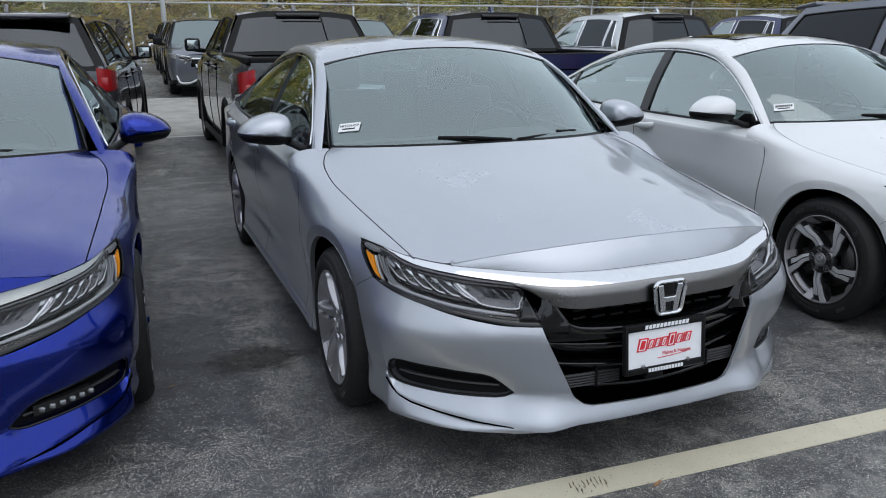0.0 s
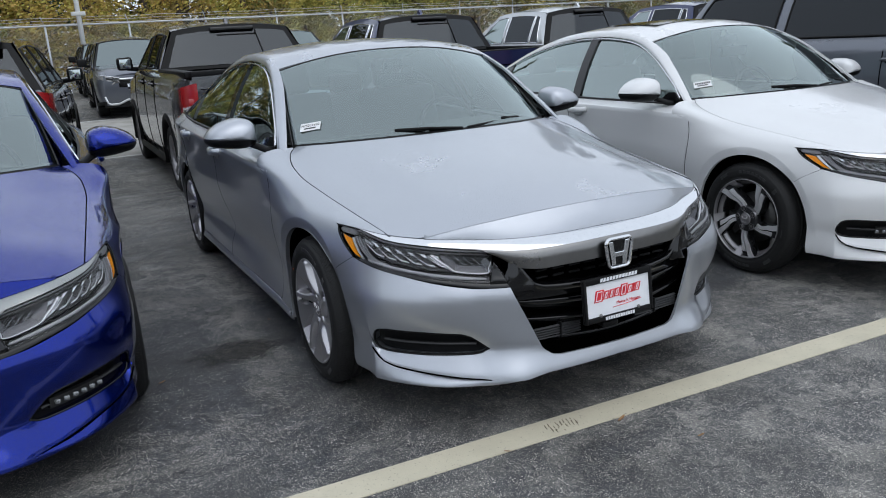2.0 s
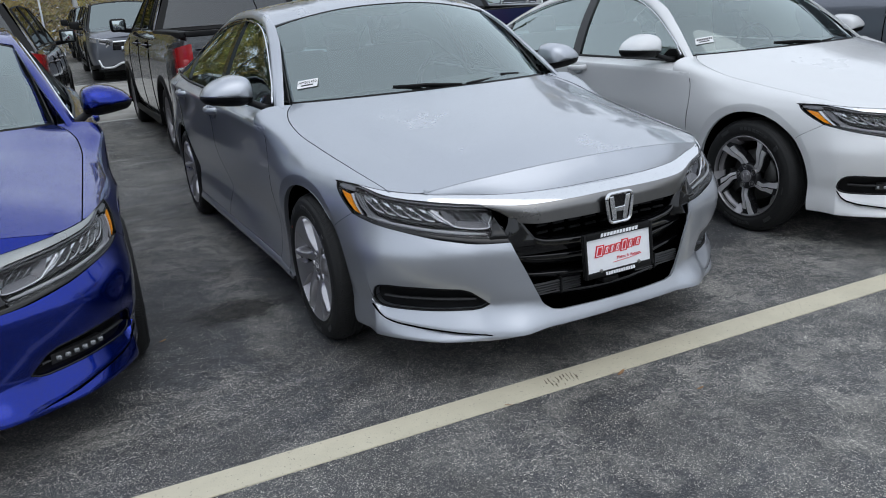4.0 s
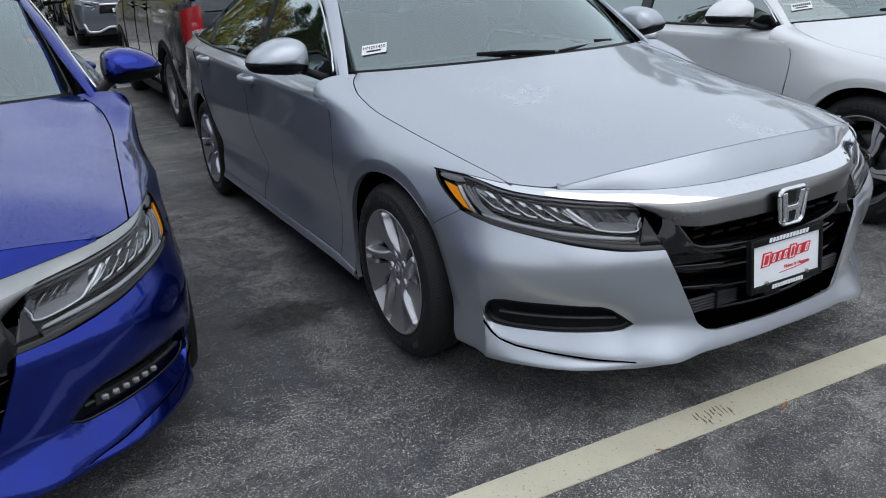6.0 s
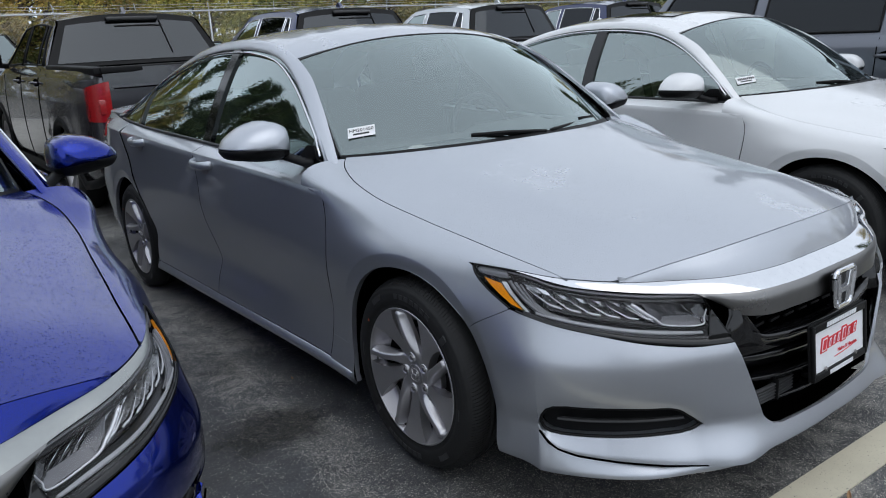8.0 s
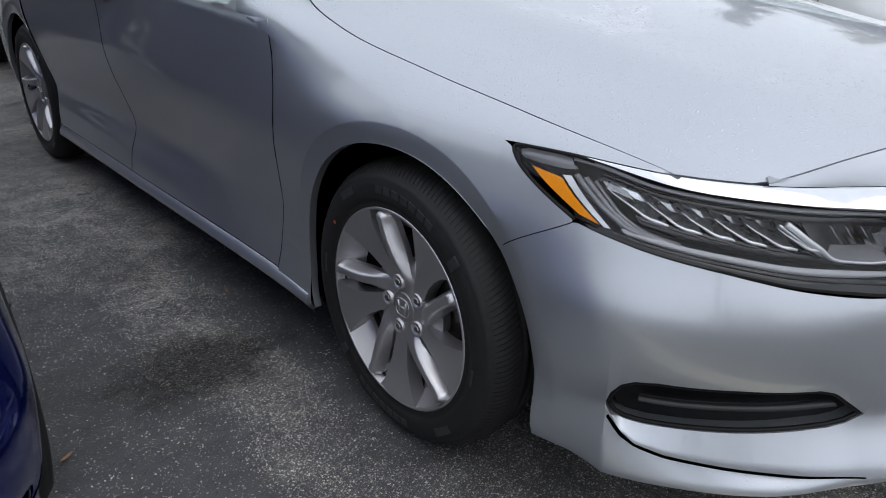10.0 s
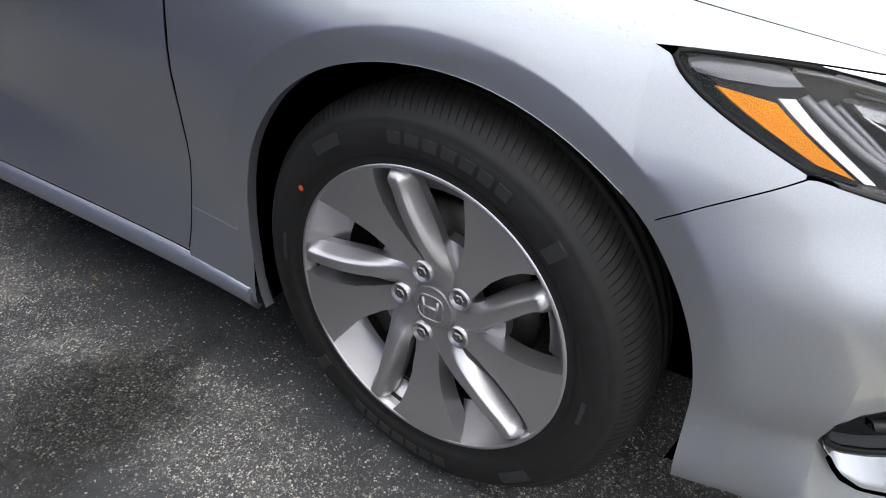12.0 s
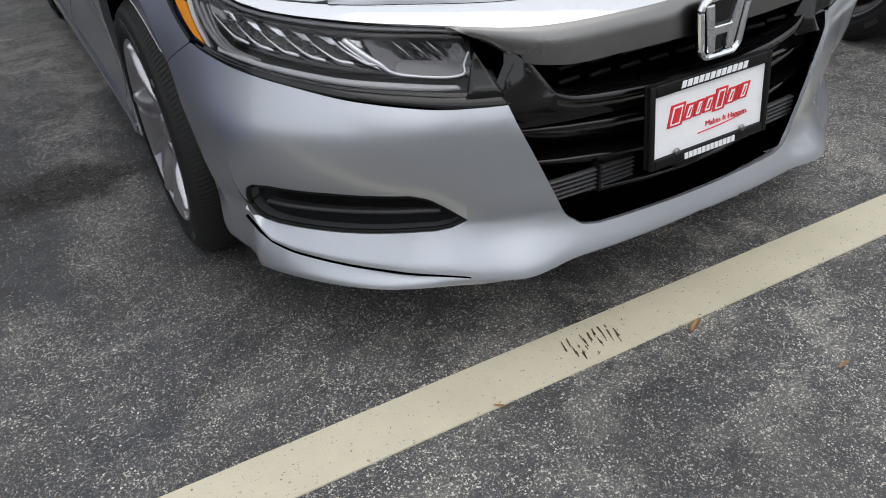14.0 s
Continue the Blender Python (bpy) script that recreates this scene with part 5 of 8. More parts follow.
def grille(car, plate):
    # near-black sheet behind the slats, the opening's shade put in as colour
    g = Sheet()
    xs = np.linspace(-0.44, 0.44, 25)
    back = [[(x, np.interp(abs(x), (0, 0.2, 0.44), (-0.835, -0.825, -0.735)), z) for z in (0.20, 0.35, 0.50, 0.64)] for x in xs]
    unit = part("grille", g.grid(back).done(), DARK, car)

    # added near-black sheet for the shade behind the chin
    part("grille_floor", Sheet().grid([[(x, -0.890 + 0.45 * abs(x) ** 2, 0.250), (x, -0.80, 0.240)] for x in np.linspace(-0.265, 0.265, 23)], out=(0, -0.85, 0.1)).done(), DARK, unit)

    def front(x):
        return np.interp(abs(x), (0, 0.1, 0.2, 0.3, 0.38, 0.45), (-0.890, -0.886, -0.872, -0.845, -0.814, -0.780))

    def slat(mid, rise, half, tall, deep):
        """A broad gloss blade: a narrow ledge on top, a face that falls back, and a lower return."""
        x = np.linspace(-half, half, 41)
        rows = []
        for a in x:
            b, c = float(front(a)) + deep, mid + rise * (abs(a) / half) ** 1.6
            thin = 1 - 0.45 * (abs(a) / half) ** 6
            rows.append([(a, b + 0.040, c + 0.004), (a, b + 0.005, c), (a, b + 0.0015, c - 0.0015), (a, b, c - 0.005), (a, b + 0.003, c - 0.012 * thin), (a, b + 0.016, c - tall * thin), (a, b + 0.040, c - (tall + 0.004) * thin)])
        return part("slat", Sheet().grid(rows, out=(0, 0.2, mid)).done(), BLACK_GLOSS, unit)

    slat(0.456, 0.022, 0.412, 0.044, 0.008)
    slat(0.384, 0.024, 0.378, 0.030, 0.010)
    slat(0.311, 0.020, 0.338, 0.030, 0.012)
    # the black frame of the upper opening dips between the two corners
    x = np.linspace(-0.385, 0.385, 61)
    zz = np.interp(abs(x), (0, 0.10, 0.25, 0.29, 0.32, 0.345, 0.372, 0.385), (0.512, 0.514, 0.522, 0.527, 0.538, 0.562, 0.594, 0.604))
    yy = front(x) - 0.004
    rows = [[(a, b + 0.045, c + 0.006), (a, b + 0.006, c + 0.002), (a, b, c - 0.004), (a, b + 0.001, c - 0.012), (a, b + 0.012, min(c - 0.016, 0.520)), (a, b + 0.014, 0.476)] for a, b, c in zip(x, yy, zz)]
    part("upper_frame", Sheet().grid(rows, out=(0, 0.2, 0.5)).done(), BLACK_GLOSS, unit)
    # a fine mesh of short bars far back in the upper opening
    for z in (0.545, 0.572):
        for k in range(9):
            x0 = -0.30 + 0.068 * k
            part("mesh_bar", raw(block(x0, x0 + 0.050, -0.846 + 0.35 * (x0 + 0.025) ** 2, -0.836 + 0.35 * (x0 + 0.025) ** 2, z - 0.004, z + 0.004, 0.002)), BLACK, unit)
    # grey shutter fins behind the lower openings
    for side in (-1, 1):
        for k in range(5):
            z = 0.322 + 0.0095 * k
            fin = [[(side * a, -0.858 + 0.42 * (a - 0.12) ** 2 + q, z + 0.010 * (a - 0.15) - 0.006 * h) for q, h in ((0.012, 0.0), (0.0, 0.2), (0.0, 0.7), (0.010, 1.0))] for a in np.linspace(0.13, 0.345, 8)]
            part("fin", Sheet().grid(fin, out=(0, 0.2, z)).done(), LAMP_FIN, unit)
        part("upright", raw(block(side * 0.222 - 0.003, side * 0.222 + 0.003, -0.860, -0.83, 0.312, 0.372, 0.001)), BLACK, unit)
    part("sensor", raw(block(-0.050, 0.020, -0.895, -0.84, 0.318, 0.338, 0.006)), BLACK, unit)
    # badge: rounded frame with two uprights and a cross bar
    hw, hh, cz, y = 0.060, 0.054, 0.608, -0.923
    ring = []
    for cx, cz_, a0 in ((hw - 0.022, hh - 0.020, 0), (-hw + 0.022, hh - 0.020, 90), (-hw + 0.032, -hh + 0.022, 180), (hw - 0.032, -hh + 0.022, 270)):
        ring += [(cx + 0.021 * math.cos(radians(a0 + a)), y, cz + cz_ + 0.021 * math.sin(radians(a0 + a))) for a in np.linspace(0, 90, 9)]
    badge = part("badge", joined(tube(ring, 0.0065, 8, True), prism([(-0.049, cz + 0.045), (-0.028, cz + 0.045), (-0.021, cz + 0.004), (0.021, cz + 0.004), (0.028, cz + 0.045), (0.049, cz + 0.045), (0.032, cz - 0.045), (0.014, cz - 0.045), (0.016, cz - 0.014), (-0.016, cz - 0.014), (-0.014, cz - 0.045), (-0.032, cz - 0.045)], y - 0.004, y + 0.008, 0.003)), CHROME, unit, "chrome badge", smooth=False)
    part("badge_back", prism([(-0.055, cz + 0.047), (0.055, cz + 0.047), (0.048, cz - 0.048), (-0.048, cz - 0.048)], y + 0.004, y + 0.014), BLACK_GLOSS, badge, smooth=False)
    if plate:
        tilt = pose(-0.006, -0.921, 0.446, -5, 0, 0)
        fr = part("plate_frame", moved(joined(raw(block(-0.158, 0.158, 0.004, 0.012, -0.083, 0.083, 0.003)), raw(block(-0.158, -0.146, -0.008, 0.004, -0.083, 0.083, 0.003)), raw(block(0.146, 0.158, -0.008, 0.004, -0.083, 0.083, 0.003)),
                                               raw(block(-0.146, 0.146, -0.008, 0.004, 0.060, 0.083, 0.003)), raw(block(-0.146, 0.146, -0.008, 0.004, -0.083, -0.063, 0.003))), tilt), BLACK, unit, "black dealer plate frame")
        part("plate", moved(raw(block(-0.146, 0.146, -0.001, 0.003, -0.078, 0.062)), tilt), PLATE_WHITE, fr, "white dealer plate", smooth=False)
        # the dealer's mark as plain slanted red shapes, bars for what must not be spelled
        x, shapes, cores, hearts = -0.112, [], [], []
        for k, wd in enumerate((0.040, 0.026, 0.024, 0.027, 0.034, 0.026, 0.009, 0.026)):
            h0, h1 = (-0.019, 0.024) if k in (0, 4) else (-0.014, 0.016)
            sl = 0.010
            top, low = h1 + 0.0010 * k, h0 + 0.0008 * k
            shapes.append(prism([(x, low), (x + wd - 0.003, low), (x + wd - 0.003 + sl, top), (x + sl, top)], -0.003, -0.0005))
            if wd > 0.02:
                cores.append(prism([(x + 0.006, low + 0.004), (x + wd - 0.009, low + 0.004), (x + wd - 0.011 + sl, top - 0.004), (x + sl + 0.005, top - 0.004)], -0.0038, -0.0028))
                hearts.append(prism([(x + 0.0095, low + 0.0075), (x + wd - 0.0125, low + 0.0075), (x + wd - 0.0145 + sl, top - 0.0075), (x + sl + 0.0085, top - 0.0075)], -0.0044, -0.0035))
            x += wd
        part("dealer_mark", moved(joined(*shapes), tilt @ Matrix.Translation((0, 0, 0.010))), INK_RED, fr, "red slanted dealer mark", smooth=False)
        for piece in cores:
            part("mark_core", moved(piece, tilt @ Matrix.Translation((0, 0, 0.010))), PLATE_WHITE, fr, smooth=False)
        for piece in hearts:
            part("mark_heart", moved(piece, tilt @ Matrix.Translation((0, 0, 0.010))), INK_RED, fr, smooth=False)
        part("motto", moved(lettering("Makes It Happen", 0.0165, 0.0006), tilt @ Matrix.Translation((0.045, -0.002, -0.026))), INK_RED, fr, smooth=False)
        line = curve3((-0.03, -0.002, -0.040), (0.05, -0.002, -0.036), (0.105, -0.002, -0.030))(np.linspace(0, 1, 12))
        part("flourish", moved(tube(line, 0.0012, 5), tilt), INK_RED, fr)
        part("top_bar", moved(joined(*[prism([(px, 0.065), (px + 0.0105, 0.065), (px + 0.014, 0.078), (px + 0.0035, 0.078)], -0.0095, -0.008) for px in np.arange(-0.085, 0.075, 0.0145)]), tilt), PLATE_WHITE, fr, smooth=False)
        part("number_bar", moved(joined(*[raw(block(px, px + 0.0085, -0.0100, -0.0075, -0.080, -0.068)) for px in np.arange(-0.07, 0.06, 0.0115)]), tilt), PLATE_WHITE, fr, smooth=False)
        for bx in (-0.088, 0.088):
            part("screw", moved(lathe([(0.0, 0.0), (0.0, 0.006), (-0.004, 0.0075)], 12), tilt @ Matrix.Translation((bx, -0.009, -0.060)) @ pose(0, 0, 0, 0, 0, -90)), SATIN, fr)


def nose_and_hood(paint, car):
    # strip of body colour ahead of the hood, and the bright bar below it
    both = np.linspace(-1, 1, 61)
    def half(curve, t0=0.0, t1=1.0):
        p = curve(t0 + (t1 - t0) * np.abs(both))
        p[:, 0] *= np.sign(both)
        return p
    a, b = half(HOOD_NOSE), half(STRIP_TOP, 0, K_NOSE)
    calm = (1 - np.abs(both) ** 3)[:, None]
    rows = np.stack([a + np.array([0, -0.002, -0.001]), a * 0.66 + b * 0.34 + np.array([0, -0.004, 0.002]) * calm, a * 0.33 + b * 0.67 + np.array([0, -0.006, 0.003]) * calm, b], 1)
    part("nose_panel", Sheet().grid(rows, out=(0, 0.2, 0.3), skirt=0.012).done(), paint, car)
    top, low = half(STRIP_TOP, 0, STRIP_END), half(STRIP_LOW, 0, STRIP_END)
    top[:, 2] -= 0.001
    low += (top - low) * (np.clip((np.abs(both) - 0.86) / 0.14, 0, 1) ** 2 * 0.9)[:, None]
    bar = part("grille_bar", Sheet().grid(np.stack([top, top * 0.5 + low * 0.5 + np.array([0, -0.003, 0.004]) * (1 - np.abs(both) ** 6)[:, None], low], 1), out=(0, 0.2, 0.3), skirt=0.010).done(), SATIN_STRIP if paint is BLUE else CHROME, car, "dark chrome bar over the grille" if paint is BLUE else "bright chrome bar over the grille")
    a, b = half(STRIP_LOW, 0, 0.475), half(FACE_LOW)
    face = np.stack([a, a * 0.9 + b * 0.1 + np.array([0, -0.008, 0]), a * 0.5 + b * 0.5 + np.array([0, -0.006, 0]), b], 1)
    part("bar_face", Sheet().grid(face, out=(0, 0.2, 0.6), skirt=0.02).done(), SATIN, bar)
    # hood
    n = 40
    tb = np.linspace(0, 1, n)
    side = HOOD_SIDE(tb ** 1.0)
    a = np.linspace(-1, 1, 61)
    mid_y = -0.784 + (0.242 + 0.784) * tb
    mid_z = table((-0.784, 0.7845), (-0.55, 0.838), (-0.3, 0.884), (0.0, 0.932), (0.242, 0.976))(mid_y)
    nose, rear = HOOD_NOSE, HOOD_REAR
    rows = []
    for i, q in enumerate(tb):
        row = []
        for u in a:
            w = abs(u)
            x = w * side[i, 0]
            y = mid_y[i] + (side[i, 1] - mid_y[i]) * w ** 2
            z = side[i, 2] + (mid_z[i] - side[i, 2]) * (1 - w ** 2.6)
            # front edge follows the nose seam, then the strip; rear edge the cowl
            if q < 0.25:
                e = nose(min(1, w / 0.88)) if w < 0.88 else STRIP_TOP(K_NOSE + (w - 0.88) / 0.12 * (K_SIDE - K_NOSE)) + np.array([0, 0.0015, 0.0015])
                f = (1 - q / 0.25) ** 2
                x, y, z = x + (e[0] - w * side[0, 0]) * f, y + (e[1] - (mid_y[0] + (side[0, 1] - mid_y[0]) * w ** 2)) * f, z + (e[2] - (side[0, 2] + (mid_z[0] - side[0, 2]) * (1 - w ** 2.6))) * f
            if q > 0.75:
                e = rear(w)
                f = ((q - 0.75) / 0.25) ** 2
                x, y, z = x + (e[0] - w * side[-1, 0]) * f, y + (e[1] - (mid_y[-1] + (side[-1, 1] - mid_y[-1]) * w ** 2)) * f, z + (e[2] - (side[-1, 2] + (mid_z[-1] - side[-1, 2]) * (1 - w ** 2.6))) * f
            # two long creases
            z += 0.006 * math.exp(-((w - 0.62) / 0.08) ** 2) * math.sin(math.pi * q) - 0.004 * math.exp(-((w - 0.8) / 0.08) ** 2) * math.sin(math.pi * q)
            row.append((math.copysign(x, u) * 0.9975, y + 0.001, z))
        rows.append(row)
    part("hood", Sheet().grid(rows, out=(0, 0, 0), skirt=0.012).done(), paint, car)
    # near-black filler under the hood, so that gaps read as shaded hollow
    part("engine_cover", joined(raw(block(-0.62, 0.62, -0.55, 0.1, 0.5, 0.68, 0.02)), raw(block(-0.68, 0.68, 0.1, 0.5, 0.5, 0.82, 0.02)), raw(block(-0.45, 0.45, -0.70, -0.5, 0.5, 0.64, 0.02))), DARK, car)


def seam_y(z):
    """Where the front door begins."""
    return np.interp(z, (0.19, 0.30, 0.39, 0.52, 0.60, 0.68, 0.75, 0.80, 0.86, 0.89, 0.93), (0.535, 0.520, 0.500, 0.470, 0.453, 0.434, 0.421, 0.418, 0.430, 0.500, 0.556))


def fender(side, paint, car):
    out = (0, 0.3, 0.4)
    sheet = Sheet()
    ys = np.unique(np.r_[np.linspace(-0.398, SEAM_Y, 14), SEAM_Y * np.linspace(1, 0, 20), ARCH_R * np.sin(np.linspace(0, math.pi / 2, 26)), np.linspace(ARCH_R, 0.42, 12), np.linspace(0.42, 0.553, 6)])
    s = np.array([s_y(y) for y in ys])
    seam = np.interp(ys, (-0.40, SEAM_Y), (0.6420, 0.5590))
    lo = np.where(ys < SEAM_Y, seam, np.maximum(arch(ys, 0.0), ARCH_Z))
    hi = np.interp(ys, (-0.40, -0.34, -0.30, -0.274, 0.0, 0.15, 0.3, 0.42, 0.56), (0.646, 0.683, 0.714, 0.738, 0.756, 0.786, 0.836, 0.868, 0.886))
    ring = np.sqrt(np.maximum((ARCH_R + BAND) ** 2 - ys ** 2, 0)) + ARCH_Z
    ring = np.where(ys < SEAM_Y, lo + 0.3 * (hi - lo), np.clip(ring, lo + 0.004, hi - 0.010))
    z = np.concatenate([lo[:, None] + np.linspace(0, 1, 9)[None] * (ring - 0.004 - lo)[:, None].clip(0), ring[:, None] + np.array([-0.002, 0.0, 0.002])[None], ring[:, None] + 0.004 + np.linspace(0, 1, 14)[None] * (hi - ring - 0.004)[:, None]], 1)
    swell = lambda p: flare(p, 0.0)
    def door_edge(y, z):
        """Draws the panel's rear part in, so that it ends at the door's seam."""
        f = np.clip((y - ARCH_R) / (0.553 - ARCH_R), 0, 1)
        y = np.where(y > ARCH_R, ARCH_R + f * (seam_y(z) - 0.003 - ARCH_R), y)
        return skin(np.array([s_y(v) for v in y.ravel()]).reshape(y.shape), z)
    free = skin(s[:, None], z)
    p = door_edge(ys[:, None] + 0 * z, z)
    p[..., 0] += swell(p)
    foot = ys >= ARCH_R - 1e-6
    zl = 0.19 + np.linspace(0, 1, 8)[None] * (ARCH_Z - 0.19) + 0 * s[foot][:, None]
    low = door_edge(ys[foot][:, None] + 0 * zl, zl)
    low[..., 0] += swell(low)
    sheet.grid(mirrored(low, side), out=out)
    # over the shoulder to the hood's edge
    edge = HOOD_SIDE(np.linspace(0, 1, 400))
    target = np.stack([np.interp(ys, edge[:, 1], edge[:, k]) for k in range(3)], 1)
    target[:, 1] = ys
    target += np.array([0.003, 0, 0])
    p[:, -1] = free[:, -1]
    up = free[:, -1] - free[:, -2]
    up /= np.maximum(np.linalg.norm(up, axis=1, keepdims=True), 1e-6)
    gap = np.linalg.norm(target - p[:, -1], axis=1, keepdims=True)
    mid = p[:, -1] + up * gap * 0.45
    over = np.stack([(1 - u) ** 2 * p[:, -1] + 2 * u * (1 - u) * mid + u * u * target for u in np.linspace(0, 1, 10)[1:]], 1)
    first = int(np.argmax(ys >= -0.276))
    lowpart, toppart = p[: first + 1], np.concatenate([p[first:], over[first:]], 1)
    sheet.grid(mirrored(lowpart, side), out=out)
    sheet.grid(mirrored(toppart, side), out=out)
    # sliver between lamp strip and hood, forward of the lamp's tip
    k = np.linspace(K_SIDE - 0.010, 1.0, 16)
    strip = STRIP_TOP(k) + np.array([0.0, 0.001, 0.001])
    hood = np.stack([np.interp(strip[:, 1], edge[:, 1], edge[:, c]) for c in range(3)], 1) + np.array([0.003, 0, 0])
    hood[:, 1] = strip[:, 1]
    f = (((k - k[0]) / (1 - k[0])) ** 2)[:, None]
    strip += (toppart[0, len(z[0]) - 1] - strip[-1]) * f ** 2
    hood += (toppart[0, -1] - hood[-1]) * f ** 2
    span = np.linalg.norm(hood - strip, axis=1, keepdims=True)
    lift = (hood - strip) / span * (1 - f) + up[first] * f
    mid = strip + lift * span * 0.45
    w = np.linspace(0, 1, 10)[None, :, None]
    sheet.grid(mirrored((1 - w) ** 2 * strip[:, None] + 2 * w * (1 - w) * mid[:, None] + w * w * hood[:, None], side), out=out)
    part("front_fender", sheet.done(), paint, car)


def doors(side, paint, car):
    out = (0, 1.5, 0.5)
    sill_z = lambda y: np.interp(y, (0.35, 0.56, 2.5), (0.225, 0.232, 0.240))

    def rear_cut(z):
        return np.interp(z, (0.23, 0.40, 0.55, 0.70, 0.95), (2.46, 2.475, 2.52, 2.62, 2.74))

    for name, y0, y1 in (("front_door", seam_y, lambda z: 1.600 + 0 * z), ("rear_door", lambda z: 1.606 + 0 * z, rear_cut)):
        us = np.linspace(0, 1, 30)
        rows = 36
        vs = np.r_[np.linspace(0, 0.90, 26), np.linspace(0.91, 1, 10)]
        p = np.zeros((30, rows, 3))
        for j, v in enumerate(vs):
            z_guess = 0.232 + v * (0.696 if name == "front_door" else 0.73)
            y = y0(z_guess) + us * (y1(z_guess) - y0(z_guess))
            fold = CREASE(y)
            z = sill_z(y) + v / 0.90 * (fold - 0.002 - sill_z(y)) if v <= 0.90 else fold + 0.002 + (v - 0.91) / 0.09 * (belt(y) - fold - 0.002)
            p[:, j] = skin(np.array([s_y(q) for q in y]), z)
        door = part(name, Sheet().grid(mirrored(p, side), out=out, skirt=0.012).done(), paint, car)
        # handle: a raised disc, darker for the scoop's shade, and a grip over it
        hy, hz = (1.485, 0.874) if name == "front_door" else (2.395, 0.915)
        hx = skin(s_y(hy), hz)[0]
        cup = lathe([(0.0015, 0.0), (0.0015, 0.024), (0.0035, 0.030), (0.0015, 0.034), (-0.004, 0.036)], 24)
        part("handle_cup", moved(cup, Matrix.Translation((side * (hx - 0.001), hy, hz - 0.006)) @ Matrix.Diagonal((side, 1.7, 1.0, 1))), {SILVER: ALLOY_DARK, BLUE: NAVY}.get(paint, PALE), door)
        grip = curve3((hx - 0.004, hy - 0.095, hz + 0.010), (hx + 0.024, hy - 0.075, hz + 0.008), (hx + 0.034, hy, hz + 0.004), (hx + 0.024, hy + 0.075, hz + 0.008), (hx - 0.004, hy + 0.095, hz + 0.012))(np.linspace(0, 1, 18))
        part("door_handle", tube(mirrored(grip, side), 0.013, 10, squash=1.5), paint, door)
    # near-black rods painted in for the shade of the gaps round the doors
    for cut, top in ((seam_y, 0.862), (lambda z: 1.6045 + 0 * z, 0.925), (rear_cut, 0.95)):
        zz = np.linspace(0.235, top, 40)
        line = skin(np.array([s_y(v) for v in cut(zz) - 0.0015]), zz)
        line[:, 0] -= 0.0022
        part("door_seal", tube(mirrored(line, side), 0.0030, 5), DARK, car)
    # sill strip
    ys = np.linspace(ARCH_R + 0.002, WB - ARCH_R - 0.002, 30)
    s = np.array([s_y(y) for y in ys])
    p = np.stack([skin(s, sill_z(ys) - 0.006), skin(s, np.full(30, 0.212)), skin(s, np.full(30, 0.195)), skin(s, np.full(30, 0.165))], 1)
    p[:, 0, 0] -= 0.004
    p[:, 1, 0] += 0.010
    p[:, 2, 0] += 0.012
    part("sill", Sheet().grid(mirrored(p, side), out=out, skirt=0.01).done(), paint, car)
    # quarter panel, round the rear wheel and the corner
    sheet = Sheet()
    vs = np.linspace(0, 1, 70)
    ye = np.unique(np.r_[np.linspace(0, 1, 10) * 0.001, (WB - ARCH_R + 0.0005) + (2 * ARCH_R - 0.001) * (1 - np.cos(np.linspace(0, math.pi, 40))) / 2])
    ye = ye[ye > 2.0]
    s_end = float(_s[-1])
    s = np.unique(np.r_[[s_y(y) for y in ye], np.linspace(s_y(WB + ARCH_R), s_end, 30)])
    yy = y_of(s)
    lo = np.maximum(arch(yy, WB), ARCH_Z)
    hi = np.interp(yy, (2.4, 3.0, 3.3, 3.7, 3.9, 3.95), (0.975, 1.015, 1.030, 1.035, 1.03, 1.03))
    p = skin(s[:, None], lo[:, None] + vs[None] * (hi - lo)[:, None])
    cut = rear_cut(p[..., 2]) + 0.004
    cut_x = skin(np.array([s_y(v) for v in cut.ravel()]), p[..., 2].ravel()).reshape(p.shape)
    clip = p[..., 1] < cut
    p = np.where(clip[..., None], cut_x, p)
    p[..., 0] += flare(p, WB)
    sheet.grid(mirrored(p, side), out=out)
    back = s[yy >= WB + ARCH_R - 1e-4]
    zb = np.interp(y_of(back), (WB + ARCH_R, 3.95), (0.22, 0.30))
    sheet.grid(mirrored(skin(back[:, None], zb[:, None] + np.linspace(0, 1, 6)[None] * (ARCH_Z - zb)[:, None]), side), out=out)
    quarter = part("quarter_panel", sheet.done(), paint, car)
    # arch edge fold
    for at in (0.0, WB):
        ang = np.linspace(0.75 if at == 0 else -0.3, math.pi + 0.35, 40)
        if at == 0:
            ang = np.linspace(-0.36, 2.33, 40)
        pts = []
        for a in ang:
            y, z = at + ARCH_R * math.cos(a), ARCH_Z + ARCH_R * math.sin(a)
            q = skin(s_y(y), max(z, 0.2))
            q[0] += float(flare(q, at))
            pts.append([(q[0] + 0.001, y, z), (q[0] - 0.018, y, z)])
        part("arch_fold", Sheet().grid(mirrored(np.array(pts), side)).done(), paint, car)
    # tail lamp
    ss = np.linspace(s_y(3.25), s_end - 0.45, 16)
    lz, hz = np.linspace(0.90, 0.82, 16), np.linspace(0.985, 0.98, 16)
    p = skin(ss[:, None], lz[:, None] + np.linspace(0, 1, 5)[None] * (hz - lz)[:, None])
    nx, ny = np.interp(ss, _s, _nrm[:, 0]), np.interp(ss, _s, _nrm[:, 1])
    p[..., 0] -= nx[:, None] * 0.008
    p[..., 1] -= ny[:, None] * 0.008
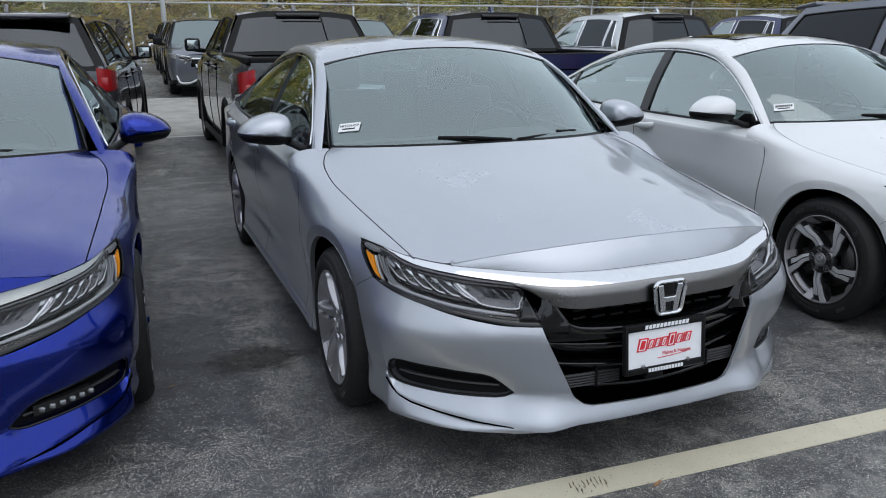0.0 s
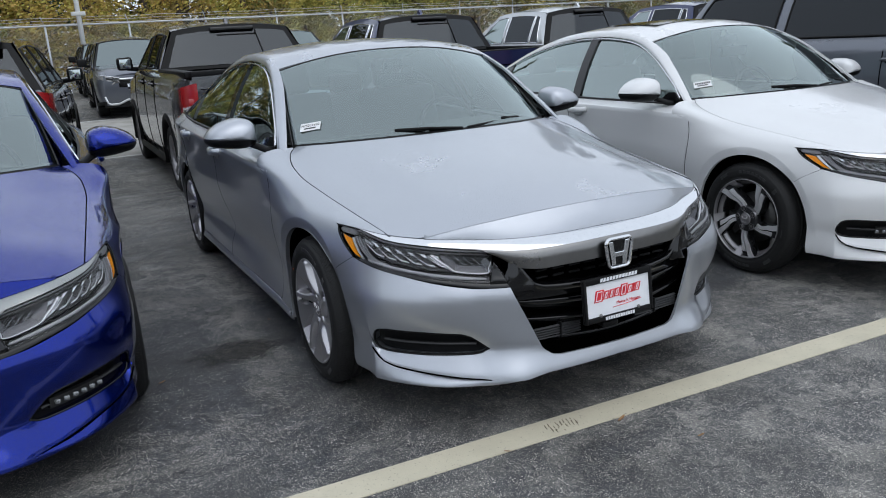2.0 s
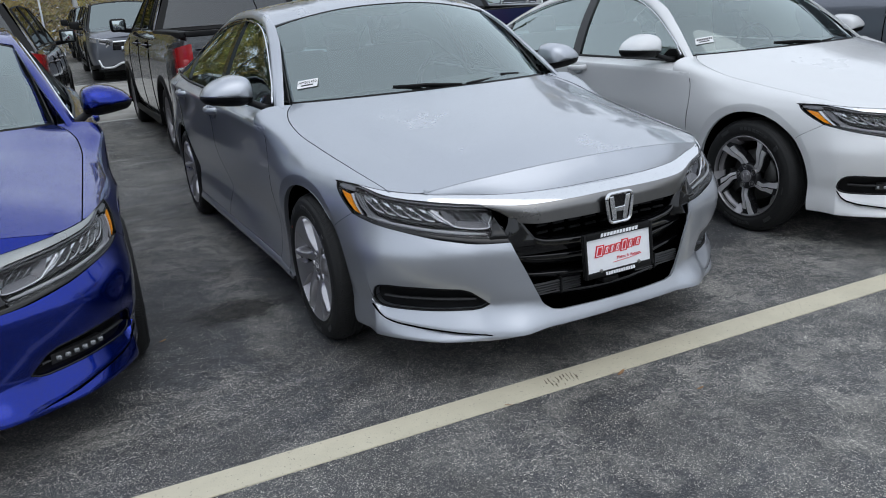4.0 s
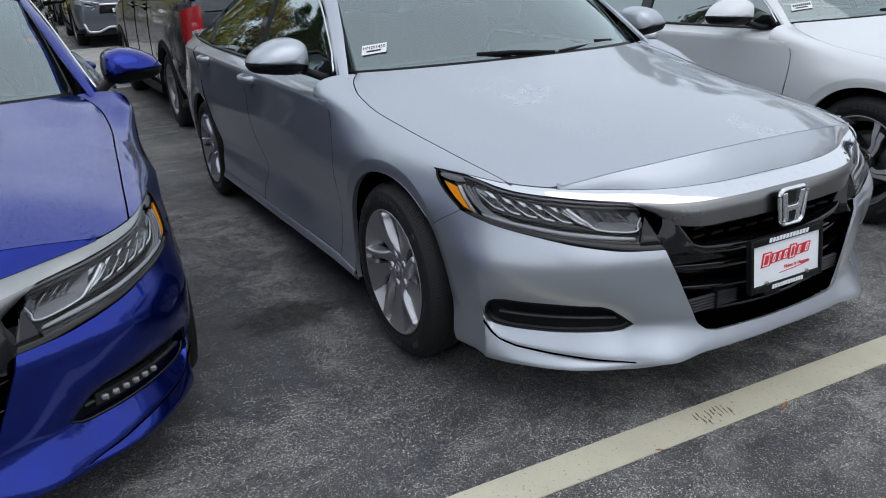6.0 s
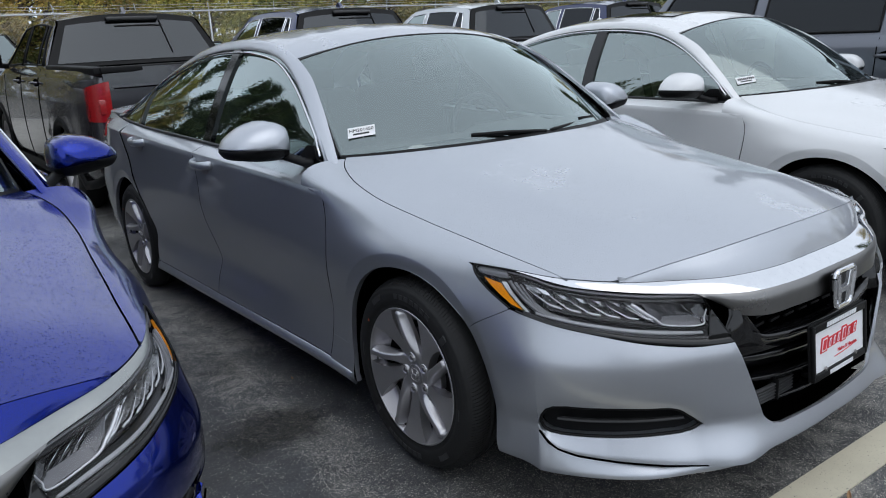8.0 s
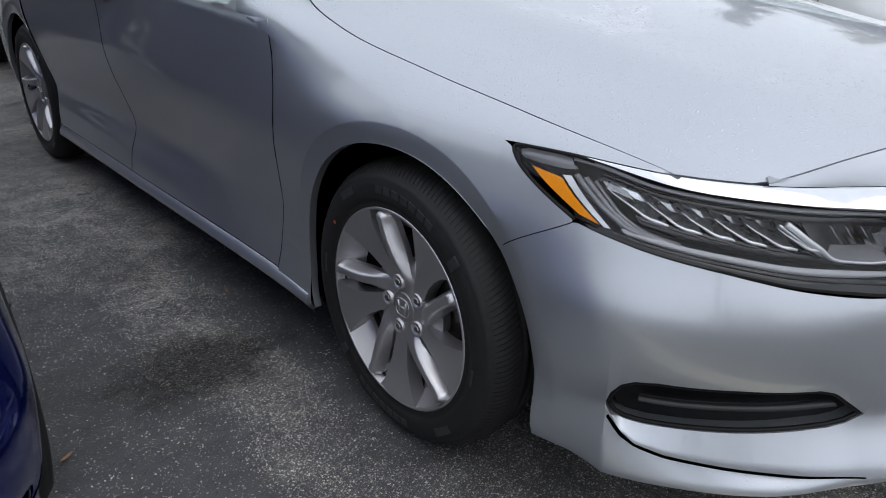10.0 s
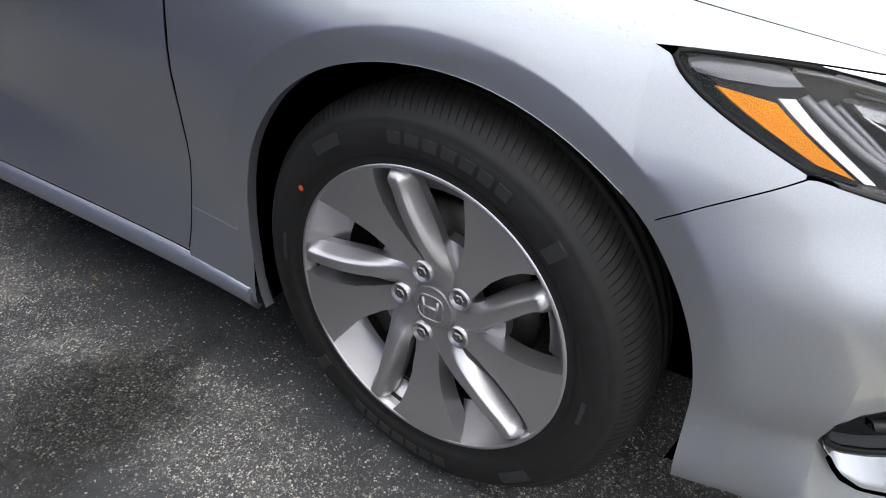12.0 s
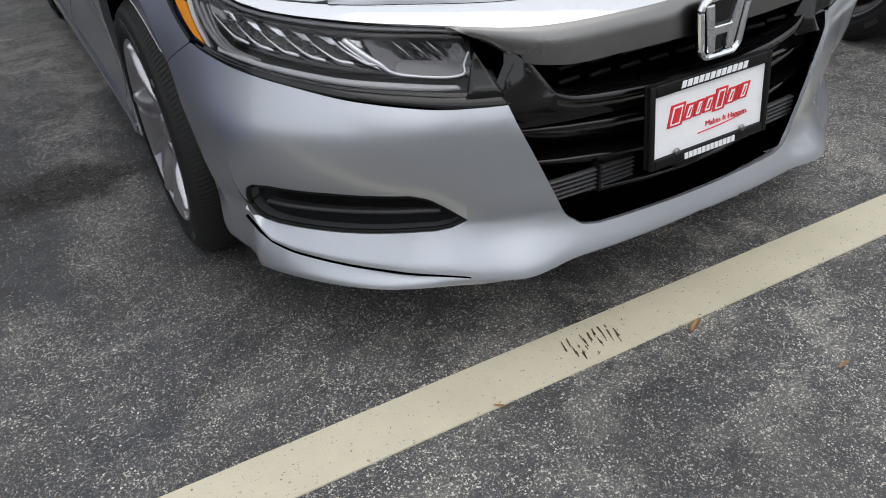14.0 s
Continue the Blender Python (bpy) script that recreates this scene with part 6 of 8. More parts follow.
    part("tail_lamp", Sheet().grid(mirrored(p, side), out=out, skirt=0.02).done(), RED, quarter)


def mirror_unit(side, paint, car):
    """Door mirror: a rounded shell, black lower half, glass and foot."""
    c = np.array([0.972, 0.765, 1.022])
    rim = curve3((-0.108, -0.040), (-0.112, 0.010), (-0.100, 0.052), (-0.055, 0.070), (0.010, 0.066), (0.070, 0.046), (0.115, 0.014), (0.128, -0.012), (0.112, -0.034), (0.06, -0.048), (0.0, -0.056), (-0.07, -0.056), (-0.108, -0.040))(np.linspace(0, 1, 40)[:-1])
    def shell(stations):
        return np.array([[(c[0] + dx + k * u, c[1] + y, c[2] + dz + 1.15 * k2 * w) for u, w in rim] for y, k, k2, dx, dz in stations])
    st = [(-0.0925, 0.0, 0.0, -0.03, 0.0), (-0.092, 0.05, 0.08, -0.03, 0.0), (-0.086, 0.42, 0.42, -0.022, 0.0), (-0.070, 0.70, 0.68, -0.014, 0.0), (-0.045, 0.88, 0.88, -0.006, 0), (-0.01, 0.97, 0.97, 0, 0), (0.04, 1.0, 1.0, 0.002, 0), (0.068, 1.0, 1.0, 0.003, 0), (0.076, 0.96, 0.95, 0.003, 0)]
    p = shell(st)
    z_line = c[2] - 0.017 + 0.10 * (p[..., 0] - c[0])
    up, dn = p.copy(), p.copy()
    up[..., 2] = np.maximum(up[..., 2], z_line)
    dn[..., 2] = np.minimum(dn[..., 2], z_line + 0.001)
    dn[..., 0] = c[0] + (dn[..., 0] - c[0]) * 0.985
    close = lambda g: np.concatenate([g, g[:, :1]], 1)
    mir = part("door_mirror", Sheet().grid(mirrored(close(up), side)).done(), paint, car)
    part("lower_shell", Sheet().grid(mirrored(close(dn), side)).done(), BLACK, mir)
    back = shell([(0.072, 0.95, 0.94, 0.003, 0), (0.060, 0.88, 0.84, 0.003, 0)])
    part("mirror_rim", Sheet().grid(mirrored(close(back), side)).done(), BLACK, mir)
    part("mirror_glass", Sheet().fan(mirrored(back[1], side), mirrored(c + np.array([0.006, 0.060, 0]), side)).done(), plain("mirror_silver", (0.8, 0.82, 0.84), 0.02, 1.0, 0.0), mir)
    foot = np.array([(0.90, 0.760, 0.980), (0.865, 0.735, 0.962), (0.825, 0.69, 0.942), (0.80, 0.66, 0.940)])
    part("foot", tube(mirrored(foot, side), [0.030, 0.026, 0.028, 0.032], 10, squash=0.6), BLACK, mir)


# greenhouse: side rail, belt and roof middle over the length y
RAIL = curve3((0.824, 0.490, 0.895), (0.806, 0.560, 0.952), (0.742, 0.76, 1.112), (0.684, 0.95, 1.246), (0.636, 1.16, 1.343), (0.612, 1.40, 1.385), (0.600, 1.70, 1.398), (0.605, 2.00, 1.382), (0.622, 2.30, 1.328), (0.660, 2.62, 1.232), (0.705, 2.92, 1.120), (0.745, 3.16, 1.045))
RAIL_PTS = RAIL(np.linspace(0, 1, 600))


def rail_at(y):
    return np.stack([np.interp(y, RAIL_PTS[:, 1], RAIL_PTS[:, k]) for k in (0, 1, 2)], -1)


ROOF_MID = table((0.98, 1.376), (1.10, 1.413), (1.30, 1.445), (1.65, 1.458), (2.0, 1.443), (2.3, 1.405), (2.42, 1.385))


def side_point(y, v, inset=0.0):
    """On the side of the cabin between the belt (v = 0) and the rail (v = 1)."""
    lo = skin(np.vectorize(s_y)(y), belt(y))
    hi = rail_at(y)
    p = lo + (hi - lo) * v[..., None]
    p[..., 0] += 0.020 * np.sin(math.pi * v) - inset
    p[..., 1] = y
    return p


def greenhouse(paint, car, sunroof, tag):
    out = (0, 1.7, 0.8)
    # roof skin
    a = np.linspace(-1, 1, 41)
    front = lambda u: 1.005 + 0.055 * u * u
    rear = lambda u: 2.42 - 0.06 * u * u
    rows = []
    for q in np.linspace(0, 1, 30):
        row = []
        for u in a:
            y = front(u) + q * (rear(u) - front(u))
            r = rail_at(y)
            r[0] -= 0.012
            zc = float(ROOF_MID(y))
            row.append((u * r[0], y, r[2] + 0.008 + (zc - r[2] - 0.008) * (1 - abs(u) ** 2.3)))
        rows.append(row)
    roof = part("roof", Sheet().grid(rows, out=out, skirt=0.01).done(), paint, car)
    if sunroof:
        sr = [[(u * 0.42, y, float(ROOF_MID(y)) + 0.003 - 0.022 * u * u) for u in np.linspace(-1, 1, 9)] for y in np.linspace(1.25, 1.72, 6)]
        part("sunroof", Sheet().grid(sr, out=out, skirt=0.008).done(), BLACK_GLOSS, roof)
        fin = joined(prism([(-0.06, 0), (0.06, 0), (0.045, 0.012), (0.02, 0.035), (0.01, 0.036), (-0.04, 0.008)], -0.012, 0.012, 0.003))
        part("antenna_fin", moved(fin, pose(0, 2.2, 1.415, 0, 0, 90)), paint, roof)
    for side in (-1, 1):
        # A pillar and roof rail, from the mirror to the boot
        n = 70
        y = np.linspace(0.535, 3.10, n)
        r = rail_at(y)
        inner = r.copy()
        wid = np.interp(y, (0.54, 0.60, 0.75, 0.9, 1.1, 2.3, 2.6, 3.10), (0.034, 0.040, 0.042, 0.040, 0.030, 0.030, 0.055, 0.10))
        inner[:, 0] -= wid
        inner[:, 2] += np.interp(y, (0.56, 0.9, 1.1, 2.3, 3.1), (0.014, 0.020, 0.010, 0.010, 0.03))
        inner[:, 1] -= np.interp(y, (0.56, 0.9, 1.15, 2.3, 3.1), (0.01, 0.02, 0.0, 0.0, -0.03))
        lowv = np.interp(y, (0.50, 0.62, 2.55, 2.80, 3.0, 3.10), (0.80, 0.93, 0.93, 0.80, 0.10, 0.0))
        low = side_point(y, lowv)
        mid = r + np.array([0.002, 0, 0.001])
        rows = np.stack([inner, inner * 0.55 + mid * 0.45 + np.array([0.004, 0, 0.006]), mid, mid * 0.4 + low * 0.6 + np.array([0.005, 0, 0]), low], 1)
        pillar = part("roof_rail", Sheet().grid(mirrored(rows, side), out=out, skirt=0.012).done(), paint, car)
        # bright line round the windows
        yy = np.linspace(0.60, 2.93, 70)
        lv = np.interp(yy, (0.60, 0.66, 2.55, 2.75, 2.93), (0.72, 0.90, 0.90, 0.78, 0.30))
        line = side_point(yy, lv)
        line[:, 0] += 0.004
        part("window_trim", tube(mirrored(line, side), 0.0055, 6), CHROME if paint is not None else BLACK, pillar)
        # side glass
        yb = np.linspace(0.64, 2.92, 60)
        top = np.interp(yb, (0.60, 0.66, 2.55, 2.75, 2.93), (0.30, 0.92, 0.92, 0.80, 0.22))
        top = np.minimum(top, np.interp(yb, (0.64, 0.70), (0.5, 1)))
        g = np.stack([side_point(yb, np.full(60, 0.0) + top * w, 0.008) for w in np.linspace(0, 1, 8)], 1)
        part("side_window", Sheet().grid(mirrored(g, side), out=out).done(), SIDE_GLASS, car)
        # black pillars between the windows, and the mirror's sail
        for y0, y1, lean in ((1.565, 1.650, 0.03), (2.55, 2.585, 0.10)):
            vv = np.linspace(0, 0.93 if y0 < 2 else 0.86, 10)
            p = np.stack([side_point(np.full(10, yq) + lean * vv, vv, -0.004) for yq in (y0, (y0 + y1) / 2, y1)], 0)
            part("window_pillar", Sheet().grid(mirrored(p, side), out=out, skirt=0.02).done(), BLACK_GLOSS, pillar)
        sail = np.array([side_point(np.array([0.585, 0.66, 0.79]), np.array([0.02, 0.02, 0.02]), -0.006), side_point(np.array([0.62, 0.69, 0.79]), np.array([0.4, 0.30, 0.04]), -0.006), side_point(np.array([0.66, 0.71, 0.79]), np.array([0.72, 0.5, 0.06]), -0.006)])
        part("mirror_sail", Sheet().grid(mirrored(sail, side), out=out, skirt=0.01).done(), BLACK, pillar)
        yb = np.linspace(0.60, 2.93, 50)
        strip = side_point(yb, np.full(50, 0.012), -0.006)
        part("belt_trim", tube(mirrored(strip, side), 0.008, 6), RUBBER_TRIM, pillar)
    # windscreen with black edge, rear screen
    u = np.linspace(-1, 1, 41)
    def screen(q, grow=1.0, lift=0.0):
        base = HOOD_REAR(np.abs(u))
        base[:, 0] *= np.sign(u) * grow
        base[:, 1] += 0.045
        base[:, 2] += 0.000
        yt = front(u) - 0.004
        r = rail_at(yt)
        top = np.stack([u * (r[:, 0] - 0.03) * grow, yt, r[:, 2] + 0.004 + (np.array([float(ROOF_MID(v)) for v in yt]) - r[:, 2]) * (1 - np.abs(u) ** 2.3)], 1)
        p = base + (top - base) * q
        p[:, 2] += (0.030 * math.sin(math.pi * q)) + lift
        return p
    glass_rows = [screen(q) for q in np.linspace(0.0, 1, 16)]
    ws = part("windscreen", Sheet().grid(np.array(glass_rows), out=out).done(), WINDSCREEN, car)
    ws.visible_shadow = False
    edge = np.concatenate([np.array(glass_rows)[:, 0], np.array(glass_rows)[-1][1:], np.array(glass_rows)[::-1, -1]])
    part("screen_seal", tube(edge, 0.004, 6), RUBBER_TRIM, ws)
    border = Sheet()
    gr = np.array(glass_rows)
    rim_l, rim_r = gr[:, 0] * 0.3 + gr[:, 1] * 0.7, gr[:, -1] * 0.3 + gr[:, -2] * 0.7
    low = gr[0] * 0.55 + gr[1] * 0.45
    for blockp in (np.stack([gr[:, 0], rim_l], 1), np.stack([rim_r, gr[:, -1]], 1), gr[-2:] * np.array([[[0.4]], [[1.0]]]) + gr[-1:] * np.array([[[0.6]], [[0.0]]]), np.stack([gr[0], low])):
        border.grid(blockp + np.array([0, 0.003, -0.005]))
    part("screen_border", border.done(), RUBBER_TRIM, ws)
    pod = raw(block(-0.055, 0.055, -0.06, 0.05, -0.03, 0.02, 0.015))
    part("camera_pod", moved(pod, pose(0.0, 1.0, 1.285, -30, 0, 0)), BLACK, ws)
    part("rear_view_mirror", moved(raw(block(-0.12, 0.12, -0.012, 0.012, -0.035, 0.035, 0.012)), pose(0.0, 0.93, 1.215, 8, 0, 0)), BLACK, ws)
    cowl = Sheet()
    base = HOOD_REAR(np.abs(u))
    base[:, 0] *= np.sign(u)
    cowl.grid(np.stack([base + np.array([0, -0.02, -0.03]), base + np.array([0, 0.012, -0.022]), base + np.array([0, 0.05, 0.004])], 1))
    part("cowl", cowl.done(), BLACK, car)
    # wipers
    for x0, x1, q in ((0.60, 0.08, 0.045), (0.05, -0.58, 0.055)):
        pts = []
        for w in np.linspace(0, 1, 14):
            x = x0 + (x1 - x0) * w
            b = HOOD_REAR(min(1, abs(x) / 0.69))
            pts.append((x, b[1] + 0.040 + 0.014 * math.sin(math.pi * w) + q * 0.2, b[2] + 0.004 + 0.010 * math.sin(math.pi * w)))
        blade = part("wiper_blade", tube(pts, 0.007, 6), BLACK, car)
        part("wiper_arm", tube([pts[0], (pts[4][0], pts[4][1] - 0.015, pts[4][2] + 0.010), (pts[7][0], pts[7][1], pts[7][2] + 0.012)], 0.008, 6), BLACK, blade)
    if tag:
        p = np.array(glass_rows)
        i, j = np.unravel_index(np.argmin(np.linalg.norm(p - np.array([-0.622, 0.602, 1.030]), axis=2)), p.shape[:2])
        i, j = min(max(i, 1), 14), min(max(j, 1), 39)
        right, up = Vector(p[i, j + 1] - p[i, j - 1]).normalized(), Vector(p[i + 1, j] - p[i - 1, j]).normalized()
        face = right.cross(up).normalized()
        up = face.cross(right)
        m = Matrix((right, -face, up)).transposed().to_4x4()
        m.translation = Vector((-0.622, 0.602, 1.030)) + face * (Vector(p[i, j]) - Vector((-0.622, 0.602, 1.030))).dot(face) + face * 0.004
        m = m @ pose(0, 0, 0, 0, -4, 0) @ Matrix.Diagonal((1.14, 1, 1.15, 1))
        lab = part("stock_label", moved(raw(block(-0.046, 0.046, -0.001, 0.001, -0.021, 0.021)), m), PAPER, ws, "white stock label with black print", smooth=False)
        if tag == "bars":
            part("print", moved(joined(*[raw(block(x, x + 0.006, -0.003, -0.0015, 0.0, 0.012)) for x in np.arange(-0.038, 0.034, 0.009)]), m), INK, lab, smooth=False)
        else:
            part("print", moved(lettering(tag, 0.0185, 0.0004), m @ Matrix.Translation((0, -0.002, 0.006))), INK, lab, smooth=False)
        part("small_print", moved(raw(block(-0.028, 0.026, -0.0022, -0.001, -0.012, -0.006)), m), INK, lab, smooth=False)
    # rear screen and boot
    rs = []
    for q in np.linspace(0, 1, 10):
        yt = rear(u) - 0.01
        r = rail_at(yt)
        top = np.stack([u * (r[:, 0] - 0.02), yt, r[:, 2] + 0.004 + (np.array([float(ROOF_MID(v)) for v in yt]) - r[:, 2]) * (1 - np.abs(u) ** 2.3)], 1)
        bot = np.stack([u * 0.66, 3.18 - 0.06 * u * u, 1.075 - 0.03 * u * u], 1)
        rs.append(top + (bot - top) * q + np.array([0, 0, 0.02 * math.sin(math.pi * q)]))
    part("rear_screen", Sheet().grid(np.array(rs), out=out).done(), SIDE_GLASS, car)
    deck = []
    for q in np.linspace(0, 1, 8):
        y = 3.14 + q * 0.74
        w = np.interp(y, (3.1, 3.5, 3.9), (0.80, 0.78, 0.60))
        deck.append([(v * w, y - 0.06 * v * v, np.interp(y, (3.1, 3.6, 3.9), (1.068, 1.075, 1.06)) - 0.035 * abs(v) ** 3) for v in np.linspace(-1, 1, 17)])
    part("boot_lid", Sheet().grid(deck, out=(0, 3, 0.5), skirt=0.03).done(), paint, car)


def cabin(car, seats):
    dash = Sheet()
    u = np.linspace(-1, 1, 25)
    rows = []
    for y, z, w in ((0.36, 0.93, 0.62), (0.55, 0.945, 0.69), (0.78, 0.955, 0.72), (0.92, 0.93, 0.72), (0.95, 0.86, 0.72), (0.93, 0.55, 0.70)):
        rows.append([(v * w, y + 0.12 * v * v * (y < 0.7), z + (0.025 if 0.2 < v < 0.75 and y > 0.7 and z > 0.9 else 0)) for v in u])
    part("dashboard", dash.grid(rows).done(), DASH, car)
    ring = [(0.37 + 0.185 * math.cos(a), 1.06 + 0.05 * math.sin(a), 0.90 + 0.175 * math.sin(a)) for a in np.linspace(0, 2 * math.pi, 32, endpoint=False)]
    steer = part("steering_wheel", tube(ring, 0.016, 8, True), BLACK, car)
    part("steering_hub", joined(moved(raw(block(-0.07, 0.07, -0.03, 0.03, -0.06, 0.06, 0.02)), pose(0.37, 1.05, 0.89, 15, 0, 0)), tube([(0.20, 1.05, 0.89), (0.54, 1.05, 0.89)], 0.016, 6)), BLACK, steer)
    for x in (-0.37, 0.37):
        s = part("front_seat", joined(moved(raw(block(-0.26, 0.26, -0.06, 0.08, -0.32, 0.33, 0.05, 3)), pose(x, 1.72, 0.82, -14, 0, 0)), raw(block(x - 0.26, x + 0.26, 1.18, 1.72, 0.42, 0.56, 0.05, 3))), seats, car)
        part("headrest", moved(raw(block(-0.14, 0.14, -0.05, 0.05, -0.09, 0.09, 0.035, 3)), pose(x, 1.83, 1.235, -14, 0, 0)), seats, s)
        for px in (-0.05, 0.05):
            part("headrest_post", tube([(x + px, 1.795, 1.12), (x + px, 1.815, 1.20)], 0.006, 6), CHROME, s)
    r = part("rear_seat", joined(moved(raw(block(-0.62, 0.62, -0.07, 0.08, -0.34, 0.30, 0.05, 3)), pose(0, 2.62, 0.80, -22, 0, 0)), raw(block(-0.62, 0.62, 2.05, 2.55, 0.38, 0.55, 0.05, 3))), seats, car)
    for x in (-0.36, 0.36):
        part("headrest", moved(raw(block(-0.13, 0.13, -0.04, 0.04, -0.07, 0.07, 0.03, 3)), pose(x, 2.74, 1.15, -20, 0, 0)), seats, r)
    part("parcel_shelf", raw(block(-0.62, 0.62, 2.75, 3.15, 1.0, 1.03, 0.01)), DASH, car)
    lining = Sheet()
    lining.grid([[(v * (rail_at(y)[0] - 0.05), y, rail_at(y)[2] - 0.012 + (float(ROOF_MID(y)) - rail_at(y)[2] - 0.016) * (1 - abs(v) ** 2.3)) for v in np.linspace(-1, 1, 13)] for y in np.linspace(1.10, 2.36, 14)])
    part("headliner", lining.done(), CLOTH_LIGHT, car)
    for side in (-1, 1):
        ys = np.linspace(0.60, 2.75, 12)
        inner = np.array([[(side * 0.74, y, 0.40), (side * 0.765, y, 0.80), (side * (skin(s_y(y), belt(y))[0] - 0.035), y, belt(y) - 0.01)] for y in ys])
        part("door_lining", Sheet().grid(inner).done(), DASH, car)
    part("cabin_floor", raw(block(-0.75, 0.75, 0.5, 2.9, 0.30, 0.34)), DARK, car)


# ---- ground ----
RISE = table((6.0, 0.0), (9.5, 0.085), (14.5, 0.36), (20.0, 0.55), (30.0, 0.7), (60.0, 0.8))


def ground_sheet():
    s = Sheet()
    xs = np.r_[-400, -120, -40, np.linspace(-14, 20, 18), 40, 120, 400]
    ys = np.r_[-400, -120, -40, np.linspace(-14, 5, 10), np.linspace(6, 30, 25), 40, 60, 120, 400]
    s.grid([[(x, y, float(RISE(y))) for y in ys] for x in xs], out=(0, 0, -5))
    return part("ground", s.done(), ASPHALT)


ground = tagged(ground_sheet(), "damp worn grey asphalt of a car park", "ground", kind="structure")


def marking(name, label, material, x0, x1, y0, y1, m, piece=None):
    """A thin coat of paint, cut into short pieces so that it lies on the slope."""
    s = Sheet()
    xs = np.linspace(x0, x1, 30)
    rows = []
    for x in xs:
        row = []
        for y in np.linspace(y0, y1, 4):
            v = m @ Vector((x, y, 0))
            row.append((v.x, v.y, float(RISE(v.y)) + 0.004))
        rows.append(row)
    s.grid(rows, out=(0, 0, -5), skirt=0.004)
    return tagged(part(name, s.done(), material), label, "road marking", kind="structure")


LINE_AT = pose(-0.28, -0.936, 0.0, 0, 0, -2.2)
marking("parking_line", "worn cream painted line on the asphalt", LINE, -3.4, 9.0, -0.0625, 0.0625, LINE_AT)
marking("lane_line", "thin white painted lane line", LINE_WHITE, -14, 30, -0.05, 0.05, pose(0, 9.55, 0))
marking("lane_line", "thin white painted lane line", LINE_WHITE, -14, 30, -0.05, 0.05, pose(0, 14.6, 0))
s = Sheet()
s.grid([[(x, y, float(RISE(y)) + 0.003) for y in np.linspace(9.62, 14.5, 8)] for x in np.linspace(-40, 40, 9)], out=(0, 0, -5))
tagged(part("lane", s.done(), plain("pale_concrete", (0.30, 0.29, 0.265), 0.8, 0, 0.2, 3.0, 0.2)), "pale worn concrete driving lane", "road", kind="structure")

# scuffed tyre print across the line, short dark strokes
scuff = Sheet()
rnd = random.Random(4)
for k in range(9):
    for j in range(rnd.randint(3, 5)):
        x = -0.064 + 0.0155 * k + rnd.uniform(-0.003, 0.003)
        y, ln, wd = rnd.uniform(-0.042, 0.022), rnd.uniform(0.008, 0.030), rnd.uniform(0.0010, 0.0026)
        m = LINE_AT @ pose(x + 0.25 * y, y, 0.0046, 0, 0, 76 + rnd.uniform(-6, 6))
        ragged = [rnd.uniform(0.4, 1.2) for _ in range(5)]
        scuff.grid([[m @ Vector((ln * (a / 4 - 0.5), b * wd * ragged[a], 0)) for b in (-1, 1)] for a in range(5)])
tagged(part("scuff_mark", scuff.done(), plain("scuff", (0.13, 0.105, 0.07), 0.8, 0, 0.3, 300.0)), "dark scuff across the painted line", "scuff", kind="stuff")


def sealer_patch(cx, cy, rx, ry, seed, turn):
    """A smooth dark patch of sealer with a ragged edge."""
    r = random.Random(seed)
    ph = [r.uniform(0, 6.28) for _ in range(6)]
    ring = []
    for k in range(60):
        a = 2 * math.pi * k / 60
        q = 1 + 0.10 * math.sin(3 * a + ph[0]) + 0.07 * math.sin(5 * a + ph[1]) + 0.05 * math.sin(9 * a + ph[2]) + 0.03 * math.sin(17 * a + ph[3])
        ring.append((rx * q * math.copysign(abs(math.cos(a)) ** 0.7, math.cos(a)), ry * q * math.copysign(abs(math.sin(a)) ** 0.7, math.sin(a)), 0))
    m = pose(cx, cy, 0.0015, 0, 0, turn)
    ob = part("sealer_patch", Sheet().fan([m @ Vector(v) for v in ring], m.translation).done(), SEALER)
    return tagged(ob, "dark damp grit on worn asphalt", "patch", "grit patches", "structure")


silver = sedan("silver_sedan", "silver four-door sedan with rain drops and a dealer plate", SILVER, (0, 0, 0), 0, "silver", False, False, SEAT, True, "HM201450")
white = sedan("white_sedan", "white four-door sedan with a sunroof and two-tone wheels", WHITE, (2.55, -0.03, 0), 0, "black", True, True, SEAT_TAN, False, "bars")
blue = sedan("blue_sedan", "deep blue four-door sedan covered in rain drops", BLUE, (-2.472, 0.365, 0.0), 0, "black", True, False, SEAT, False, "")
sealer_patch(-1.16, 0.58, 0.36, 0.24, 3, 10)


def leaf(at, size, turn, seed):
    """A small curled dry leaf."""
    r = random.Random(seed)
    u, v = np.linspace(-1, 1, 7), np.linspace(-1, 1, 5)
    rows = [[(size * a, size * 0.24 * b * (1 - a * a) ** 0.7, 0.004 + size * (0.16 * b * b + 0.12 * a * a + r.uniform(-0.02, 0.02))) for b in v] for a in u]
    m = pose(at[0], at[1], 0.0, 0, 0, turn)
    return tagged(part("dry_leaf", Sheet().grid([[m @ Vector(q) for q in row] for row in rows], out=(at[0], at[1], -1), skirt=0.0006).done(), LEAF_DRY), "small curled brown dry leaf on the asphalt", "leaf", "fallen leaves")


LEAF_DRY = plain("dry_leaf", (0.27, 0.15, 0.07), 0.7, 0, 0.3, 60.0, 0.3)
for n, (x, y, size, turn) in enumerate(((-0.076, -1.026, 0.026, 25), (-1.508, 0.386, 0.017, 30), (-0.877, 0.919, 0.014, 80), (-0.547, -0.989, 0.012, 140), (0.071, -1.273, 0.016, 5))):
    leaf((x, y), size, turn, n)


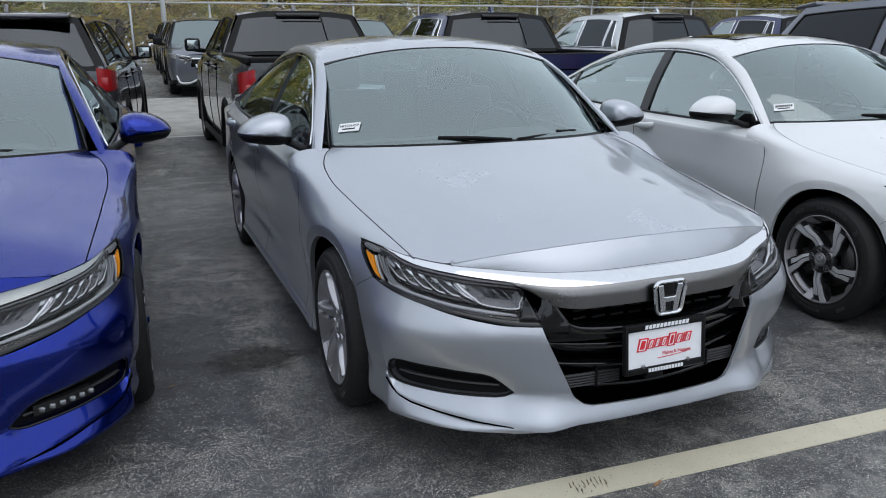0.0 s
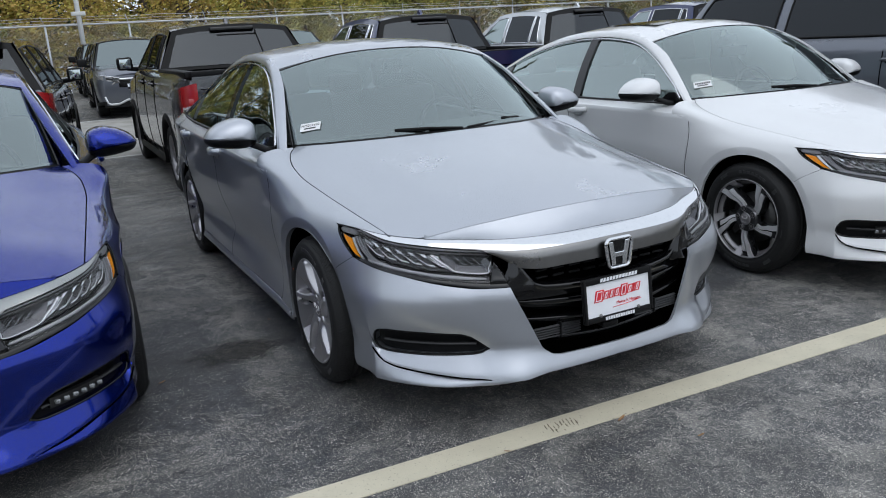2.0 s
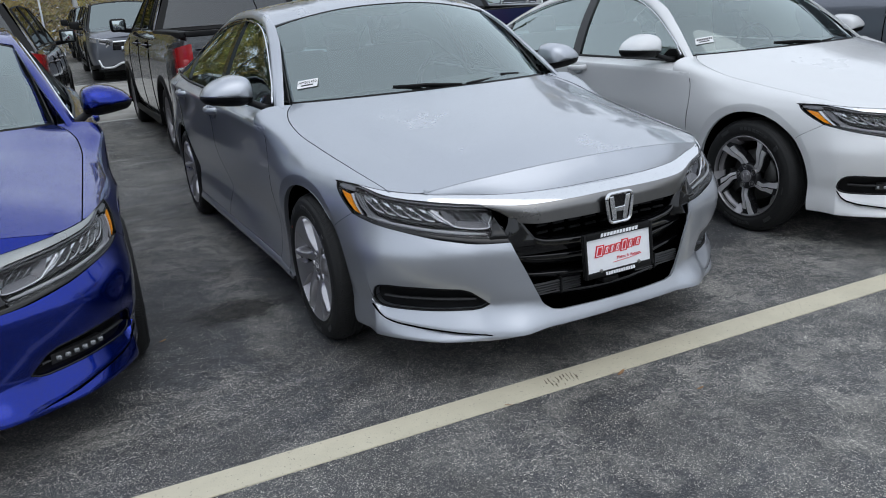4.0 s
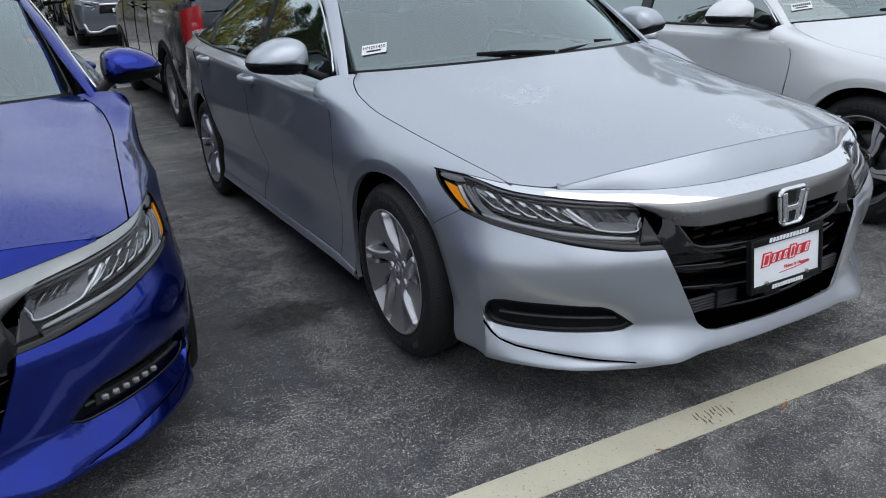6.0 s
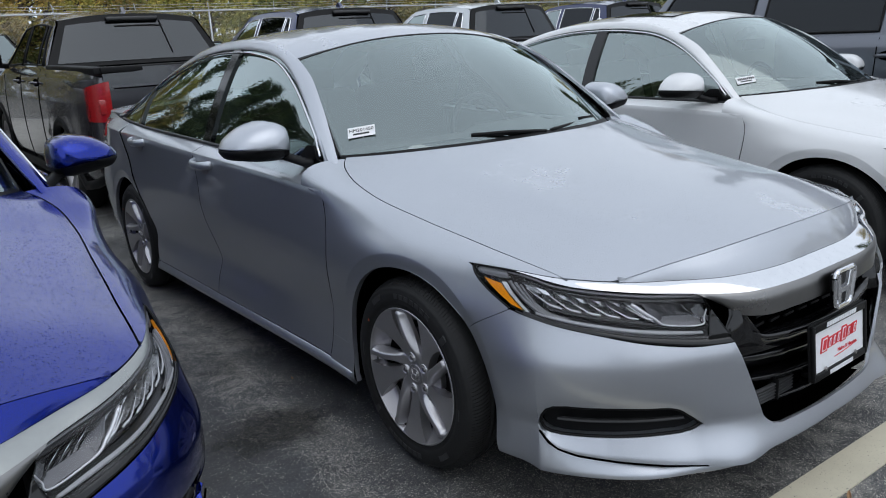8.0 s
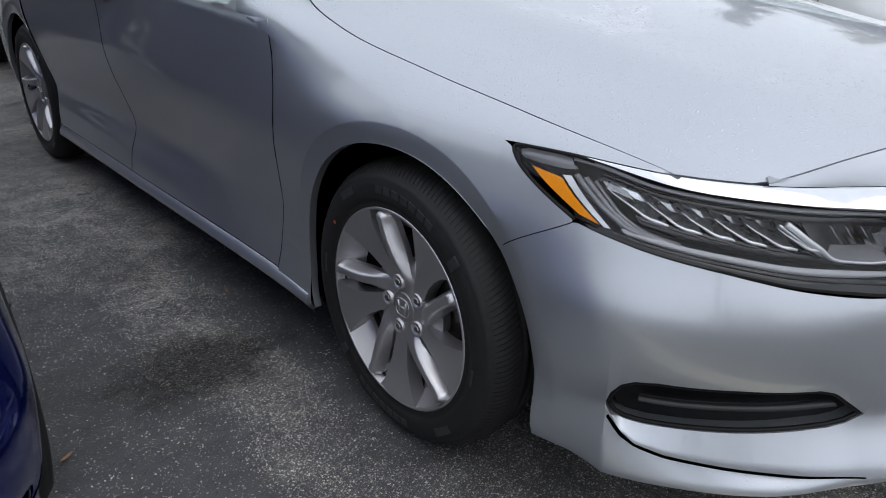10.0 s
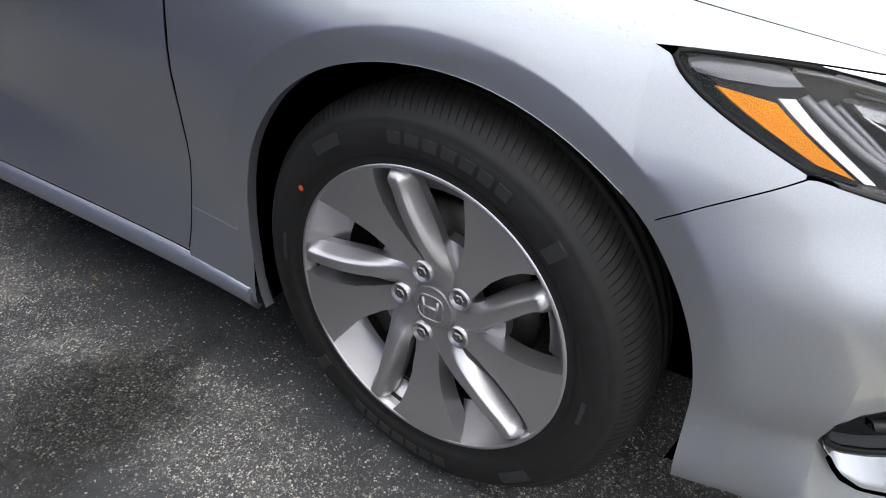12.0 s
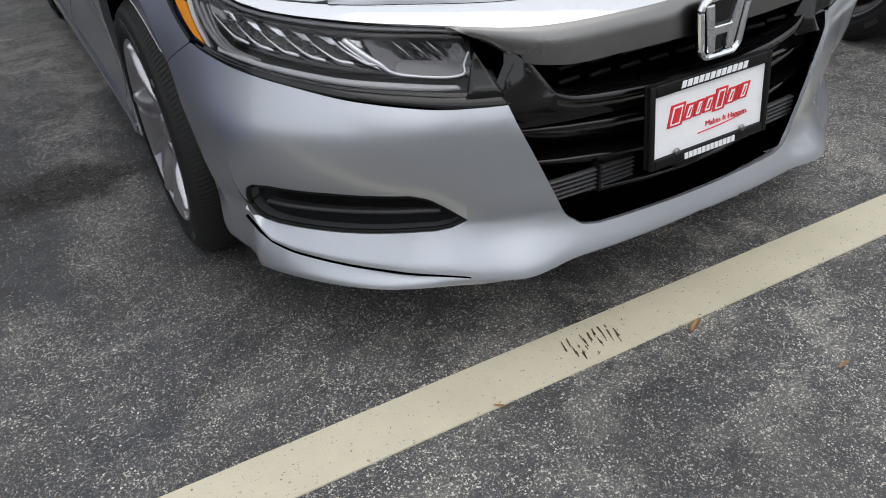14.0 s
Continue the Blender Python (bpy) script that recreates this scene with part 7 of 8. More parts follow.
# ---- pickups and sport utility vehicles, nose towards -y, front axle at y = 0 ----
def big_wheel(side, car, y, hw, z, r):
    hub = new("wheel")
    hub.parent = car
    hub.location, hub.scale = (side * hw, y, z), (side, 1, 1)
    w = 0.24
    part("tyre", lathe([(-0.03, r * 0.66), (-0.004, r * 0.68), (0, r * 0.80), (-0.006, r * 0.90), (-0.03, r * 0.985), (-0.06, r), (-w + 0.05, r), (-w, r * 0.9)], 48), TYRE, hub)
    rim = part("rim", lathe([(-0.008, r * 0.675), (-0.016, r * 0.64), (-0.06, r * 0.60), (-0.15, r * 0.58)], 48), ALLOY_DARK, hub)
    for k in range(5):
        a = 2 * math.pi * k / 5 + 0.3
        part("spoke", sector((broken((0.04, -0.35), (r * 0.6, -0.16)), broken((0.04, 0.35), (r * 0.6, 0.16))), 0.03, r * 0.65, lambda q, u: -0.02 - 0.02 * math.sin(q * 12), a, 0.04, 6, 3).done(), ALLOY, rim)
    part("hub_face", lathe([(-0.018, 0), (-0.018, 0.05), (-0.05, 0.07)], 20), ALLOY_DARK, rim)
    part("brake_disc", lathe([(-0.10, 0.0), (-0.10, r * 0.55)], 24), DARK, hub)


def utility(name, label, paint, at, turn, spec, category="car", group=""):
    car = thing(name, label, category, group)
    wb, f, r, hw = spec["wb"], spec["front"], spec["rear"], spec["hw"]
    rad, zw = spec.get("tyre", 0.37), spec.get("tyre", 0.37)
    ar = rad + 0.055
    y0, y1 = -f, wb + r
    belt_z, hood_z, cowl = spec["belt"], spec["hood"], spec["cowl"]
    bed = spec.get("bed")
    half = table((y0, hw - 0.22), (y0 + 0.08, hw - 0.10), (y0 + 0.30, hw - 0.03), (y0 + 0.8, hw), (y1 - 0.6, hw), (y1 - 0.15, hw - 0.03), (y1 - 0.03, hw - 0.09), (y1, hw - 0.15))
    bed_z = belt_z + 0.02
    top = broken((y0, hood_z - 0.22), (y0 + 0.10, hood_z - 0.08), (y0 + 0.35, hood_z - 0.02), (cowl, belt_z - 0.02), (cowl + 0.3, belt_z), (y1 - 0.05, belt_z + (0.02 if bed else 0.04)), (y1, belt_z - (0.0 if bed else 0.10)))
    low = lambda y: np.where(np.abs(y) < ar, zw + np.sqrt(np.maximum(ar ** 2 - y ** 2, 0)), np.where(np.abs(y - wb) < ar, zw + np.sqrt(np.maximum(ar ** 2 - (y - wb) ** 2, 0)), np.interp(y, (y0, y0 + 0.4, y1 - 0.5, y1), (0.30, 0.26, 0.28, 0.42))))
    cuts = [y0, y0 + 0.03, y0 + 0.08, y0 + 0.2, *np.linspace(y0 + 0.3, -ar, 4), *(-ar * np.cos(np.linspace(0, math.pi, 21))), *np.linspace(ar, wb - ar, 12), *(wb - ar * np.cos(np.linspace(0, math.pi, 21))), *np.linspace(wb + ar, y1 - 0.2, 4), y1 - 0.12, y1 - 0.06, y1 - 0.02, y1]
    ys = np.unique(np.round(cuts, 5))
    bulge = table((0, 0.07), (0.12, 0.025), (0.45, 0.0), (0.72, 0.006), (0.80, 0.018), (0.92, 0.03), (1.0, 0.085))
    v = np.linspace(0, 1, 18)
    inside = (0, wb / 2, 0.6)
    for side in (-1, 1):
        z = low(ys)[:, None] + v[None] * (top(ys) - low(ys))[:, None]
        rel = np.clip((z - 0.28) / (top(ys)[:, None] - 0.28), 0, 1)
        x = half(ys)[:, None] - bulge(rel)
        p = np.stack([x, np.broadcast_to(ys[:, None], z.shape), z], -1)
        part("body_side", Sheet().grid(mirrored(p, side), out=inside, skirt=0.03).done(), paint, car)
        clad = np.stack([np.stack([half(ys) - 0.045, ys, low(ys) - 0.004], -1), np.stack([half(ys) + 0.012, ys, low(ys) + 0.0], -1), np.stack([half(ys) + 0.012, ys, low(ys) + 0.05], -1), np.stack([half(ys) - 0.01, ys, low(ys) + 0.075], -1)], 1)
        part("cladding", Sheet().grid(mirrored(clad, side), out=inside).done(), BLACK, car)
        for y in (0, wb):
            big_wheel(side, car, y, hw - 0.015, zw, rad)
            ang = np.linspace(-0.3, math.pi + 0.3, 20)
            part("wheel_liner", Sheet().grid([[(side * xx, y + rr * math.cos(a), zw + rr * math.sin(a)) for xx, rr in ((hw - 0.03, ar + 0.01), (hw - 0.3, ar + 0.01), (hw - 0.3, 0))] for a in ang]).done(), DARK, car)
        # door seams, near-black rods drawn for the shaded gaps, and handles
        for y in spec["seams"]:
            zz = np.linspace(0.34, belt_z - 0.01, 12)
            pts = [(side * (float(half(y)) - float(bulge((q - 0.28) / (float(top(y)) - 0.28))) + 0.001), y, q) for q in zz]
            part("door_seam", tube(pts, 0.004, 4), DARK, car)
        for y in spec["handles"]:
            zz = belt_z - 0.14
            hx = float(half(y)) - 0.012
            # near-black disc drawn for the shade in the handle's scoop
            cup = part("handle_cup", moved(lathe([(0.003, 0.0), (0.002, 0.035), (-0.01, 0.045)], 16), Matrix.Translation((side * (hx + 0.0), y, zz)) @ Matrix.Diagonal((side, 2.2, 0.9, 1))), DARK, car)
            part("door_handle", tube([(side * (hx - 0.005), y - 0.11, zz), (side * (hx + 0.035), y - 0.07, zz + 0.004), (side * (hx + 0.035), y + 0.07, zz + 0.004), (side * (hx - 0.005), y + 0.11, zz)], 0.014, 8), paint, cup)
        mirror = part("door_mirror", moved(raw(block(-0.100, 0.100, -0.06, 0.05, -0.085, 0.085, 0.045, 3)), pose(side * (hw + 0.10), cowl + 0.33, belt_z + 0.08)), spec.get("mirror", BLACK), car)
        part("mirror_glass", moved(raw(block(-0.070, 0.070, 0.046, 0.054, -0.060, 0.060, 0.003)), pose(side * (hw + 0.10), cowl + 0.33, belt_z + 0.08)), plain("mirror_silver", (0.45, 0.50, 0.50), 0.03, 1.0, 0.0), mirror)
        part("mirror_arm", tube([(side * (hw - 0.06), cowl + 0.31, belt_z), (side * (hw + 0.08), cowl + 0.33, belt_z + 0.02)], 0.03, 8), BLACK, mirror)
    # hood and end caps
    u = np.linspace(-1, 1, 13)
    hy = np.linspace(y0 + 0.05, cowl + 0.25, 10)
    part("hood", Sheet().grid([[(a * (float(half(y)) - 0.085), y, float(top(y)) + 0.06 * (1 - abs(a) ** 2.5)) for a in u] for y in hy], out=(0, 0, 0), skirt=0.03).done(), paint, car)
    zf = np.linspace(0.28, hood_z - 0.12, 8)
    nose = part("front_bumper", Sheet().grid([[(a * (hw - 0.17), y0 - 0.06 * (1 - abs(a) ** 2) + 0.03 * ((q - 0.6) / 0.4) ** 2, q) for a in u] for q in zf], out=inside, skirt=0.1).done(), paint, car)
    part("grille", Sheet().grid([[(a * 0.52, y0 - 0.078 + 0.05 * a * a + 0.03 * ((q - 0.6) / 0.4) ** 2, q) for a in np.linspace(-1, 1, 9)] for q in np.linspace(hood_z - 0.36, hood_z - 0.17, 4)], out=inside, skirt=0.02).done(), BLACK_GLOSS, nose)
    part("grille_bar", tube([(a * 0.60, y0 - 0.090 + 0.07 * a * a, hood_z - 0.19 - 0.10 * max(0.0, abs(a) - 0.80) / 0.2) for a in np.linspace(-1, 1, 21)], 0.020, 8), CHROME, nose)
    part("badge", tube([(0.05 * math.copysign(abs(math.cos(a)) ** 0.5, math.cos(a)), y0 - 0.105, hood_z - 0.25 + 0.045 * math.copysign(abs(math.sin(a)) ** 0.5, math.sin(a))) for a in np.linspace(0, 6.28, 20, endpoint=False)], 0.008, 6, True), CHROME, nose)
    part("lower_intake", Sheet().grid([[(a * 0.62, y0 - 0.055 + 0.05 * a * a, q) for a in np.linspace(-1, 1, 9)] for q in (0.33, 0.42, 0.50)], out=inside, skirt=0.02).done(), BLACK, nose)
    part("skid_strip", tube([(a, y0 - 0.070 + 0.16 * a * a, float(np.interp(abs(a), (0, 0.34, 0.52, 0.68, 0.74, 0.77), (0.385, 0.385, 0.305, 0.300, 0.345, 0.47)))) for a in np.linspace(-0.77, 0.77, 41)], 0.024, 8), PALE, nose)
    part("lower_skirt", Sheet().grid([[(a * 0.80, y0 - 0.062 + 0.10 * a * a, q) for a in np.linspace(-1, 1, 9)] for q in (0.24, 0.30, 0.36)], out=inside, skirt=0.03).done(), BLACK, nose)
    for side in (-1, 1):
        yy = np.linspace(0, 1, 8)
        lamp = np.array([[(side * (0.46 + 0.43 * q + (hw - 0.93)), y0 - 0.085 + 0.27 * q ** 2.2, hood_z - 0.27 + 0.10 * q + w * (0.11 - 0.02 * q)) for w in (0, 0.5, 1)] for q in yy])
        hl = part("headlamp", Sheet().grid(lamp, out=inside, skirt=0.03).done(), REFLECTOR, nose)
        part("lamp_eye", tube([lamp[2, 1] + np.array([0, -0.006, 0]), lamp[4, 1] + np.array([0, -0.006, 0])], 0.022, 8), LAMP_GREY, hl)
        part("lamp_brow", tube(lamp[:, 2], 0.010, 6), CHROME, hl)
    # cabin
    b0, b1, t0, t1 = spec["glass_low_front"], spec["glass_low_rear"], spec["roof_front"], spec["roof_rear"]
    rz, rw = spec["height"], spec["roof_half"]
    bw = hw - 0.085
    zb = lambda y: float(top(y)) - 0.005
    def side_p(y, w):
        """On the cabin's side: y along it, w from belt to rail."""
        rail_y = np.clip(y, t0, t1)
        zr = rz - 0.055 - 0.05 * ((rail_y - (t0 + t1) / 2) / ((t1 - t0) / 2)) ** 2
        if y < t0:
            zr = zb(b0) + (rz - 0.105 - zb(b0)) * (y - b0) / (t0 - b0)
        elif y > t1:
            zr = belt_z + (rz - 0.105 - belt_z) * (b1 - y) / (b1 - t1)
        xr = np.interp(zr, (belt_z, rz - 0.05), (bw, rw))
        return np.array([bw + (xr - bw) * w + 0.015 * math.sin(math.pi * w), y, zb(y) + (zr - zb(y)) * w])
    roof = part("roof", Sheet().grid([[(a * (rw + 0.01), y, rz - 0.055 * abs(a) ** 2.5 - 0.05 * ((y - (t0 + t1) / 2) / ((t1 - t0) / 2)) ** 2) for a in u] for y in np.linspace(t0, t1, 12)], out=inside, skirt=0.03).done(), paint, car)
    if spec.get("rails"):
        for side in (-1, 1):
            part("roof_rail", tube([(side * (rw - 0.06), y, rz - 0.03 + 0.06 * math.sin(math.pi * q) ** 0.4) for q, y in zip(np.linspace(0, 1, 12), np.linspace(t0 + 0.3, t1 - 0.1, 12))], 0.018, 8), BLACK, roof)
    fin = prism([(-0.10, 0), (0.10, 0), (0.06, 0.02), (0.02, 0.07), (0.0, 0.07), (-0.06, 0.012)], -0.02, 0.02, 0.004)
    part("antenna_fin", moved(fin, pose(0, t1 - 0.22, rz - 0.045, 0, 0, 90)), paint, roof)
    glass_side = spec.get("glass", PRIVACY)
    for side in (-1, 1):
        yy = np.linspace(b0, b1, 40)
        frame_p = np.array([[side_p(y, w) for w in np.linspace(0, 1, 6)] for y in yy])
        shell = part("cabin_side", Sheet().grid(mirrored(frame_p, side), out=inside).done(), paint, car)
        for k, (g0, g1, lean) in enumerate(spec["windows"]):
            rows = []
            for q in np.linspace(0, 1, 10):
                row = []
                for w in np.linspace(0.06, 0.86, 6):
                    y = g0 + q * (g1 - g0)
                    if k == 0:
                        y = max(y, b0 + 0.10 + (t0 - b0 + 0.04) * w)
                    if k == len(spec["windows"]) - 1:
                        y = min(y, b1 - 0.16 - (b1 - t1) * w * 0.8)
                    p = side_p(y, w)
                    row.append((p[0] + 0.006, p[1], p[2]))
                rows.append(row)
            rows = np.array(rows)
            pane = part("side_window", Sheet().grid(mirrored(rows, side), out=inside, skirt=0.006).done(), glass_side if k else spec.get("front_glass", glass_side), shell)
            loop = np.concatenate([rows[:, 0], rows[-1, 1:], rows[::-1, -1][1:], rows[0, ::-1][1:-1]])
            part("window_seal", tube(mirrored(loop, side), 0.010, 5, True), spec.get("trim", BLACK), pane)
        inner = np.array([[side_p(y, w) - np.array([0.05, 0, 0]) for w in (0, 1)] for y in np.linspace(b0 + 0.3, b1 - 0.3, 6)])
        part("cabin_lining", Sheet().grid(mirrored(inner, side)).done(), DARK, shell)
    # windscreen and rear glass, with black borders
    for nm, yl, yt, zl in (("windscreen", b0, t0, zb(b0)), ("rear_window", b1, t1, belt_z)):
        sgn = -1 if nm == "windscreen" else 1
        def pane_at(a, w):
            zt = rz - 0.055 * abs(a) ** 2.5 - 0.05
            return np.array([a * (bw + (rw - bw) * w) , yl + (yt - yl) * w + sgn * 0.07 * (1 - a * a) * (1 - 0.6 * w), zl + (zt - zl) * w])
        bord = np.array([[pane_at(a, w) for a in np.linspace(-1, 1, 15)] for w in np.linspace(0, 1, 8)])
        shell = part(nm + "_border", Sheet().grid(bord, out=inside, skirt=0.02).done(), BLACK, car)
        lo_w, hi_w, wid = (0.07, 0.86, 0.90) if sgn > 0 else (0.05, 0.95, 0.93)
        pane = np.array([[pane_at(a * wid, w) + np.array([0, sgn * 0.006, 0.004]) for a in np.linspace(-1, 1, 15)] for w in np.linspace(lo_w, hi_w, 8)])
        pn = part(nm, Sheet().grid(pane, out=inside, skirt=0.004).done(), spec.get("rear_glass", SCREEN_DARK) if sgn > 0 else SCREEN, shell)
        if sgn > 0 and bed:
            part("slider_seal", tube([pane[q, 4] + np.array([0, 0.006, 0]) for q in range(1, 8)], 0.007, 4), BLACK, pn)
            part("slider_rail", tube([pane[6, q] + np.array([0, 0.006, 0]) for q in range(4, 10)], 0.007, 4), BLACK, pn)
        if sgn > 0:
            part("high_stop_lamp", moved(raw(block(-0.26, 0.26, -0.03, 0.05, -0.025, 0.025, 0.015)), pose(0, yt + 0.05, rz - 0.105)), BLACK_GLOSS, shell)
            if not bed:
                part("roof_spoiler", moved(raw(block(-rw + 0.06, rw - 0.06, -0.10, 0.14, -0.02, 0.02, 0.015)), pose(0, yt + 0.05, rz - 0.075, -8, 0, 0)), paint, shell)
        if sgn < 0:
            for x in (-0.3, 0.35):
                part("wiper", tube([(x - 0.25, yl - 0.05, zl + 0.03), (x + 0.25, yl - 0.03, zl + 0.05)], 0.010, 5), BLACK, shell)
    # rear end
    zr_top = bed_z if bed else belt_z
    gate = np.array([[(a * (hw - 0.13), y1 + 0.02 * (1 - a * a) - (0.0 if bed else 0.06 * max(0.0, q - 0.9)), q) for a in u] for q in np.linspace(0.55, zr_top, 8)])
    tg = part("tailgate", Sheet().grid(gate, out=inside, skirt=0.08).done(), paint, car)
    # crease drawn as a near-black rod, its shade put in as colour
    part("tailgate_crease", tube([(a * (hw - 0.20), y1 + 0.024 * (1 - a * a) + 0.002, zr_top - 0.16) for a in np.linspace(-1, 1, 9)], 0.006, 4), DARK, tg)
    part("rear_bumper", Sheet().grid([[(a * (hw - 0.03), y1 + 0.05 - 0.10 * abs(a) ** 6, q) for a in u] for q in (0.36, 0.42, 0.50, 0.58)], out=inside, skirt=0.15).done(), BLACK, car)
    for side in (-1, 1):
        lz0, lz1 = (0.90, 1.22) if bed else (zr_top - 0.20, zr_top + 0.03)
        rows = []
        for q in np.linspace(0, 1, 8):
            ang = q * math.pi / 2
            rows.append([(side * (hw - 0.165 + 0.145 * math.sin(ang) ** 0.7), y1 + 0.012 - (0.22 if bed else 0.40) * (1 - math.cos(ang)) - 0.0, lz0 + w * (lz1 - lz0) - 0.05 * q * w) for w in np.linspace(0, 1, 5)])
        tl = part("tail_lamp", Sheet().grid(np.array(rows), out=inside, skirt=0.03).done(), RED, car)
        part("lamp_core", moved(raw(block(-0.03, 0.03, -0.01, 0.012, -0.10, 0.02, 0.008)), pose(side * (hw - 0.10), y1 - 0.005, (lz0 + lz1) / 2)), RED, tl)
    if bed:
        by0, by1 = b1 + 0.02, y1 - 0.05
        box = Sheet()
        box.grid([[(-(hw - 0.17), y, bed_z - 0.01), (-(hw - 0.19), y, 0.85), (hw - 0.19, y, 0.85), (hw - 0.17, y, bed_z - 0.01)] for y in np.linspace(by0, by1, 3)])
        part("bed_liner", box.done(), BLACK, car)
        for side in (-1, 1):
            part("bed_rail", raw(block(*sorted((side * (hw - 0.19), side * (hw - 0.07))), by0, y1 - 0.02, bed_z - 0.05, bed_z + 0.012, 0.012)), BLACK, car)
        part("gate_cap", raw(block(-(hw - 0.12), hw - 0.12, y1 - 0.06, y1 + 0.012, bed_z - 0.04, bed_z + 0.014, 0.012)), BLACK, car)
    # dark core: near-black filler for the shade below and inside
    part("underbody", joined(raw(block(-(hw - 0.32), hw - 0.32, y0 + 0.15, y1 - 0.15, 0.24, 0.80)), raw(block(-(bw - 0.08), bw - 0.08, b0 + 0.35, b1 - 0.25, 0.75, belt_z - 0.05))), DARK, car)
    for x in (-0.38, 0.38):
        part("seat_back", joined(moved(raw(block(-0.24, 0.24, -0.07, 0.07, -0.30, 0.36, 0.06, 2)), pose(x, cowl + 1.35, belt_z - 0.05, -12, 0, 0)), moved(raw(block(-0.13, 0.13, -0.05, 0.05, -0.08, 0.08, 0.035, 2)), pose(x, cowl + 1.44, belt_z + 0.36, -12, 0, 0))), SEAT, car)
    x, y, z = at
    lift = (float(RISE(y)) + float(RISE(y + (wb if abs(turn) < 90 else -wb)))) / 2
    pitch = math.degrees(math.atan2(float(RISE(y + (wb if abs(turn) < 90 else -wb))) - float(RISE(y)), wb))
    car.matrix_world = pose(x, y, z + float(RISE(y)), pitch, 0, turn)
    return car


SCREEN_DARK = glass("tinted_rear_glass", (0.09, 0.10, 0.11), 0.0, 0.965, 0.0, 0.6, (0.9, 0.95, 1.0))
SCREEN = glass("far_windscreen", (0.30, 0.36, 0.35), 0.0, 0.80)
PICKUP = dict(wb=3.18, front=0.95, rear=1.20, hw=0.985, belt=1.30, hood=1.13, cowl=0.42, height=1.845, roof_half=0.68, tyre=0.378, bed=True,
              glass_low_front=0.40, glass_low_rear=2.62, roof_front=1.12, roof_rear=2.44, seams=(0.55, 1.52, 2.42), handles=(1.40, 2.30),
              windows=((0.55, 1.46, 0), (1.54, 2.20, 0), (2.24, 2.56, 0)))
SUV = dict(wb=2.82, front=0.96, rear=1.14, hw=0.985, belt=1.20, hood=1.08, cowl=0.40, height=1.80, roof_half=0.66, tyre=0.375,
           glass_low_front=0.38, glass_low_rear=3.84, roof_front=1.10, roof_rear=3.50, seams=(0.55, 1.54, 2.50), handles=(1.43, 2.42),
           windows=((0.55, 1.46, 0), (1.56, 2.50, 0), (2.62, 3.78, 0)))
CROSSOVER = dict(wb=2.66, front=0.92, rear=1.0, hw=0.925, belt=1.05, hood=1.00, cowl=0.34, height=1.64, roof_half=0.62, tyre=0.355,
                 glass_low_front=0.34, glass_low_rear=3.52, roof_front=1.02, roof_rear=3.18, seams=(0.52, 1.45, 2.35), handles=(1.35, 2.25),
                 windows=((0.52, 1.40, 0), (1.48, 2.36, 0), (2.46, 3.45, 0)))

row = "pickups parked nose away"
utility("pickup_truck", "dark charcoal pickup truck with a tinted rear window", CHARCOAL, (0.40, 9.13, 0), 180, PICKUP, "pickup truck", row)
utility("pickup_truck", "navy blue pickup truck with bright window trim", NAVY, (3.05, 9.13, 0), 180, dict(PICKUP, trim=CHROME, front_glass=SIDE_GLASS), "pickup truck", row)
utility("pickup_truck", "pale silver pickup truck with bright window trim", PALE, (5.72, 9.13, 0), 180, dict(PICKUP, trim=CHROME, front_glass=SIDE_GLASS), "pickup truck", row)
utility("pickup_truck", "navy blue pickup truck beside a silver one", NAVY, (8.78, 9.3, 0), 180, dict(PICKUP, trim=CHROME, front_glass=SIDE_GLASS), "pickup truck", row)
utility("sport_utility_vehicle", "dark charcoal sport utility vehicle parked nose away", CHARCOAL, (-2.32, 9.5, 0), 175.5, SUV, "car")
utility("sport_utility_vehicle", "steel grey sport utility vehicle with roof rails", STEEL, (4.93, -0.78, 0), 0, dict(SUV, rails=True), "car")
utility("crossover", "steel grey crossover with a chrome grille bar", STEEL, (0.20, 15.5, 0), 0, CROSSOVER, "car", "crossovers by the fence")
utility("crossover", "steel grey crossover parked close to the fence", STEEL, (0.32, 23.1, 0), 0, CROSSOVER, "car", "crossovers by the fence")
utility("crossover", "white crossover parked by the fence", WHITE, (4.3, 16.4, 0), 0, CROSSOVER, "car", "crossovers by the fence")
utility("crossover", "dark grey crossover with a dealer plate", CHARCOAL, (-5.2, 16.4, 0), 0, CROSSOVER, "car", "crossovers by the fence")


# ---- fence ----
FY, FZ0, FZ1 = 27.5, 0.66, 2.97
fence = thing("chain_link_fence", "galvanised chain-link fence with barbed wire on top", "fence")
wires = Sheet()
x0, x1, gap = -28.0, 50.0, 0.10
h = FZ1 - FZ0 - 0.06
for k in range(int((x1 - x0) / gap)):
    for lean in (-1, 1):
        a = Vector((x0 + k * gap, FY, FZ0 + 0.03))
        b = a + Vector((lean * h * 0.8, 0, h))
        w = 0.0036
        wires.v += [tuple(a + Vector((-w, 0, 0))), tuple(a + Vector((w, 0, 0))), tuple(b + Vector((w, 0, 0))), tuple(b + Vector((-w, 0, 0))), tuple(a + Vector((0, w, 0))), tuple(a + Vector((0, -w, 0))), tuple(b + Vector((0, -w, 0))), tuple(b + Vector((0, w, 0)))]
        n = len(wires.v) - 8
        wires.f += [(n, n + 1, n + 2, n + 3), (n + 4, n + 5, n + 6, n + 7)]
tagged(part("wire_mesh", wires.done(), GALVANISED, fence, smooth=False), kind="stuff")
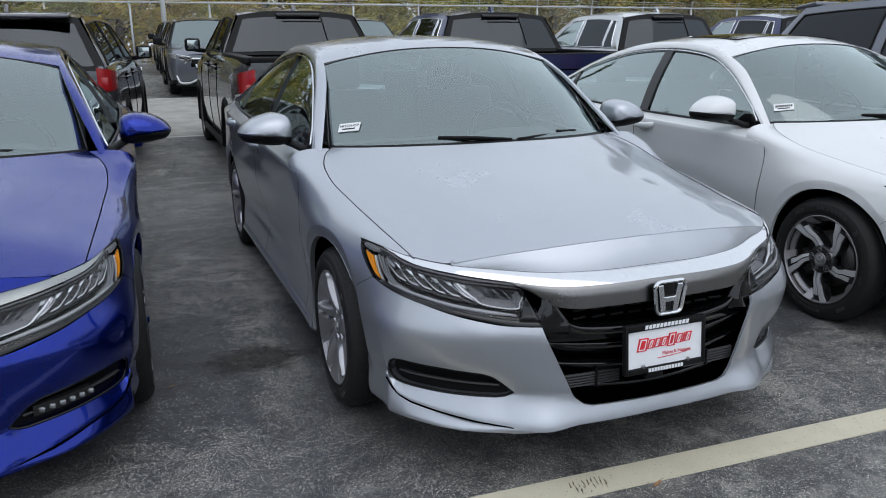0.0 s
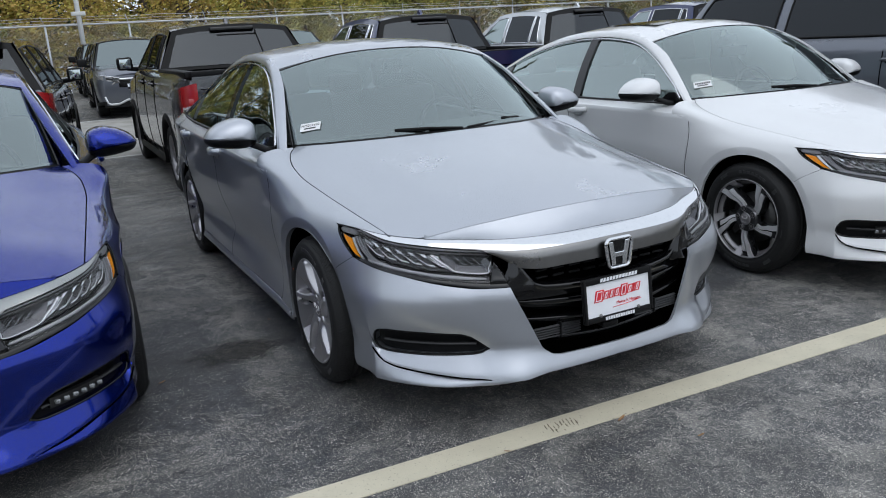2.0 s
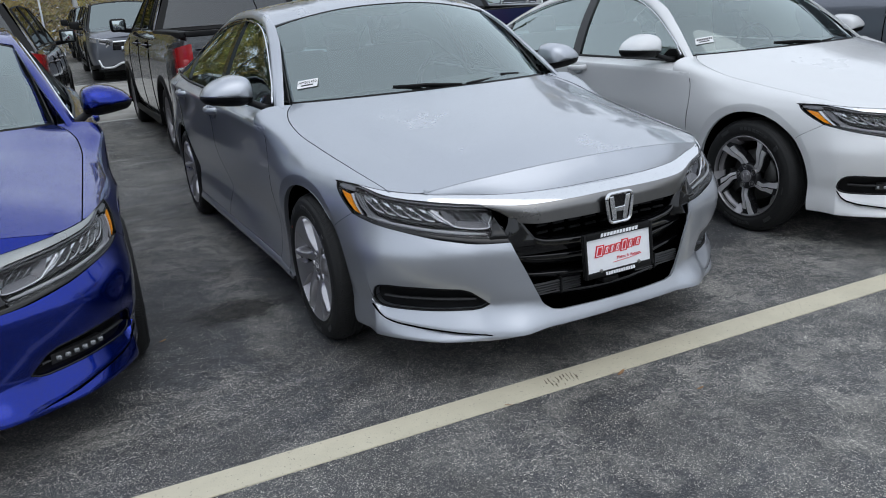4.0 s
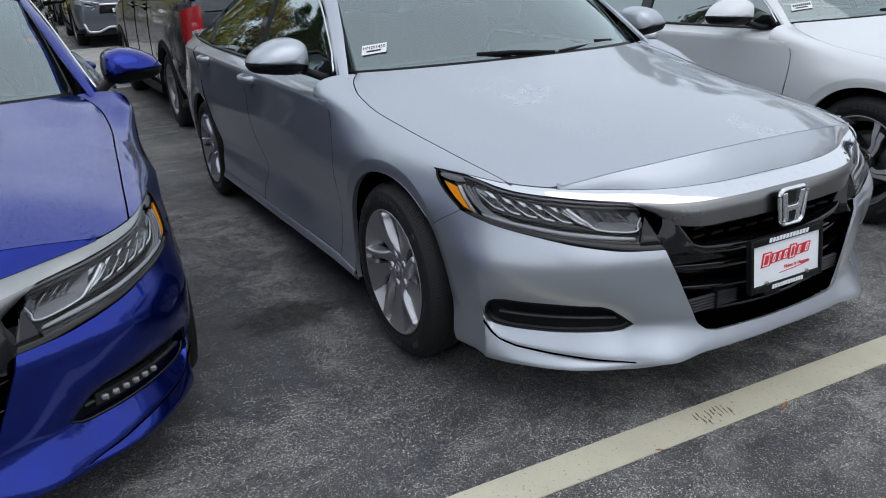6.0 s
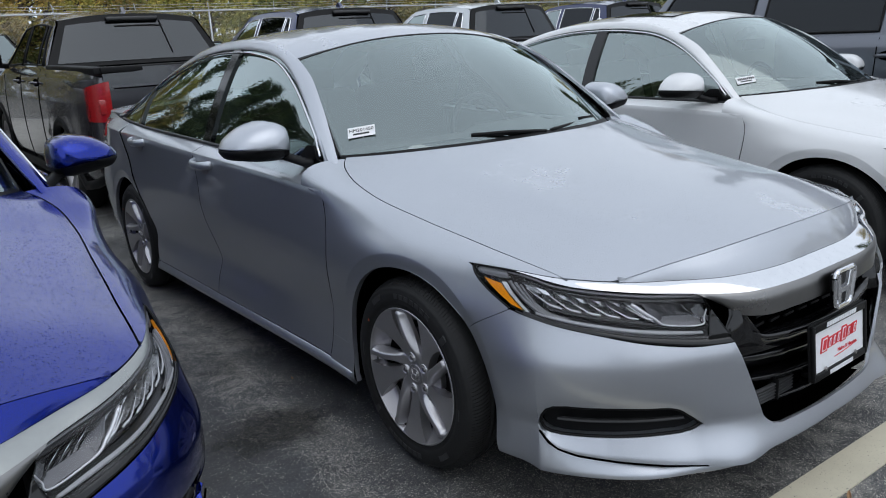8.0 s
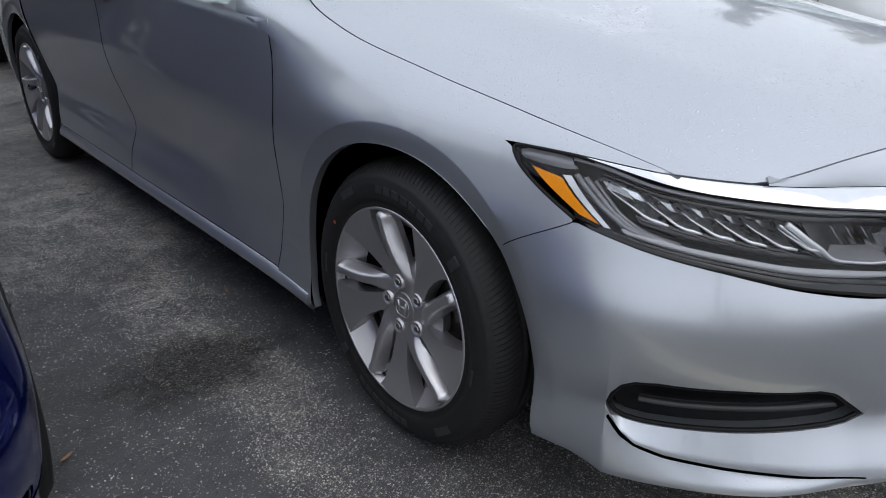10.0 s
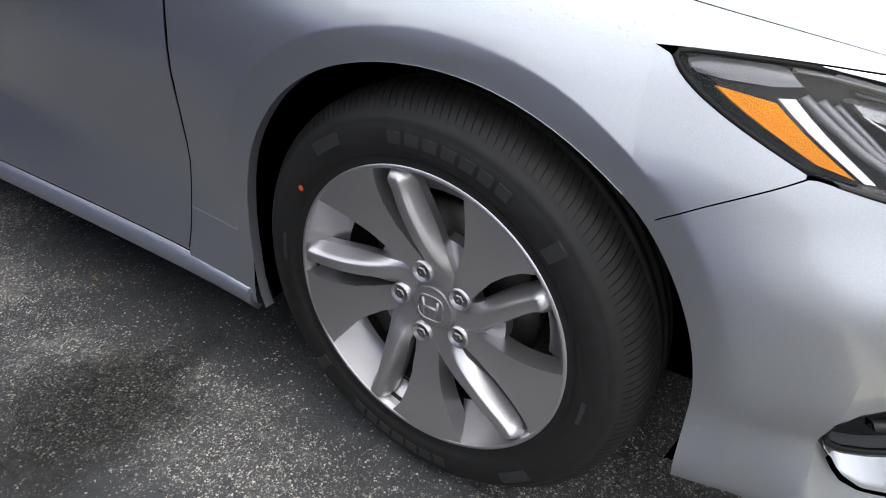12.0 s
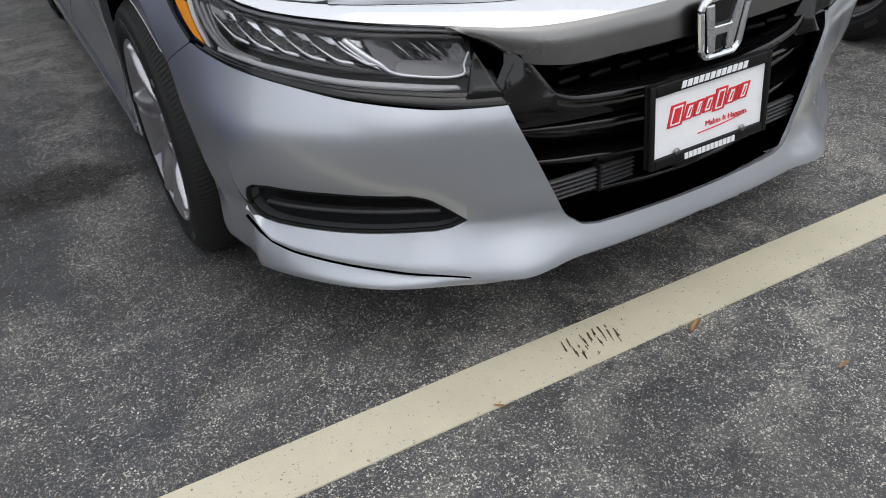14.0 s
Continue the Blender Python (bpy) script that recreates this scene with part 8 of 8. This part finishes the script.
part("top_rail", tube([(x, FY, FZ1) for x in np.linspace(x0, x1, 30)], 0.030, 8), GALVANISED, fence)
for k in range(31):
    x = -25.6 + 2.71 * k
    post = part("post", tube([(x, FY + 0.03, FZ0 - 0.05), (x, FY + 0.03, FZ1 + 0.03)], 0.034, 8), GALVANISED, fence)
    part("wire_arm", tube([(x, FY + 0.03, FZ1), (x - 0.10, FY - 0.18, FZ1 + 0.28)], 0.016, 6), GALVANISED, post)
for k in range(3):
    part("barbed_wire", tube([(x, FY - 0.06 * (k + 0.5), FZ1 + 0.09 * (k + 0.6) + 0.015 * math.sin(x * 3.0)) for x in np.linspace(x0, x1, 240)], 0.006, 4), GALVANISED, fence)

pole = thing("lamp_post", "white steel lamp post beside the fence", "lamp post")
part("shaft", tube([(-0.13, 26.9, 0.5), (-0.13, 26.9, 4.0), (-0.13, 26.9, 8.0)], (0.085, 0.08, 0.06), 14), plain("white_post_paint", (0.62, 0.63, 0.63), 0.5), pole)
part("base_plate", raw(block(-0.28, 0.02, 26.75, 27.05, 0.62, 0.70, 0.02)), GALVANISED, pole)
part("cross_bracket", raw(block(-0.36, 0.10, 26.80, 26.90, 3.22, 3.36, 0.03)), plain("bracket_paint", (0.6, 0.6, 0.58), 0.5), pole)
part("lamp_head", raw(block(-0.51, 0.24, 26.3, 26.9, 7.95, 8.1, 0.04)), plain("lamp_head_paint", (0.6, 0.6, 0.58), 0.5), pole)


# ---- trees ----
def leaf_material(name, *stops):
    m = Nodes(name)
    island = m.n("ShaderNodeNewGeometry").outputs["Random Per Island"]
    own = m.n("ShaderNodeObjectInfo").outputs["Random"]
    pick = m.math("FRACT", m.math("ADD", m.math("MULTIPLY", island, 0.45), m.math("MULTIPLY", own, 0.8)))
    m.set(Base_Color=m.ramp(pick, *stops), Roughness=0.75)
    m.set(Subsurface_Weight=0.0)
    return m.mat


LEAVES = leaf_material("autumn_leaves", (0.0, (0.128, 0.166, 0.038)), (0.3, (0.243, 0.256, 0.058)), (0.55, (0.461, 0.397, 0.077)), (0.75, (0.486, 0.320, 0.077)), (0.9, (0.256, 0.192, 0.077)), (1.0, (0.166, 0.205, 0.051)))
EVERGREEN = leaf_material("dark_green_leaves", (0.0, (0.023, 0.044, 0.015)), (0.5, (0.045, 0.077, 0.023)), (1.0, (0.090, 0.102, 0.026)))


def crown(seed, height, spread, base, count, size, cone=False):
    """Many small leaf clumps gathered on limbs, with gaps between."""
    r = np.random.RandomState(seed)
    v, f = [], []
    limbs = []
    for k in range(26):
        z = base + (height - base) * (k + r.rand()) / 26
        reach = spread * ((1 - (z - base) / (height - base)) ** 0.8 if cone else math.sin(math.pi * min(0.97, 0.12 + 0.85 * (z - base) / (height - base))) ** 0.7) * (0.6 + 0.5 * r.rand())
        a = r.rand() * 6.28
        limbs.append((np.array([0, 0, z - reach * 0.25]), np.array([reach * math.cos(a), reach * math.sin(a), z + reach * 0.12])))
    for k in range(count):
        a, b = limbs[r.randint(len(limbs))]
        p = a + (b - a) * (0.25 + 0.8 * r.rand()) + r.normal(0, spread * 0.11, 3)
        n = r.normal(0, 1, 3)
        n /= np.linalg.norm(n)
        u = np.cross(n, (0.3, 0.5, 0.8))
        u /= np.linalg.norm(u)
        w = np.cross(n, u)
        s = size * (0.5 + r.rand())
        i = len(v)
        v += [tuple(p - u * s), tuple(p - w * s * 0.5 + n * s * 0.15), tuple(p + u * s), tuple(p + w * s * 0.5 - n * s * 0.1)]
        f.append((i, i + 1, i + 2, i + 3))
    wood = []
    for a, b in limbs:
        wood.append(tube([a, a * 0.5 + b * 0.5 + np.array([0, 0, 0.1]), b], (0.05, 0.03, 0.012), 5))
    trunk = tube([(0, 0, -0.3), (0.05, 0.03, height * 0.35), (-0.04, 0.05, height * 0.7), (0, 0, height * 0.95)], (0.20, 0.15, 0.09, 0.02), 9)
    return (v, f), joined(trunk, *wood)


def tree_kind(name, label, seed, height, spread, base, count, size, material, cone=False):
    t = thing(name, label, "tree", "trees behind the fence")
    leaves, wood = crown(seed, height, spread, base, count, size, cone)
    part("crown", leaves, material, t, smooth=False)
    part("trunk", wood, BARK, t)
    return t


kinds = [tree_kind("autumn_tree", "broad autumn tree with yellow and olive leaves", 1, 9.0, 3.0, 1.0, 8500, 0.088, LEAVES),
         tree_kind("autumn_tree", "broad autumn tree with yellow and olive leaves", 2, 11.0, 2.6, 1.5, 8500, 0.088, LEAVES),
         tree_kind("shrub", "tall autumn shrub with yellow and brown leaves", 3, 4.2, 1.9, 0.1, 7500, 0.062, LEAVES),
         tree_kind("shrub", "tall autumn shrub with yellow and brown leaves", 4, 3.4, 1.7, 0.1, 7000, 0.062, LEAVES),
         tree_kind("pine_tree", "dark green pine with a tall narrow crown", 5, 13.0, 2.6, 1.2, 8000, 0.10, EVERGREEN, True)]
r = random.Random(11)
spots = []
for k in range(44):
    spots.append((2 if k % 2 else 3, -26 + k * 1.75 + r.uniform(-0.5, 0.5), 30.0 + r.uniform(-0.6, 1.4), 0.66))
for k in range(34):
    spots.append((r.choice((0, 1)), -28 + k * 2.4 + r.uniform(-0.9, 0.9), 33.0 + r.uniform(0, 2.5), 0.7))
for k in range(26):
    spots.append((4, -30 + k * 3.2 + r.uniform(-1, 1), 37 + r.uniform(0, 5), 0.75))
# trees out of view beside the lot, which show in paint and glass
for k in range(12):
    spots.append((4, -30 + r.uniform(-3, 3), 4 + k * 2.2, 0.3))
for k in range(12):
    spots.append((r.choice((0, 1, 4)), 34 + r.uniform(-3, 3), -22 + k * 4.2, 0.0 if k < 7 else 0.3))
# unseen row behind the camera, added to close the horizon
for k in range(24):
    spots.append((r.choice((2, 3)), -30 + k * 2.8, -42 + r.uniform(-3, 3), 0.0))
# towards the far corner of the lot the trees are dark pines
spots = [(4 if x < -11.5 else kind, x, y, z) for kind, x, y, z in spots]
used = set()
for kind, x, y, z in spots:
    s = r.uniform(0.85, 1.2) * (1.6 if x < -25 and y < 29 else 1.3 if y > 36.5 else 1.0)
    m = pose(x, y, z, 0, 0, r.uniform(0, 360)) @ Matrix.Diagonal((s, s, s * r.uniform(0.9, 1.1), 1))
    if kind in used:
        copy_thing(kinds[kind], m)
    else:
        kinds[kind].matrix_world = m
        used.add(kind)
